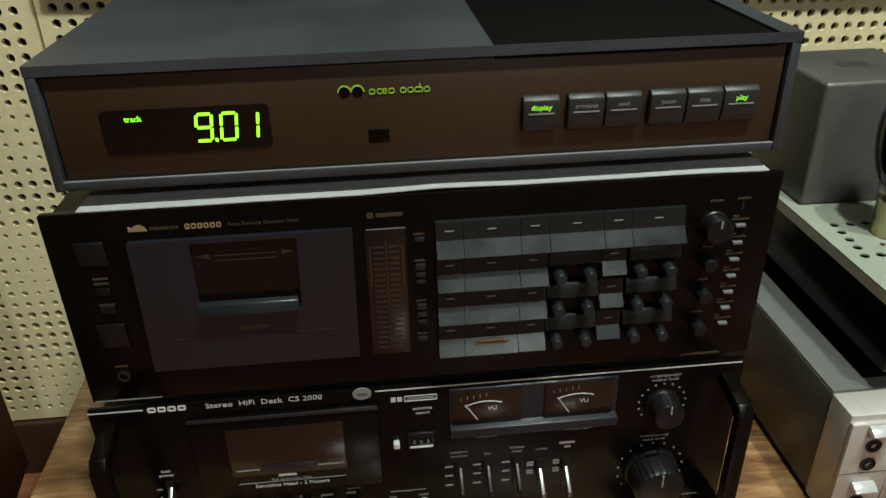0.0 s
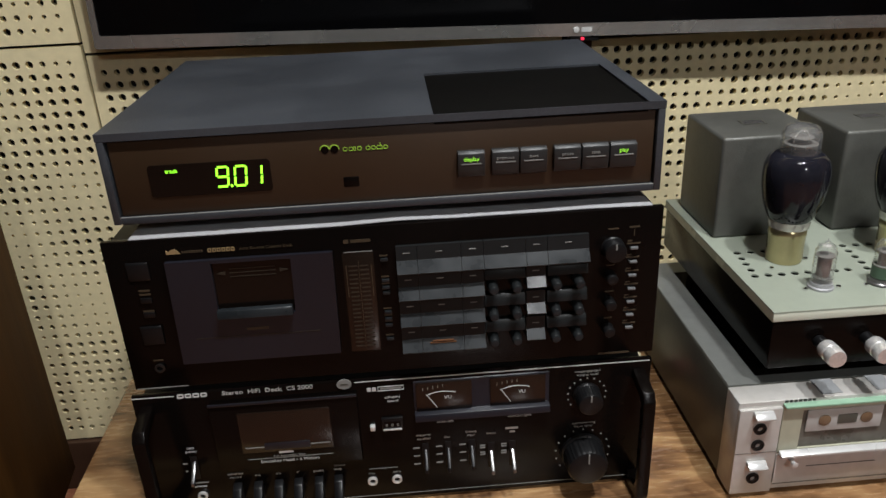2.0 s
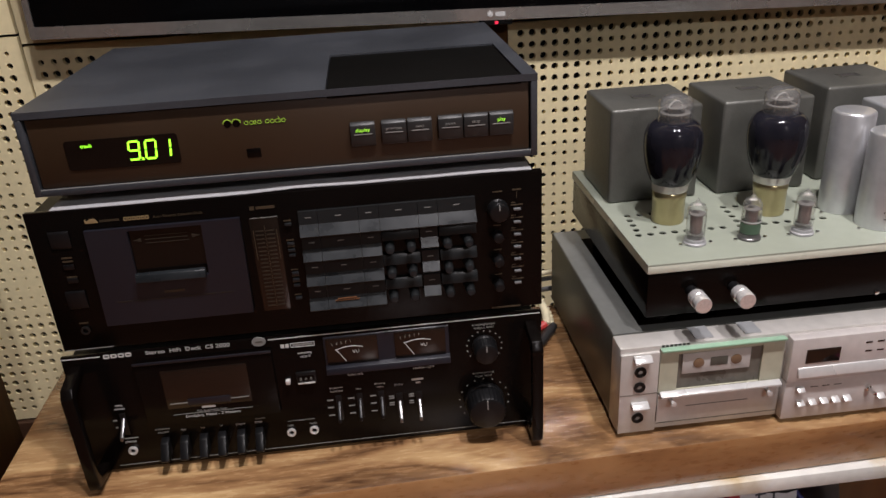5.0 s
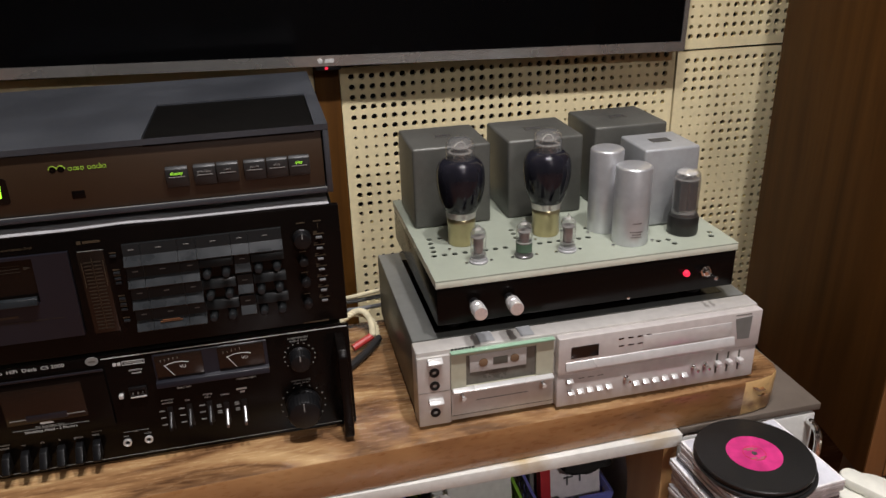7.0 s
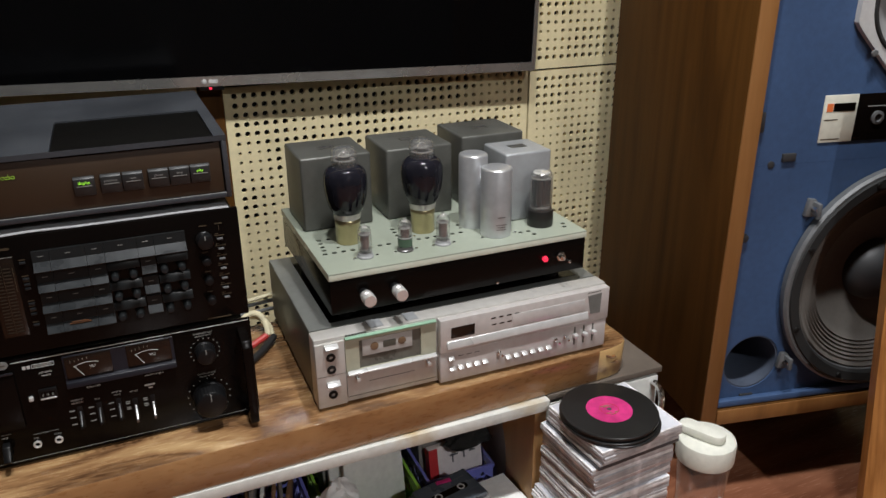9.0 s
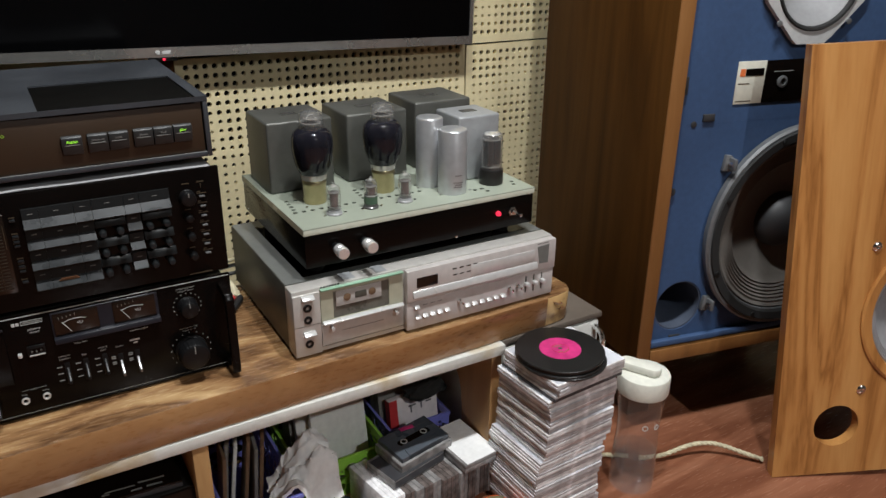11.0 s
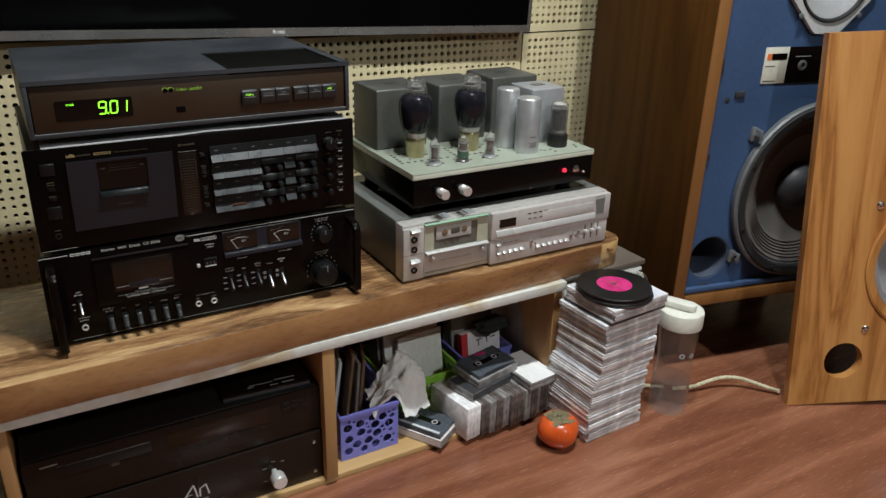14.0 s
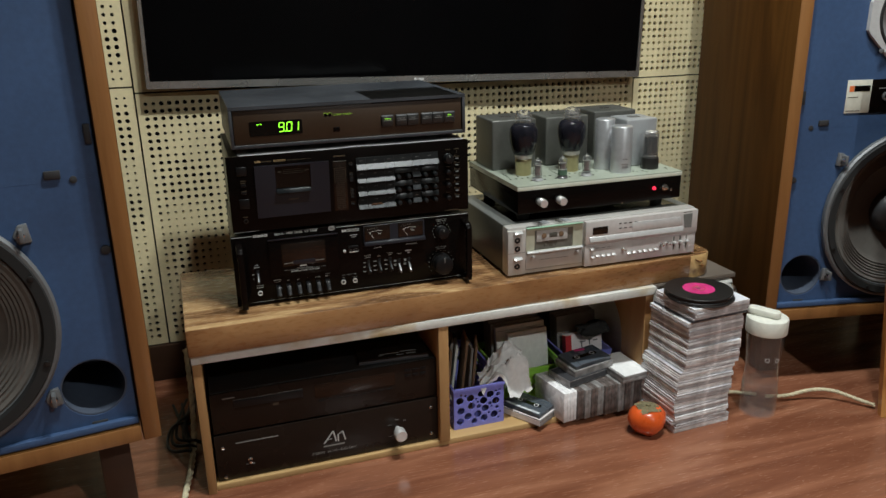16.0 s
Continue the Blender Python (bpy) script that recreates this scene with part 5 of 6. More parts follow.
    part("push_key", prism([(LY, z - 0.0022), (LY - 0.0060, z - 0.0022), (LY - 0.0066, z - 0.0006), (LY - 0.002, z + 0.0024), (LY, z + 0.0026)], x - w / 2, x + w / 2, "x", 0.0006), M["alu"], tp, "small silver push key")


small_key(0.7755, 0.3905)
for k in range(5):
    small_key(0.7775 + k * 0.0125, 0.3735)
for k in range(3):
    bars([(0.7870 + k * 0.0125, 0.7950 + k * 0.0125, 0.3905, 0.3915)], LY, M["greyside"], tp, "key_mark")
for k in range(6):
    small_key(0.8640 + k * 0.0132, 0.3720)
for x, z in ((0.8495, 0.3830), (0.9420, 0.3820), (0.9580, 0.3825)):
    part("toggle", lathe([(0, 0), (0.0034, 0), (0.0030, 0.003), (0.0016, 0.004), (0.0020, 0.013), (0, 0.0135)], (x, LY, z), "y", 16), M["chrome"], tp, "chrome toggle")
for x in (0.9750, 0.9905, 1.0060):
    sl = part("slider_slot", bx(x - 0.0012, x + 0.0012, LY - 0.0004, LY + 0.001, 0.3660, 0.3950), M["greyside"], tp)
    part("slider_knob", bx(x - 0.0035, x + 0.0035, LY - 0.009, LY, 0.3790, 0.3850, 0.0012), M["alu"], sl)
feet((0.62, 1.0), (0.58, 0.81), 0.348, 0.3535, 0.012, tp, M["rubber"])
# clear strips of tape on the top edge
for x0, x1 in ((0.667, 0.686), (0.718, 0.735)):
    solo("adhesive_strip", bx(x0, x1, PY + 0.008, PY + 0.030, PZ1 + 0.0018, PZ1 + 0.0022), M["lighttx"], "small grey adhesive strip on a silver deck", "adhesive strip", "adhesive strips")

# ---- valve amplifier ----
am = thing("valve_amplifier", "valve amplifier with black chassis and pale sage top plate", "amplifier", (0.81, 0.71, 0.4535))
AX0, AX1, AY, AYB, AZ0, AZ1 = 0.6205, 1.0055, 0.571, 0.850, 0.4720, 0.5305
part("chassis", bx(AX0 + 0.001, AX1 - 0.001, AY + 0.001, AYB - 0.001, AZ0, 0.5205, 0.0015), M["black"], am, "black chassis")

def vent_row(cx, cy, n=7):
    """Holes on a rounded square round a valve socket."""
    pts = [(cx - 0.045 + 0.013 * k, cy - 0.026) for k in range(8)] + [(cx - 0.043, cy - 0.013), (cx - 0.042, cy), (cx - 0.041, cy + 0.013)] + [(cx - 0.040 + 0.014 * k, cy + 0.026) for k in range(4)]
    return pts
holes = []
for cx, cy in ((0.680, 0.667), (0.790, 0.667)):
    holes += vent_row(cx, cy)
holes += [(0.832 + 0.013 * k, 0.690 - 0.02 * (k % 2)) for k in range(2)] + [(0.915, 0.605), (0.928, 0.605), (0.930, 0.592), (0.985, 0.600), (0.990, 0.612)]
holes = [h for k, h in enumerate(holes) if all((h[0] - g[0]) ** 2 + (h[1] - g[1]) ** 2 > 0.009 ** 2 for g in holes[:k])]
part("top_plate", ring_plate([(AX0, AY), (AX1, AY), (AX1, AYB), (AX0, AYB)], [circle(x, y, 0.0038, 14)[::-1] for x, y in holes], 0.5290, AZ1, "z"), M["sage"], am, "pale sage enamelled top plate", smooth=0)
# rims use the lightened enamel, as if catching the light
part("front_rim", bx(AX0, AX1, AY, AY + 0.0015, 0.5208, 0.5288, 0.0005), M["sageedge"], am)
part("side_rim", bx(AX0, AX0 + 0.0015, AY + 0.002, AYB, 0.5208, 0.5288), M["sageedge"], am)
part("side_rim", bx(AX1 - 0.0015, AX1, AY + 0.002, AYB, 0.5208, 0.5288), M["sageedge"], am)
feet((0.65, 0.97), (0.61, 0.80), 0.4535, 0.4722, 0.014, am, M["rubber"])
for x in (0.6650, 0.7080):
    k = part("knob", lathe([(0, 0), (0.0050, 0), (0.0050, 0.012), (0.0082, 0.0125), (0.0086, 0.014), (0.0086, 0.021), (0.0078, 0.022), (0.0078, 0.024), (0.0086, 0.025), (0.0086, 0.030), (0.0078, 0.032), (0, 0.0322)], (x, AY, 0.4990), "y", 32), M["knobmetal"], am, "turned bright metal knob on a black shaft")
    part("shaft", rod(0.0056, 0.012, (x, AY, 0.4990), "y", 20), M["blackplastic"], k)
part("power_lamp", lathe([(0.0042, 0), (0.0042, 0.002), (0.0030, 0.0050), (0, 0.0062)], (0.9370, AY, 0.4985), "y", 20), M["red"], am, "lit red power lamp")
sw = part("power_switch", lathe([(0.0075, 0), (0.0075, 0.003), (0.0050, 0.0035), (0.0050, 0.0080), (0.0035, 0.0085), (0, 0.0085)], (0.9625, AY, 0.4985), "y", 6), M["chrome"], am, "chrome toggle switch")
part("switch_lever", lathe([(0.0015, 0), (0.0017, 0.010), (0.0026, 0.016), (0, 0.018)], (0.9640, AY - 0.008, 0.4985), "y", 14), M["chrome"], sw)
part("screw", rod(0.002, 0.0012, (0.862, AY + 0.001, 0.4745), "y", 12), M["chrome"], am)
TOPZ = AZ1 + 0.0003


def transformer(x0, x1, y0, y1, h, mat, lab):
    """A sheet-metal transformer cover with a recessed plate on top."""
    ob = part("transformer_cover", bx(x0, x1, y0, y1, TOPZ, TOPZ + h, 0.0035, 3), mat, am, lab)
    cx, cy = (x0 + x1) / 2, (y0 + y1) / 2
    part("maker_plate", ring_plate([(cx - 0.013, cy - 0.008), (cx + 0.013, cy - 0.008), (cx + 0.013, cy + 0.008), (cx - 0.013, cy + 0.008)], [[(cx - 0.011, cy - 0.006), (cx + 0.011, cy - 0.006), (cx + 0.011, cy + 0.006), (cx - 0.011, cy + 0.006)][::-1]], TOPZ + h - 0.0002, TOPZ + h + 0.0006, "z"), M["greyside"], ob, smooth=0)
    part("maker_plate_field", bx(cx - 0.011, cx + 0.011, cy - 0.006, cy + 0.006, TOPZ + h - 0.0005, TOPZ + h + 0.0003), M["plate"], ob)


transformer(0.630, 0.734, 0.731, 0.832, 0.109, M["darktx"], "dark grey transformer cover")
transformer(0.758, 0.863, 0.731, 0.834, 0.108, M["darktx"], "dark grey transformer cover")
transformer(0.886, 0.993, 0.746, 0.846, 0.111, M["darktx"], "dark grey transformer cover")
transformer(0.912, 0.988, 0.650, 0.724, 0.104, M["lighttx"], "light grey transformer cover")
for x, y, r, h in ((0.866, 0.663, 0.0210, 0.109), (0.8805, 0.6165, 0.0222, 0.099)):
    c = part("capacitor_can", lathe([(0, 0), (r, 0), (r, h - 0.003), (r - 0.0012, h - 0.001), (r - 0.003, h), (0, h)], (x, y, TOPZ), "z", 48), M["can"], am, "aluminium capacitor can")
    bm = bmesh.new()
    for k, (w, z) in enumerate(((0.5, 0.030), (0.7, 0.019), (0.5, 0.0155), (0.62, 0.012))):
        for q in range(-5, 5):
            a0, a1 = radians(-95 + w * 30 * q / 5), radians(-95 + w * 30 * (q + 0.7) / 5)
            prism([(x + (r + d) * math.cos(a), y + (r + d) * math.sin(a)) for d, a in ((-0.0005, a0), (0.0002, a0), (0.0002, a1), (-0.0005, a1))], TOPZ + z, TOPZ + z + 0.0014, "z", bm=bm)
    if y < 0.65:
        part("lettering", bm, M["plate"], c, smooth=0)
    else:
        bm.free()
    for s in (-1, 1):
        part("screw", rod(0.0022, 0.0016, (x + s * (r + 0.004), y - 0.010, TOPZ), "z", 10), M["chrome"], am)


def power_valve(x, y):
    """A shouldered power valve: brass base, silvered foot, smoke-black envelope, clear dome with mica."""
    v = thing("power_valve", "shouldered smoke-black power valve with brass base and clear dome", "valve", (x, y, TOPZ), "power valves")
    part("base", lathe([(0, 0), (0.0165, 0), (0.0172, 0.002), (0.0172, 0.027), (0.0178, 0.028), (0.0178, 0.0335), (0.0168, 0.035), (0, 0.035)], (x, y, TOPZ), "z", 40), M["brass"], v, "brass base")
    part("foot_band", lathe([(0.0168, 0.0352), (0.0186, 0.036), (0.0196, 0.044), (0.0180, 0.0442)], (x, y, TOPZ), "z", 40), M["getter"], v, "silvered glass band")
    part("envelope", lathe([(0.0195, 0.0442), (0.0220, 0.0480), (0.0252, 0.0560), (0.0278, 0.0660), (0.0295, 0.0770), (0.0301, 0.0870), (0.0294, 0.0970), (0.0268, 0.1040), (0.0222, 0.1088), (0.0182, 0.1105), (0, 0.1105)], (x, y, TOPZ), "z", 48), M["smokeglass"], v, "glossy smoke-black glass")
    part("dome", lathe([(0.0180, 0.1106), (0.0178, 0.124), (0.0170, 0.130), (0.0140, 0.1345), (0.0080, 0.1370), (0, 0.1376), (0, 0.1366), (0.0076, 0.1360), (0.0134, 0.1336), (0.0161, 0.1295), (0.0169, 0.124), (0.0171, 0.1106)], (x, y, TOPZ), "z", 48), M["tubeglass"], v, "clear glass dome")
    part("mica_disc", rod(0.0150, 0.0008, (x, y, TOPZ + 0.1180), "z", 24), M["mica"], v)
    part("mica_disc", rod(0.0110, 0.0008, (x, y, TOPZ + 0.1240), "z", 24), M["mica"], v)
    for s in (-1, 1):
        part("support_wire", rod(0.0009, 0.0150, (x + s * 0.007, y, TOPZ + 0.1108), "z", 8), M["getter"], v)
    part("spring", tube([(x - 0.008, y - 0.003, TOPZ + 0.1250), (x - 0.002, y + 0.003, TOPZ + 0.1320), (x + 0.003, y - 0.003, TOPZ + 0.1325), (x + 0.008, y + 0.003, TOPZ + 0.1250)], 0.0006, 6), M["getter"], v)
    for a in (20, 200):
        part("screw", rod(0.0022, 0.0014, (x + 0.022 * math.cos(radians(a)), y - 0.012 + 0.022 * math.sin(radians(a)), TOPZ), "z", 10), M["chrome"], v)


power_valve(0.6780, 0.6730)
power_valve(0.7895, 0.6710)


def small_valve(x, y, print_):
    v = thing("small_valve", "small clear glass valve with a dark plate and pointed tip", "valve", (x, y, TOPZ), "small valves")
    part("socket", lathe([(0, 0), (0.0115, 0), (0.0115, 0.002), (0.0104, 0.0030), (0.0100, 0.006), (0, 0.006)], (x, y, TOPZ), "z", 28), M["conepale"] if not print_ else M["plate"], v, "grey ceramic socket")
    part("envelope", lathe([(0.0095, 0.0061), (0.0097, 0.030), (0.0094, 0.037), (0.0075, 0.0415), (0.0035, 0.0440), (0.0016, 0.0465), (0, 0.0490), (0, 0.0475), (0.0030, 0.0430), (0.0068, 0.0408), (0.0087, 0.0366), (0.0090, 0.030), (0.0089, 0.0061)], (x, y, TOPZ), "z", 32), M["tubeglass"], v, "clear glass envelope")
    part("plate", lathe([(0, 0.012), (0.0056, 0.012), (0.0060, 0.014), (0.0060, 0.029), (0.0056, 0.031), (0, 0.031)], (x, y, TOPZ), "z", 12), M["heater"], v, "dark red-brown plate")
    part("mica_disc", rod(0.0082, 0.0007, (x, y, TOPZ + 0.0318), "z", 20), M["mica"], v)
    part("mica_disc", rod(0.0082, 0.0007, (x, y, TOPZ + 0.0105), "z", 20), M["mica"], v)
    part("getter_cap", lathe([(0.0040, 0.0422), (0.0030, 0.0428), (0, 0.0431)], (x, y, TOPZ - 0.0004), "z", 20), M["getter"], v)
    if print_:
        part("print_band", lathe([(0.0098, 0.007), (0.00985, 0.018)], (x, y, TOPZ), "z", 32), M["greenprint"], v, "green printed band")
        part("print_line", lathe([(0.0099, 0.019), (0.0099, 0.0205)], (x, y, TOPZ), "z", 32), M["white"], v)
    for s in (-1, 1):
        part("screw", rod(0.0022, 0.0016, (x + s * 0.0155, y - 0.003, TOPZ), "z", 10), M["chrome"], v)


small_valve(0.6825, 0.6105, False)
small_valve(0.7395, 0.6105, True)
small_valve(0.7955, 0.6105, False)

rv = thing("rectifier_valve", "tall straight glass valve with a black base and grey plates", "valve", (0.9570, 0.6230, TOPZ))
part("base", lathe([(0, 0), (0.0185, 0), (0.0192, 0.003), (0.0192, 0.020), (0.0180, 0.024), (0, 0.024)], (0.9570, 0.6230, TOPZ), "z", 36), M["bakelite"], rv, "black base")
part("envelope", lathe([(0.0165, 0.0241), (0.0168, 0.070), (0.0160, 0.078), (0.0120, 0.0830), (0.0050, 0.0845), (0, 0.0846), (0, 0.0836), (0.0048, 0.0835), (0.0114, 0.0820), (0.0151, 0.0772), (0.0159, 0.070), (0.0156, 0.0241)], (0.9570, 0.6230, TOPZ), "z", 40), M["tubeglass"], rv, "clear glass envelope")
for s in (-1, 1):
    part("plate", bx(0.9570 + s * 0.0068 - 0.0058, 0.9570 + s * 0.0068 + 0.0058, 0.6230 - 0.0075, 0.6230 + 0.0075, TOPZ + 0.030, TOPZ + 0.069, 0.002), M["bakelite"], rv, "dark grey plate")
for z in (0.0275, 0.0715):
    part("mica_disc", rod(0.0148, 0.0008, (0.9570, 0.6230, TOPZ + z), "z", 24), M["mica"], rv)
part("getter_cap", lathe([(0.0128, 0.0795), (0.0112, 0.0812), (0.0048, 0.0828), (0, 0.0829)], (0.9570, 0.6230, TOPZ), "z", 28), M["getter"], rv)
for x, y in ((0.9515, 0.6200), (0.9625, 0.6200), (0.9570, 0.6260)):
    part("support_wire", rod(0.0008, 0.0060, (x, y, TOPZ + 0.0724), "z", 8), M["getter"], rv)


# ---- left compartment: converter, disc transport, disc case ----
da = thing("digital_converter", "black converter with a silver knob and white lettering", "converter", (0.21, 0.67, 0.0125))
DX0, DX1, DY_, DYB = -0.0135, 0.4345, 0.540, 0.790
part("case", bx(DX0 + 0.004, DX1 - 0.004, DY_ + 0.006, DYB, 0.017, 0.108, 0.002), M["blackmetal"], da)
part("front_plate", bx(DX0, DX1, DY_, DY_ + 0.006, 0.0145, 0.1115, 0.001), M["brownblack"], da, "black front plate")
feet((0.02, 0.40), (0.58, 0.76), 0.0125, 0.0172, 0.012, da, M["rubber"])
for x, z in ((0.0005, 0.0215), (0.0005, 0.0860), (0.4165, 0.0310), (0.4165, 0.0920)):
    part("screw", lathe([(0, 0), (0.0034, 0), (0.0032, 0.002), (0.0016, 0.0028), (0.0014, 0.001), (0, 0.001)], (x, DY_, z), "y", 16), M["chrome"], da, "bright hex screw")
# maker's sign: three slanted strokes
for (xa, za), (xb, zb) in (((0.1935, 0.0535), (0.2130, 0.0790)), ((0.2130, 0.0790), (0.2175, 0.0540)), ((0.1990, 0.0610), (0.2085, 0.0620)), ((0.2215, 0.0540), (0.2220, 0.0690)), ((0.2220, 0.0690), (0.2320, 0.0745)), ((0.2320, 0.0745), (0.2360, 0.0545))):
    part("sign_stroke", prism([(xa - 0.0013, za), (xa + 0.0013, za - 0.0004), (xb + 0.0013, zb), (xb - 0.0013, zb + 0.0004)], DY_ - 0.0005, DY_), M["white"], da, smooth=0)
bars([(0.1920, 0.2340, 0.0455, 0.0485)], DY_, M["dimwhite"], da, "sign_bar")
words("STEREO  24/192 - DSD DAC", 0.2130, 0.0320, 0.0075, DY_, M["dimwhite"], da, "CENTER")
bars([(0.0250, 0.1060, 0.0900, 0.0922)], DY_, M["dimwhite"], da)
part("toggle", lathe([(0, 0), (0.0042, 0), (0.0042, 0.002), (0.0024, 0.003), (0.0026, 0.014), (0, 0.0145)], (0.0490, DY_, 0.0520), "y", 16), M["chrome"], da, "small chrome toggle")
words("POWER", 0.0490, 0.0395, 0.0050, DY_, M["dimwhite"], da, "CENTER")
k = part("knob", lathe([(0, 0), (0.0050, 0), (0.0050, 0.014), (0.0118, 0.015), (0.0122, 0.017), (0.0122, 0.033), (0.0112, 0.035), (0, 0.0352)], (0.3440, DY_, 0.0570), "y", 36), M["alu"], da, "turned silver knob")
bars([(0.3250, 0.3320, 0.0665, 0.0675), (0.3560, 0.3630, 0.0720, 0.0730), (0.3400, 0.3470, 0.0765, 0.0775)], DY_, M["dimwhite"], da, "scale_mark")
words("INPUT", 0.3300, 0.0400, 0.0040, DY_, M["dimwhite"], da, "CENTER")

tr = thing("disc_transport", "black compact disc transport on top of a converter", "cd player", (0.21, 0.67, 0.112))
part("case", bx(DX0 + 0.002, DX1 - 0.002, DY_ + 0.009, DYB, 0.1150, 0.2000, 0.003), M["blackmetal"], tr)
part("front_plate", bx(DX0 + 0.001, DX1 - 0.001, DY_ + 0.003, DY_ + 0.009, 0.1145, 0.1990, 0.002), M["brownblack"], tr, "glossy black front")
part("tray", bx(0.0300, 0.1600, DY_ + 0.0015, DY_ + 0.003, 0.1640, 0.1800, 0.0008), M["blackplastic"], tr)
bars([(0.0300, 0.1600, 0.1806, 0.1810)], DY_ + 0.003, M["dimwhite"], tr, "edge_line")
bars([(0.1020, 0.1130, 0.1560, 0.1620)], DY_ + 0.003, M["dimgold"], tr, "sign_bar")
bars([(0.0100, 0.0330, 0.1860, 0.1880)], DY_ + 0.003, M["dimwhite"], tr, "sign_bar")
part("display", bx(0.1830, 0.3440, DY_ + 0.0022, DY_ + 0.003, 0.1560, 0.1850, 0.001), M["smokedbrown"], tr, "smoked display window")
for k in range(9):
    part("push_button", bx(0.1900 + k * 0.0170, 0.2020 + k * 0.0170, DY_ + 0.001, DY_ + 0.003, 0.1470, 0.1500, 0.0006), M["blackplastic"], tr)
for i in range(3):
    for j in range(2):
        part("push_button", bx(0.3650 + i * 0.0160, 0.3770 + i * 0.0160, DY_ + 0.001, DY_ + 0.003, 0.1680 + j * 0.0110, 0.1740 + j * 0.0110, 0.0006), M["blackplastic"], tr)
feet((0.02, 0.40), (0.58, 0.76), 0.1119, 0.1152, 0.010, tr, M["rubber"])

cc = thing("disc_case", "dark disc case with pale scribbled print lying on a transport", "disc case", turn=pose(0.352, 0.618, 0.2005, 0, 0, -4))
part("tray", bx(-0.071, 0.071, -0.062, 0.062, 0, 0.0065, 0.001), M["jeweldark"], cc)
part("lid", bx(-0.071, 0.071, -0.062, 0.062, 0.0067, 0.0105, 0.001), M["smoked"], cc)
for k, (a, b, c, d) in enumerate(((-0.03, -0.02, -0.052, -0.049), (-0.026, 0.012, -0.047, -0.0445), (0.016, 0.05, -0.044, -0.041), (0.006, 0.02, -0.057, -0.054), (0.026, 0.046, -0.056, -0.0525))):
    part("scribble_bar", bx(a, b, c, d, 0.0105, 0.0108), M["dimwhite"], cc)


# ---- right compartment: baskets and cassettes ----
def holes_in(a0, a1, b0, b1, seed, sizes=(0.0085, 0.007, 0.0052, 0.0040, 0.0028)):
    """Round holes of several sizes packed without touching."""
    rng, out = random.Random(seed), []
    for r in sizes:
        for _ in range(240):
            a, b = rng.uniform(a0 + r + 0.002, a1 - r - 0.002), rng.uniform(b0 + r + 0.002, b1 - r - 0.002)
            if all(math.hypot(a - p, b - q) > r + s + 0.0016 for p, q, s in out):
                out.append((a, b, r))
    return out


def basket(x0, x1, y0, y1, z0, z1, mat, label, seed):
    b = thing("storage_basket", label, "basket", ((x0 + x1) / 2, (y0 + y1) / 2, z0))
    t = 0.002
    for nm, axis, (a0, a1), (d0, d1) in (("front_wall", "y", (x0, x1), (y0, y0 + t)), ("back_wall", "y", (x0, x1), (y1 - t, y1)), ("side_wall", "x", (y0 + t, y1 - t), (x0, x0 + t)), ("side_wall", "x", (y0 + t, y1 - t), (x1 - t, x1))):
        hs = holes_in(a0 + 0.003, a1 - 0.003, z0 + 0.004, z1 - 0.006, seed)
        seed += 1
        part(nm, ring_plate([(a0, z0), (a1, z0), (a1, z1), (a0, z1)], [circle(p, q, r, 12)[::-1] for p, q, r in hs], d0, d1, axis), mat, b, smooth=0)
    part("base", bx(x0 + t, x1 - t, y0 + t, y1 - t, z0, z0 + t), mat, b)
    part("rim", ring_plate(rounded(x0 - 0.003, x1 + 0.003, y0 - 0.003, y1 + 0.003, 0.004), [rounded(x0 + t, x1 - t, y0 + t, y1 - t, 0.002)[::-1]], z1 - 0.001, z1 + 0.005, "z"), mat, b)
    return b


SH = 0.0130
basket(0.474, 0.588, 0.560, 0.790, SH, 0.104, M["basketblue"], "violet-blue plastic basket with round holes", 5)
basket(0.612, 0.765, 0.628, 0.795, SH, 0.086, M["basketgreen"], "lime-green plastic basket with round holes", 15)
basket(0.786, 0.905, 0.655, 0.795, SH, 0.086, M["basketblue"], "violet-blue plastic basket behind a cassette row", 25)


def card_box(name, x, y, z, w, d, h, turn, tip, mat, label, cat, trim=None):
    """A standing flat box or sleeve, a little tipped, with a spine line and rounded edges."""
    ob = thing(name, label, cat, turn=pose(x, y, z, tip, 0, turn))
    part("body", bx(-w / 2, w / 2, 0, d, 0, h, min(d * 0.2, 0.0015)), mat, ob)
    if trim:
        part("spine_band", bx(-w / 2 - 0.0003, -w / 2 + 0.016, -0.0004, d + 0.0003, 0.001, h - 0.001), trim, ob)
    else:
        part("opening_line", bx(-w / 2 + 0.002, w / 2 - 0.002, -0.0002, 0.0004, h * 0.93, h * 0.935), M["greycard"], ob)
    return ob


rng = random.Random(8)
for k, (mt, w, h) in enumerate(((M["sleevebrown"], 0.06, 0.150), (M["greycard"], 0.065, 0.160), (M["boxwhite"], 0.06, 0.140), (M["sleevebrown"], 0.07, 0.165), (M["greycard"], 0.06, 0.150), (M["sleevebrown"], 0.065, 0.155))):
    ob = card_box("card_sleeve", 0.486 + k * 0.0125, 0.660 + rng.uniform(-0.015, 0.03), SH + 0.0025, w, 0.006, h, 78 + rng.uniform(-6, 6), rng.uniform(4, 9), mt, "worn paper disc sleeve standing in a blue basket", "sleeve")
    ob["group"] = "sleeves in the blue basket"
card_box("card_box", 0.703, 0.668, SH + 0.0025, 0.102, 0.012, 0.142, 4, -9, M["boxwhite"], "pale grey card box standing in a green basket", "box")
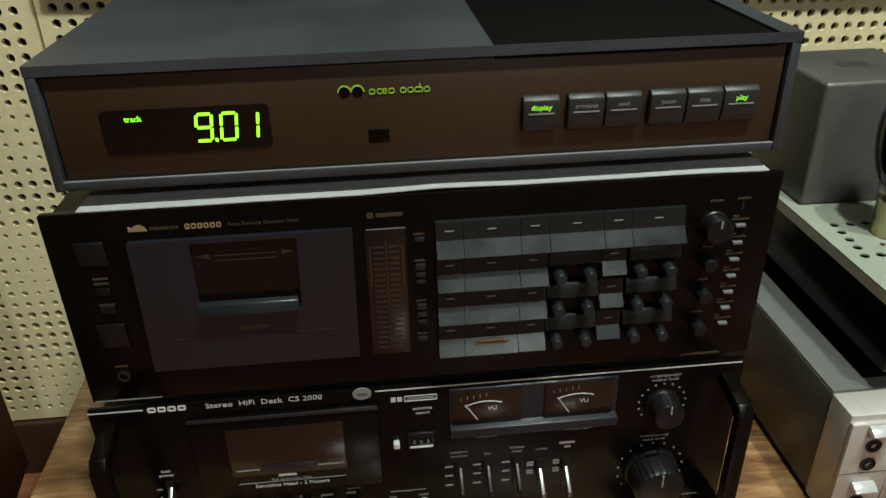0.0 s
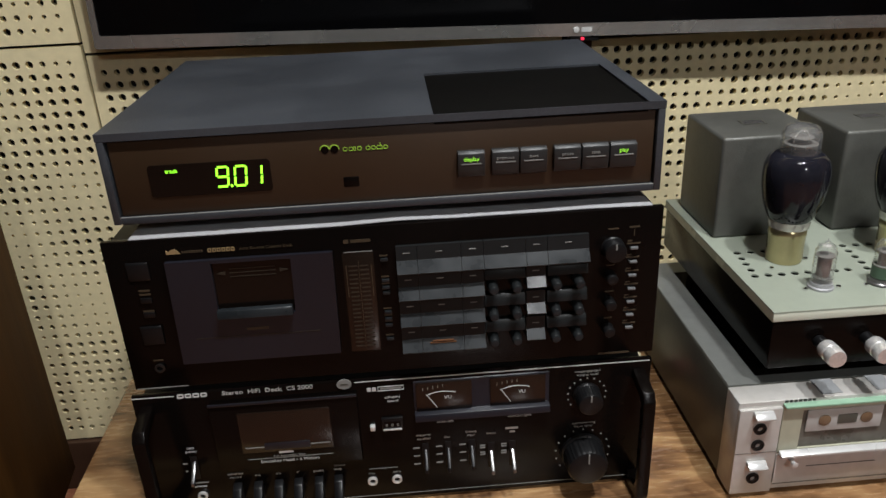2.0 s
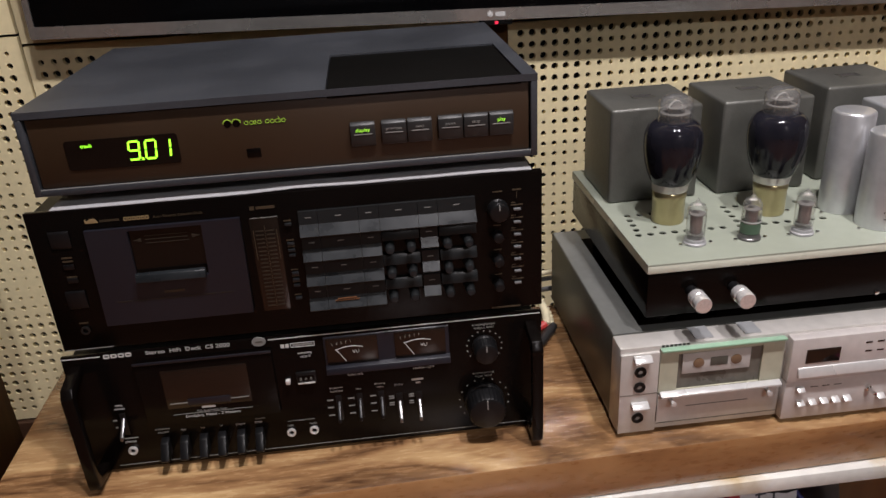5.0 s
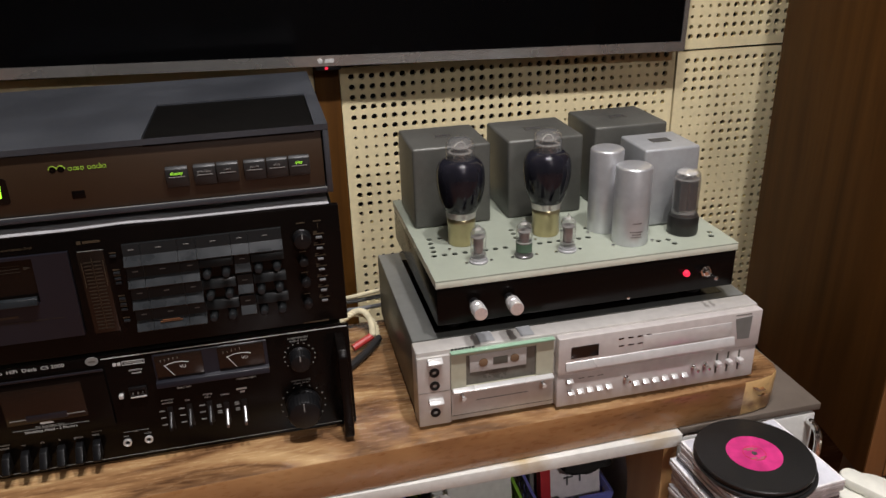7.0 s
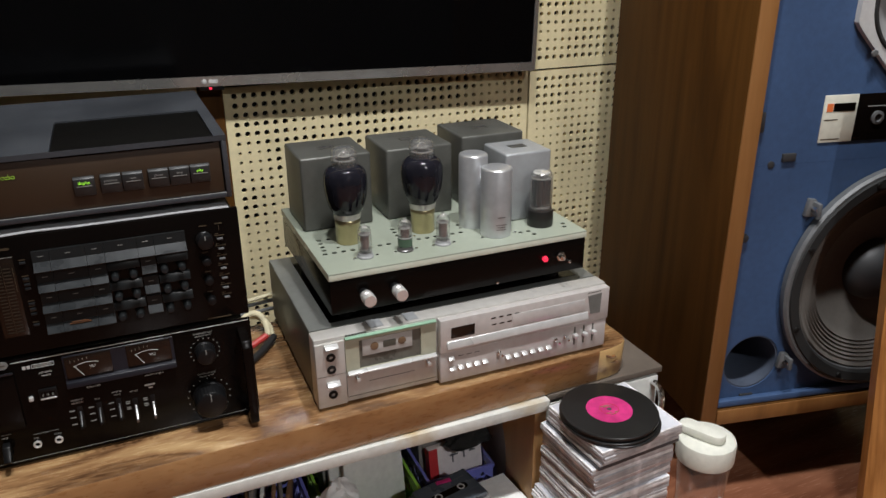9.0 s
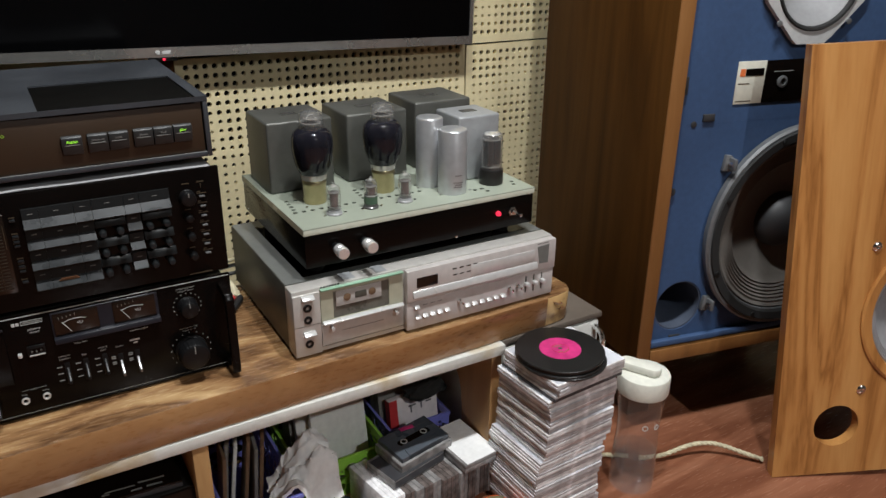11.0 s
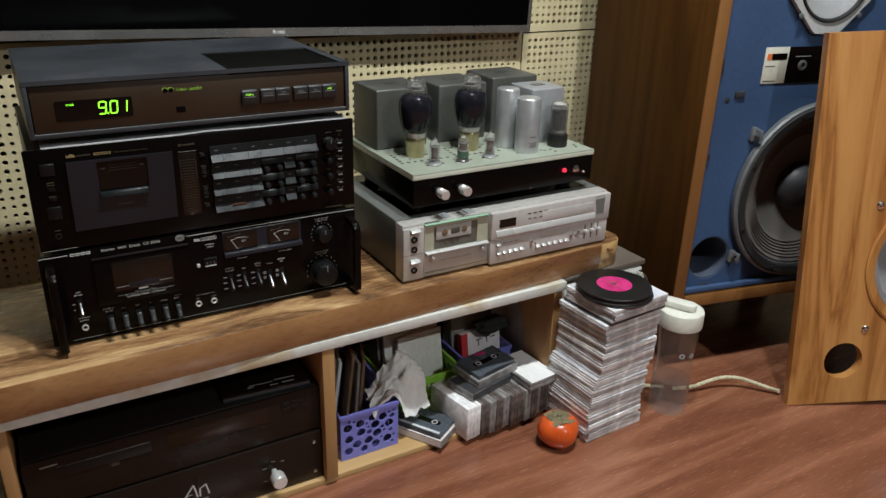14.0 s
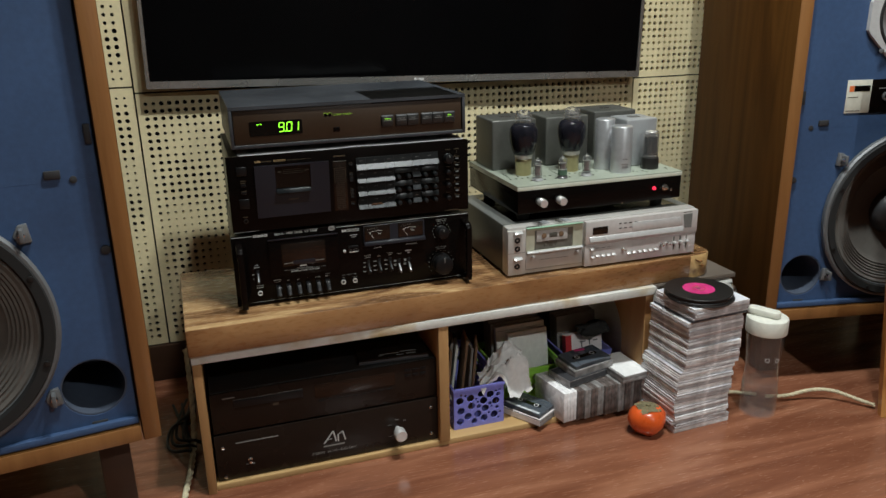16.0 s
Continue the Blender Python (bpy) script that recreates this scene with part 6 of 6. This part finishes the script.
card_box("card_box", 0.694, 0.690, SH + 0.0025, 0.125, 0.012, 0.150, 2, -9, M["boxwhite"], "pale grey card box behind another in a green basket", "box")
for k in range(4):
    ob = card_box("card_sleeve", 0.690, 0.710 + k * 0.013, SH + 0.0025, 0.130, 0.009, 0.152 + 0.004 * (k % 2), 1 + k, -8, M["greycard"], "grey disc sleeve standing in a green basket", "sleeve")
    ob["group"] = "sleeves in the green basket"
rb = card_box("card_box", 0.851, 0.676, SH + 0.0025, 0.102, 0.014, 0.112, 5, -8, M["cardpink"], "red and white card box with dark scribbles", "box", M["boxred"])
for a, b, c, d in ((-0.012, 0.004, 0.088, 0.091), (-0.008, -0.005, 0.076, 0.092), (0.010, 0.024, 0.090, 0.093), (0.014, 0.017, 0.078, 0.092), (0.026, 0.038, 0.086, 0.089)):
    part("scribble_bar", bx(a, b, -0.0005, 0.0, c, d), M["plate"], rb)
for k in range(3):
    ob = card_box("card_sleeve", 0.845, 0.704 + k * 0.014, SH + 0.0025, 0.108, 0.010, 0.150, 5, -7, M["greycard"], "grey disc sleeve behind a red and white box", "sleeve")
    ob["group"] = "sleeves in the second blue basket"


def lump(cx, cy, cz, sx, sy, sz, seed, freq=18, amp=0.35):
    bm = bmesh.new()
    bmesh.ops.create_icosphere(bm, subdivisions=4, radius=1.0)
    for v in bm.verts:
        n = noise.noise(v.co * 1.6 + Vector((seed, 0, 0))) + 0.5 * noise.noise(v.co * 3.4 + Vector((0, seed, 0)))
        v.co = Vector((v.co.x * sx, v.co.y * sy, v.co.z * sz)) * (1 + amp * n) + Vector((cx, cy, cz))
    return bm


solo("cloth_pouch", lump(0.866, 0.680, 0.139, 0.044, 0.020, 0.016, 3.0), M["felt"], "crumpled black cloth pouch on a card box", "pouch")

# crumpled tissue hanging over the basket edges
bm = bmesh.new()
bmesh.ops.create_grid(bm, x_segments=36, y_segments=36, size=0.5)
for v in bm.verts:
    u, w = v.co.x + 0.5, v.co.y + 0.5
    x = 0.556 + 0.100 * u
    y = 0.560 + 0.075 * w
    ridge = 0.062 * math.exp(-((u - 0.74) / 0.36) ** 2) * (0.45 + 0.55 * w)
    fold = 0.018 * noise.noise((u * 3.5, w * 4.5, 1.7)) - 0.016 * abs(noise.noise((u * 6, w * 7, 4.2))) - 0.007 * abs(noise.noise((u * 15, w * 13, 2.2)))
    drop = -0.060 * max(0, 0.35 - w) / 0.35 * max(0, min(1, (u - 0.35) / 0.25)) - 0.030 * max(0, 0.3 - u)
    v.co = (x + 0.010 * noise.noise((u * 4, w * 4, 9)) - 0.02 * (1 - w) * (1 - u), y + 0.014 * noise.noise((u * 3, w * 5, 6)), 0.112 + ridge + fold + drop)
bmesh.ops.solidify(bm, geom=bm.faces[:], thickness=0.0004)
solo("paper_tissue", bm, M["tissue"], "crumpled white tissue hanging over a basket rim", "tissue", smooth=50)

# cassettes
def cassette_case(m, look_, group="", label="clear cassette case with a printed card", shell=None):
    """A cassette case lying flat: clear shell, lid seam and inlay card; x is its long side."""
    c = thing("cassette_case", label, "cassette case", turn=m, group=group)
    part("shell", bx(-0.0545, 0.0545, -0.035, 0.035, 0, 0.0085, 0.0010), shell or M["caseclear"], c)
    part("lid", bx(-0.0545, 0.0545, -0.035, 0.035, 0.0088, 0.0165, 0.0012), shell or M["caseclear"], c)
    part("inlay_card", bx(-0.0535, 0.0535, -0.0353, 0.030, 0.0165, 0.0168), look_, c)
    part("spine_card", bx(-0.0535, 0.0535, -0.0354, -0.0350, 0.002, 0.0145), look_, c)
    return c


def cassette(m, shell, lab, label):
    """A compact cassette lying flat, with its label, window and two hubs."""
    c = thing("cassette", label, "cassette", turn=m)
    part("shell", prism(rounded(-0.050, 0.050, -0.032, 0.032, 0.002), 0, 0.0086, "z", 0.0005), shell, c)
    part("thick_edge", prism([(-0.036, -0.032), (0.036, -0.032), (0.033, -0.017), (-0.033, -0.017)], -0.0006, 0.0098, "z"), shell, c)
    part("label", prism(rounded(-0.045, 0.045, -0.014, 0.028, 0.003), 0.0086, 0.0089, "z"), lab, c)
    part("window", prism(rounded(-0.033, 0.033, -0.006, 0.006, 0.005), 0.0089, 0.0092, "z"), M["smoked"], c)
    for s in (-1, 1):
        part("hub", lathe([(0.0062, 0), (0.0062, 0.0006), (0.0040, 0.0006), (0.0040, -0.001), (0, -0.001)], (s * 0.0212, 0, 0.0092), "z", 20), M["white"], c, "white hub")
    part("label_line", bx(-0.040, 0.040, 0.018, 0.0186, 0.0089, 0.0091), M["greyside"], c)
    return c


cassette_case(pose(0.652, 0.572, SH, 0, 0, -58), M["cardpink"], "", "clear cassette case lying flat on the shelf")
flat = cassette(pose(0.652, 0.572, SH + 0.0172, 0, 0, -58), M["tapeshell"], M["tapeshell"], "dark grey cassette on top of a clear case")
part("label_strip", bx(-0.046, 0.046, -0.030, -0.024, 0.0099, 0.0101), M["tapelabel"], flat)
looks = [M["tissue"], M["tissue"], M["casebrown"], M["casebrown"], M["sleevebrown"], M["tissue"], M["casebrown"], M["jeweldark"], M["casebrown"], M["jeweldark"], M["inlaywhite"], M["cardpink"], M["inlaywhite"]]
for k, lk in enumerate(looks):
    x = 0.704 + k * 0.0166
    a = 10 - 4 * (k > 9)
    m = pose(x, 0.560 + 0.010 * (k > 9) + rng.uniform(-0.002, 0.002), SH + 0.0352, 90, 0, 90 + a) @ Matrix.Translation((0, 0, -0.008))
    cassette_case(m, lk, "standing cassette cases", "white-edged cassette case standing in a row on the shelf" if k < 2 else "clear cassette case standing in a row on the shelf", (M["jewelwhite"], M["jewelwhite"], M["casebrown"], M["caseclear"], M["casebrown"], M["caseclear"], M["casebrown"], M["casebrown"], M["caseclear"], M["casebrown"], M["caseclear"], M["casebrown"], M["caseclear"])[k])
cassette_case(pose(0.770, 0.568, 0.0850, 0, 0, 14), M["jeweldark"], "", "dark cassette case lying on a row of cases")
cassette_case(pose(0.790, 0.578, 0.1020, 3, 0, 12), M["caseclear"], "", "clear cassette case lying on another case")
cassette(pose(0.790, 0.578, 0.1190, 3, 0, 12), M["tapeshell"], M["tapeshell"], "grey cassette with white hubs on a clear case")
solo("pink_tag", bx(0.776, 0.801, 0.596, 0.604, 0.1305, 0.1320, 0.0004), M["pink"], "small pink paper tag on a cassette", "tag")
cassette_case(pose(0.872, 0.556, 0.0850, 0, 0, 96), M["tissue"], "", "cassette case with a white card on a row of cases")

# ---- stack of disc cases, record coasters, bottle, fruit ----
def jewel_case(m, k, edge):
    c = thing("disc_case", "clear disc case in a tall leaning stack on the floor", "disc case", turn=m, group="stacked disc cases")
    W, D = 0.071, 0.0625
    part("tray", bx(-W, W, -D, D, 0, 0.0052, 0.0006), edge, c)
    part("lid", bx(-W + 0.0008, W, -D, D, 0.0056, 0.0100, 0.0007), M["jewelgrey"] if edge is M["jeweldark"] or k % 3 else M["jewelwhite"], c)
    part("inlay_card", bx(-W + 0.004, W - 0.003, -D + 0.002, D - 0.002, 0.0100, 0.01015), M["inlaywhite"], c)
    return c


rng = random.Random(4)
N = 28
for k in range(N):
    z = 0.0002 + k * 0.01035
    f = k / (N - 1)
    # the lower half leans a little back, the upper half sits a step further over
    shift = 0.008 if k < 2 else 0.0 if k < 9 else 0.002 if k < 14 else 0.013 + 0.0003 * (k - 14) if k < 25 else 0.019
    x, y, a = 0.978 + shift, 0.470 - 0.006 * f - (0.006 if k > 24 else 0), 2 + 3 * f
    if k in (24, 25):
        x -= 0.005
    edge = M["jeweldark"] if k == 25 else rng.choice((M["jewelgrey"], M["jewelwhite"], M["jewelwhite"], M["jewelpink"], M["jewelgrey"]))
    jewel_case(pose(x + rng.uniform(-0.0025, 0.0025), y + rng.uniform(-0.0025, 0.0025), z, 0, 0, a + rng.uniform(-1.6, 1.6)), k, edge)
TOP = 0.0002 + N * 0.01035
for k in range(4):
    z = TOP + k * 0.0042
    x, y = 0.983 + rng.uniform(-0.003, 0.003), 0.450 + rng.uniform(-0.003, 0.003)
    co = thing("record_coaster", "small black record disc with a pink label on a case stack" if k == 3 else "small black record disc in a pile", "record", (x, y, z), "small record discs")
    r = 0.069
    prof = [(0, 0), (r - 0.001, 0), (r, 0.0012), (r, 0.0028), (r - 0.001, 0.0040), (r - 0.004, 0.0040)]
    for q in range(12):
        rr = r - 0.006 - q * 0.0026
        prof += [(rr, 0.0036), (rr - 0.0013, 0.0040)]
    part("disc", lathe(prof + [(0.033, 0.0040), (0, 0.0040)], (x, y, z), "z", 64), M["vinyl"], co)
    if k == 3:
        lab = part("label", lathe([(0.0035, 0.0), (0.0325, 0.0), (0.0325, 0.0003), (0.0035, 0.0003)], (x, y, z + 0.0041), "z", 48), M["pink"], co, "bright pink label")
        for x0, x1, y0 in ((-0.009, 0.004, 0.0085), (-0.006, 0.008, 0.0060), (-0.010, -0.002, -0.0090), (0.002, 0.010, -0.0100), (-0.005, 0.006, -0.0130)):
            part("print_bar", bx(x + x0, x + x1, y + y0, y + y0 + 0.0012, z + 0.0043, z + 0.0046), M["gold"], lab)
        part("print_ring", lathe([(0.0135, 0.0), (0.0135, 0.0003), (0.0128, 0.0003), (0.0128, 0.0)], (x, y, z + 0.0043), "z", 40), M["boxred"], lab)
        part("spindle_hole", rod(0.0034, 0.0004, (x, y, z + 0.0042), "z", 20), M["plate"], lab)

BX, BY = 1.142, 0.421
bo = thing("water_bottle", "clear part-filled water bottle with white cap on the floor", "bottle", (BX, BY, 0))
outer = [(0.0339, 0.0005), (0.0377, 0.0041), (0.0386, 0.0124), (0.0383, 0.0515), (0.0372, 0.0876), (0.0352, 0.1133), (0.0350, 0.1339), (0.0370, 0.1648), (0.0391, 0.1905), (0.0391, 0.2060)]
part("body", lathe([(0, 0.0005)] + outer, (BX, BY, 0), "z", 56), M["bottle"], bo, "clear plastic body").visible_shadow = False
part("water", lathe([(0, 0.0052), (0.0318, 0.0052), (0.0359, 0.0067), (0.0369, 0.0134), (0.0366, 0.0515), (0.0361, 0.0803), (0, 0.078)], (BX, BY, 0), "z", 56), M["water"], bo, "water in the lower third").visible_shadow = False
cap = part("cap", lathe([(0, 0.2062), (0.0423, 0.2062), (0.0430, 0.2091), (0.0430, 0.2369), (0.0418, 0.2405), (0.0372, 0.2426), (0, 0.2436)], (BX, BY, 0), "z", 56), M["capwhite"], bo, "white screw cap")
lid = prism(rounded(-0.0135, 0.0135, -0.034, 0.036, 0.0132, 8), 0.2437, 0.2590, "z", 0.004)
lid.transform(pose(BX - 0.006, BY + 0.004, 0, 0, 0, 28))
part("spout_lid", lid, M["capwhite"], cap, "raised oval lid")
for a, z in ((-118, 0.150), (-84, 0.148)):
    px, py = BX + 0.0372 * math.cos(radians(a)), BY + 0.0372 * math.sin(radians(a))
    mk_ = lathe([(0.0052, 0), (0.0052, 0.0008), (0.0038, 0.0008), (0.0038, 0)], (0, 0, 0), "y", 20)
    mk_.transform(pose(px, py, z, 0, 0, a + 90))
    part("print_ring", mk_, M["white"], bo)

bo.scale = (1, 1, 0.955)

PX, PYF = 0.865, 0.433
pe = thing("persimmon", "ripe orange persimmon with a dry calyx on the floor", "fruit", (PX, PYF, 0))
bm = lathe([(0, 0.003), (0.012, 0.0005), (0.026, 0.006), (0.037, 0.020), (0.0400, 0.034), (0.0375, 0.047), (0.029, 0.057), (0.018, 0.0605), (0.008, 0.0590), (0, 0.0580)], (PX, PYF, 0), "z", 48)
for v in bm.verts:
    d = Vector((v.co.x - PX, v.co.y - PYF))
    a = math.atan2(d.y, d.x)
    s = 1 + 0.035 * math.cos(4 * a + 0.6)
    v.co.x, v.co.y = PX + d.x * s, PYF + d.y * s
part("flesh", bm, M["persimmon"], pe)
for k in range(4):
    leaf = bmesh.new()
    bmesh.ops.create_grid(leaf, x_segments=10, y_segments=10, size=0.5)
    for v in leaf.verts:
        u, w = v.co.x, v.co.y + 0.5
        half = 0.017 * math.sin(math.pi * min(1, 0.12 + 0.88 * w) ** 0.8)
        x, y = u * 2 * half, 0.004 + 0.026 * w
        v.co = (x, y, 0.0630 - 0.0075 * (w ** 2) + 0.0035 * noise.noise((x * 120, y * 120, k)) + (0.002 if w > 0.9 else 0))
    bmesh.ops.solidify(leaf, geom=leaf.faces[:], thickness=0.0008)
    leaf.transform(pose(PX, PYF, 0, 0, 0, 40 + 90 * k))
    part("sepal", leaf, M["calyx"], pe, "dry grey-green sepal")
part("stalk", rod(0.0042, 0.007, (PX, PYF, 0.0600), "z", 10), M["calyx"], pe)


# ---- cables ----
def braid(points, r, turns, strands=2):
    """Cords twisted round one another along a line of points."""
    line = []
    pts = [Vector(p) for p in points]
    for a, b in zip(pts, pts[1:]):
        line += [a.lerp(b, k / 8) for k in range(8)]
    line.append(pts[-1])
    for _ in range(12):
        line = [line[0]] + [(p + q + s) / 3 for p, q, s in zip(line, line[1:], line[2:])] + [line[-1]]
    out = []
    for s in range(strands):
        cord = []
        for k, p in enumerate(line):
            t = (line[min(k + 1, len(line) - 1)] - line[max(k - 1, 0)]).normalized()
            side = t.cross(Vector((0, 0, 1)))
            side = side.normalized() if side.length > 1e-4 else Vector((1, 0, 0))
            a = 2 * math.pi * (turns * k / len(line) + s / strands)
            cord.append(p + r * (math.cos(a) * side + math.sin(a) * t.cross(side)))
        out.append(cord)
    return out


def cable(name, points, r, turns, mat, label, strands=2):
    c = thing(name, label, "cable", tuple(points[0]))
    for cord in braid(points, r * 0.85, turns, strands):
        part("strand", tube(cord, r, 8), mat, c)
    return c


cable("speaker_cable", [(1.195, 0.455, 0.010), (1.235, 0.435, 0.012), (1.290, 0.425, 0.026), (1.335, 0.405, 0.026), (1.365, 0.370, 0.016), (1.392, 0.340, 0.009)], 0.0031, 13, M["cable"], "cream braided speaker cable lying on the floor")
cable("speaker_cable", [(1.180, 0.470, 0.010), (1.140, 0.500, 0.010), (1.10, 0.505, 0.010), (1.00, 0.53, 0.010), (0.95, 0.545, 0.010)], 0.0031, 13, M["cable"], "cream braided cable passing behind a bottle")
cable("signal_cable", [(0.505, 0.800, 0.362), (0.530, 0.805, 0.370), (0.551, 0.816, 0.378), (0.564, 0.808, 0.377), (0.569, 0.785, 0.372), (0.568, 0.768, 0.368), (0.566, 0.757, 0.364)], 0.0030, 9, M["cable"], "cream twisted signal cable on the table", 3)
cable("signal_cable", [(0.500, 0.820, 0.358), (0.535, 0.826, 0.365), (0.560, 0.822, 0.368), (0.575, 0.800, 0.364), (0.576, 0.775, 0.360), (0.572, 0.757, 0.358)], 0.0024, 8, M["cable"], "cream twisted signal cable beside a silver deck")
pl = thing("signal_plug", "red and black signal plugs lying behind the deck", "plug", (0.545, 0.72, 0.352))
for ends, mt, r in ((((0.566, 0.760, 0.3630), (0.536, 0.745, 0.3560)), M["redplastic"], 0.0052), (((0.573, 0.757, 0.3580), (0.551, 0.728, 0.3545), (0.524, 0.698, 0.3545)), M["cableblack"], 0.0058)):
    pts = [Vector(p) for p in ends]
    part("plug_body", tube([pts[0]] + [pts[0].lerp(pts[1], q) for q in (0.4, 0.8)] + pts[1:], r, 12), mt, pl)
    part("plug_ring", tube([pts[0].lerp(pts[1], q) for q in (-0.12, -0.06, 0.0, 0.04)], r * 0.8, 12), M["cableblack"], pl)
for k, (y, z) in enumerate(((0.872, 0.372), (0.880, 0.362), (0.866, 0.3555))):
    c = thing("power_cable", "grey power cord lying behind the decks", "cord", (0.44, y, z), "cords behind the decks")
    part("cord", tube([(0.44, y + 0.004, z - 0.002 * k), (0.50, y, z), (0.55, y - 0.006, z - 0.003), (0.60, y + 0.010 - 0.006 * k, z + 0.004 * (k == 0)), (0.66, y + 0.008, z)], 0.0034, 8), M["castmetal"] if k else M["cable"], c)
rng = random.Random(2)
for n in range(3):
    pts = [(-0.055 + rng.uniform(-0.015, 0.01), 0.93 - 0.02 * n, 0.02)]
    for k in range(7):
        a = k * 1.1 + n
        pts.append((-0.085 + 0.03 * math.cos(a) + 0.008 * n, 0.78 - 0.02 * k + 0.035 * math.sin(a), 0.006 + 0.012 * ((k + n) % 3)))
    pts.append((-0.10 + 0.02 * n, 0.90, 0.006))
    c = thing("power_cable", "black power cord coiled on the floor beside a cabinet", "cord", pts[0], "coiled power cords")
    part("cord", tube(pts, 0.0032, 8), M["cableblack"], c)
cable("speaker_cable", [(-0.055, 0.86, 0.16), (-0.052, 0.80, 0.08), (-0.055, 0.72, 0.014), (-0.062, 0.62, 0.009), (-0.075, 0.54, 0.009), (-0.085, 0.45, 0.009), (-0.10, 0.36, 0.009)], 0.0042, 14, M["cable"], "cream braided cable running along the cabinet side")
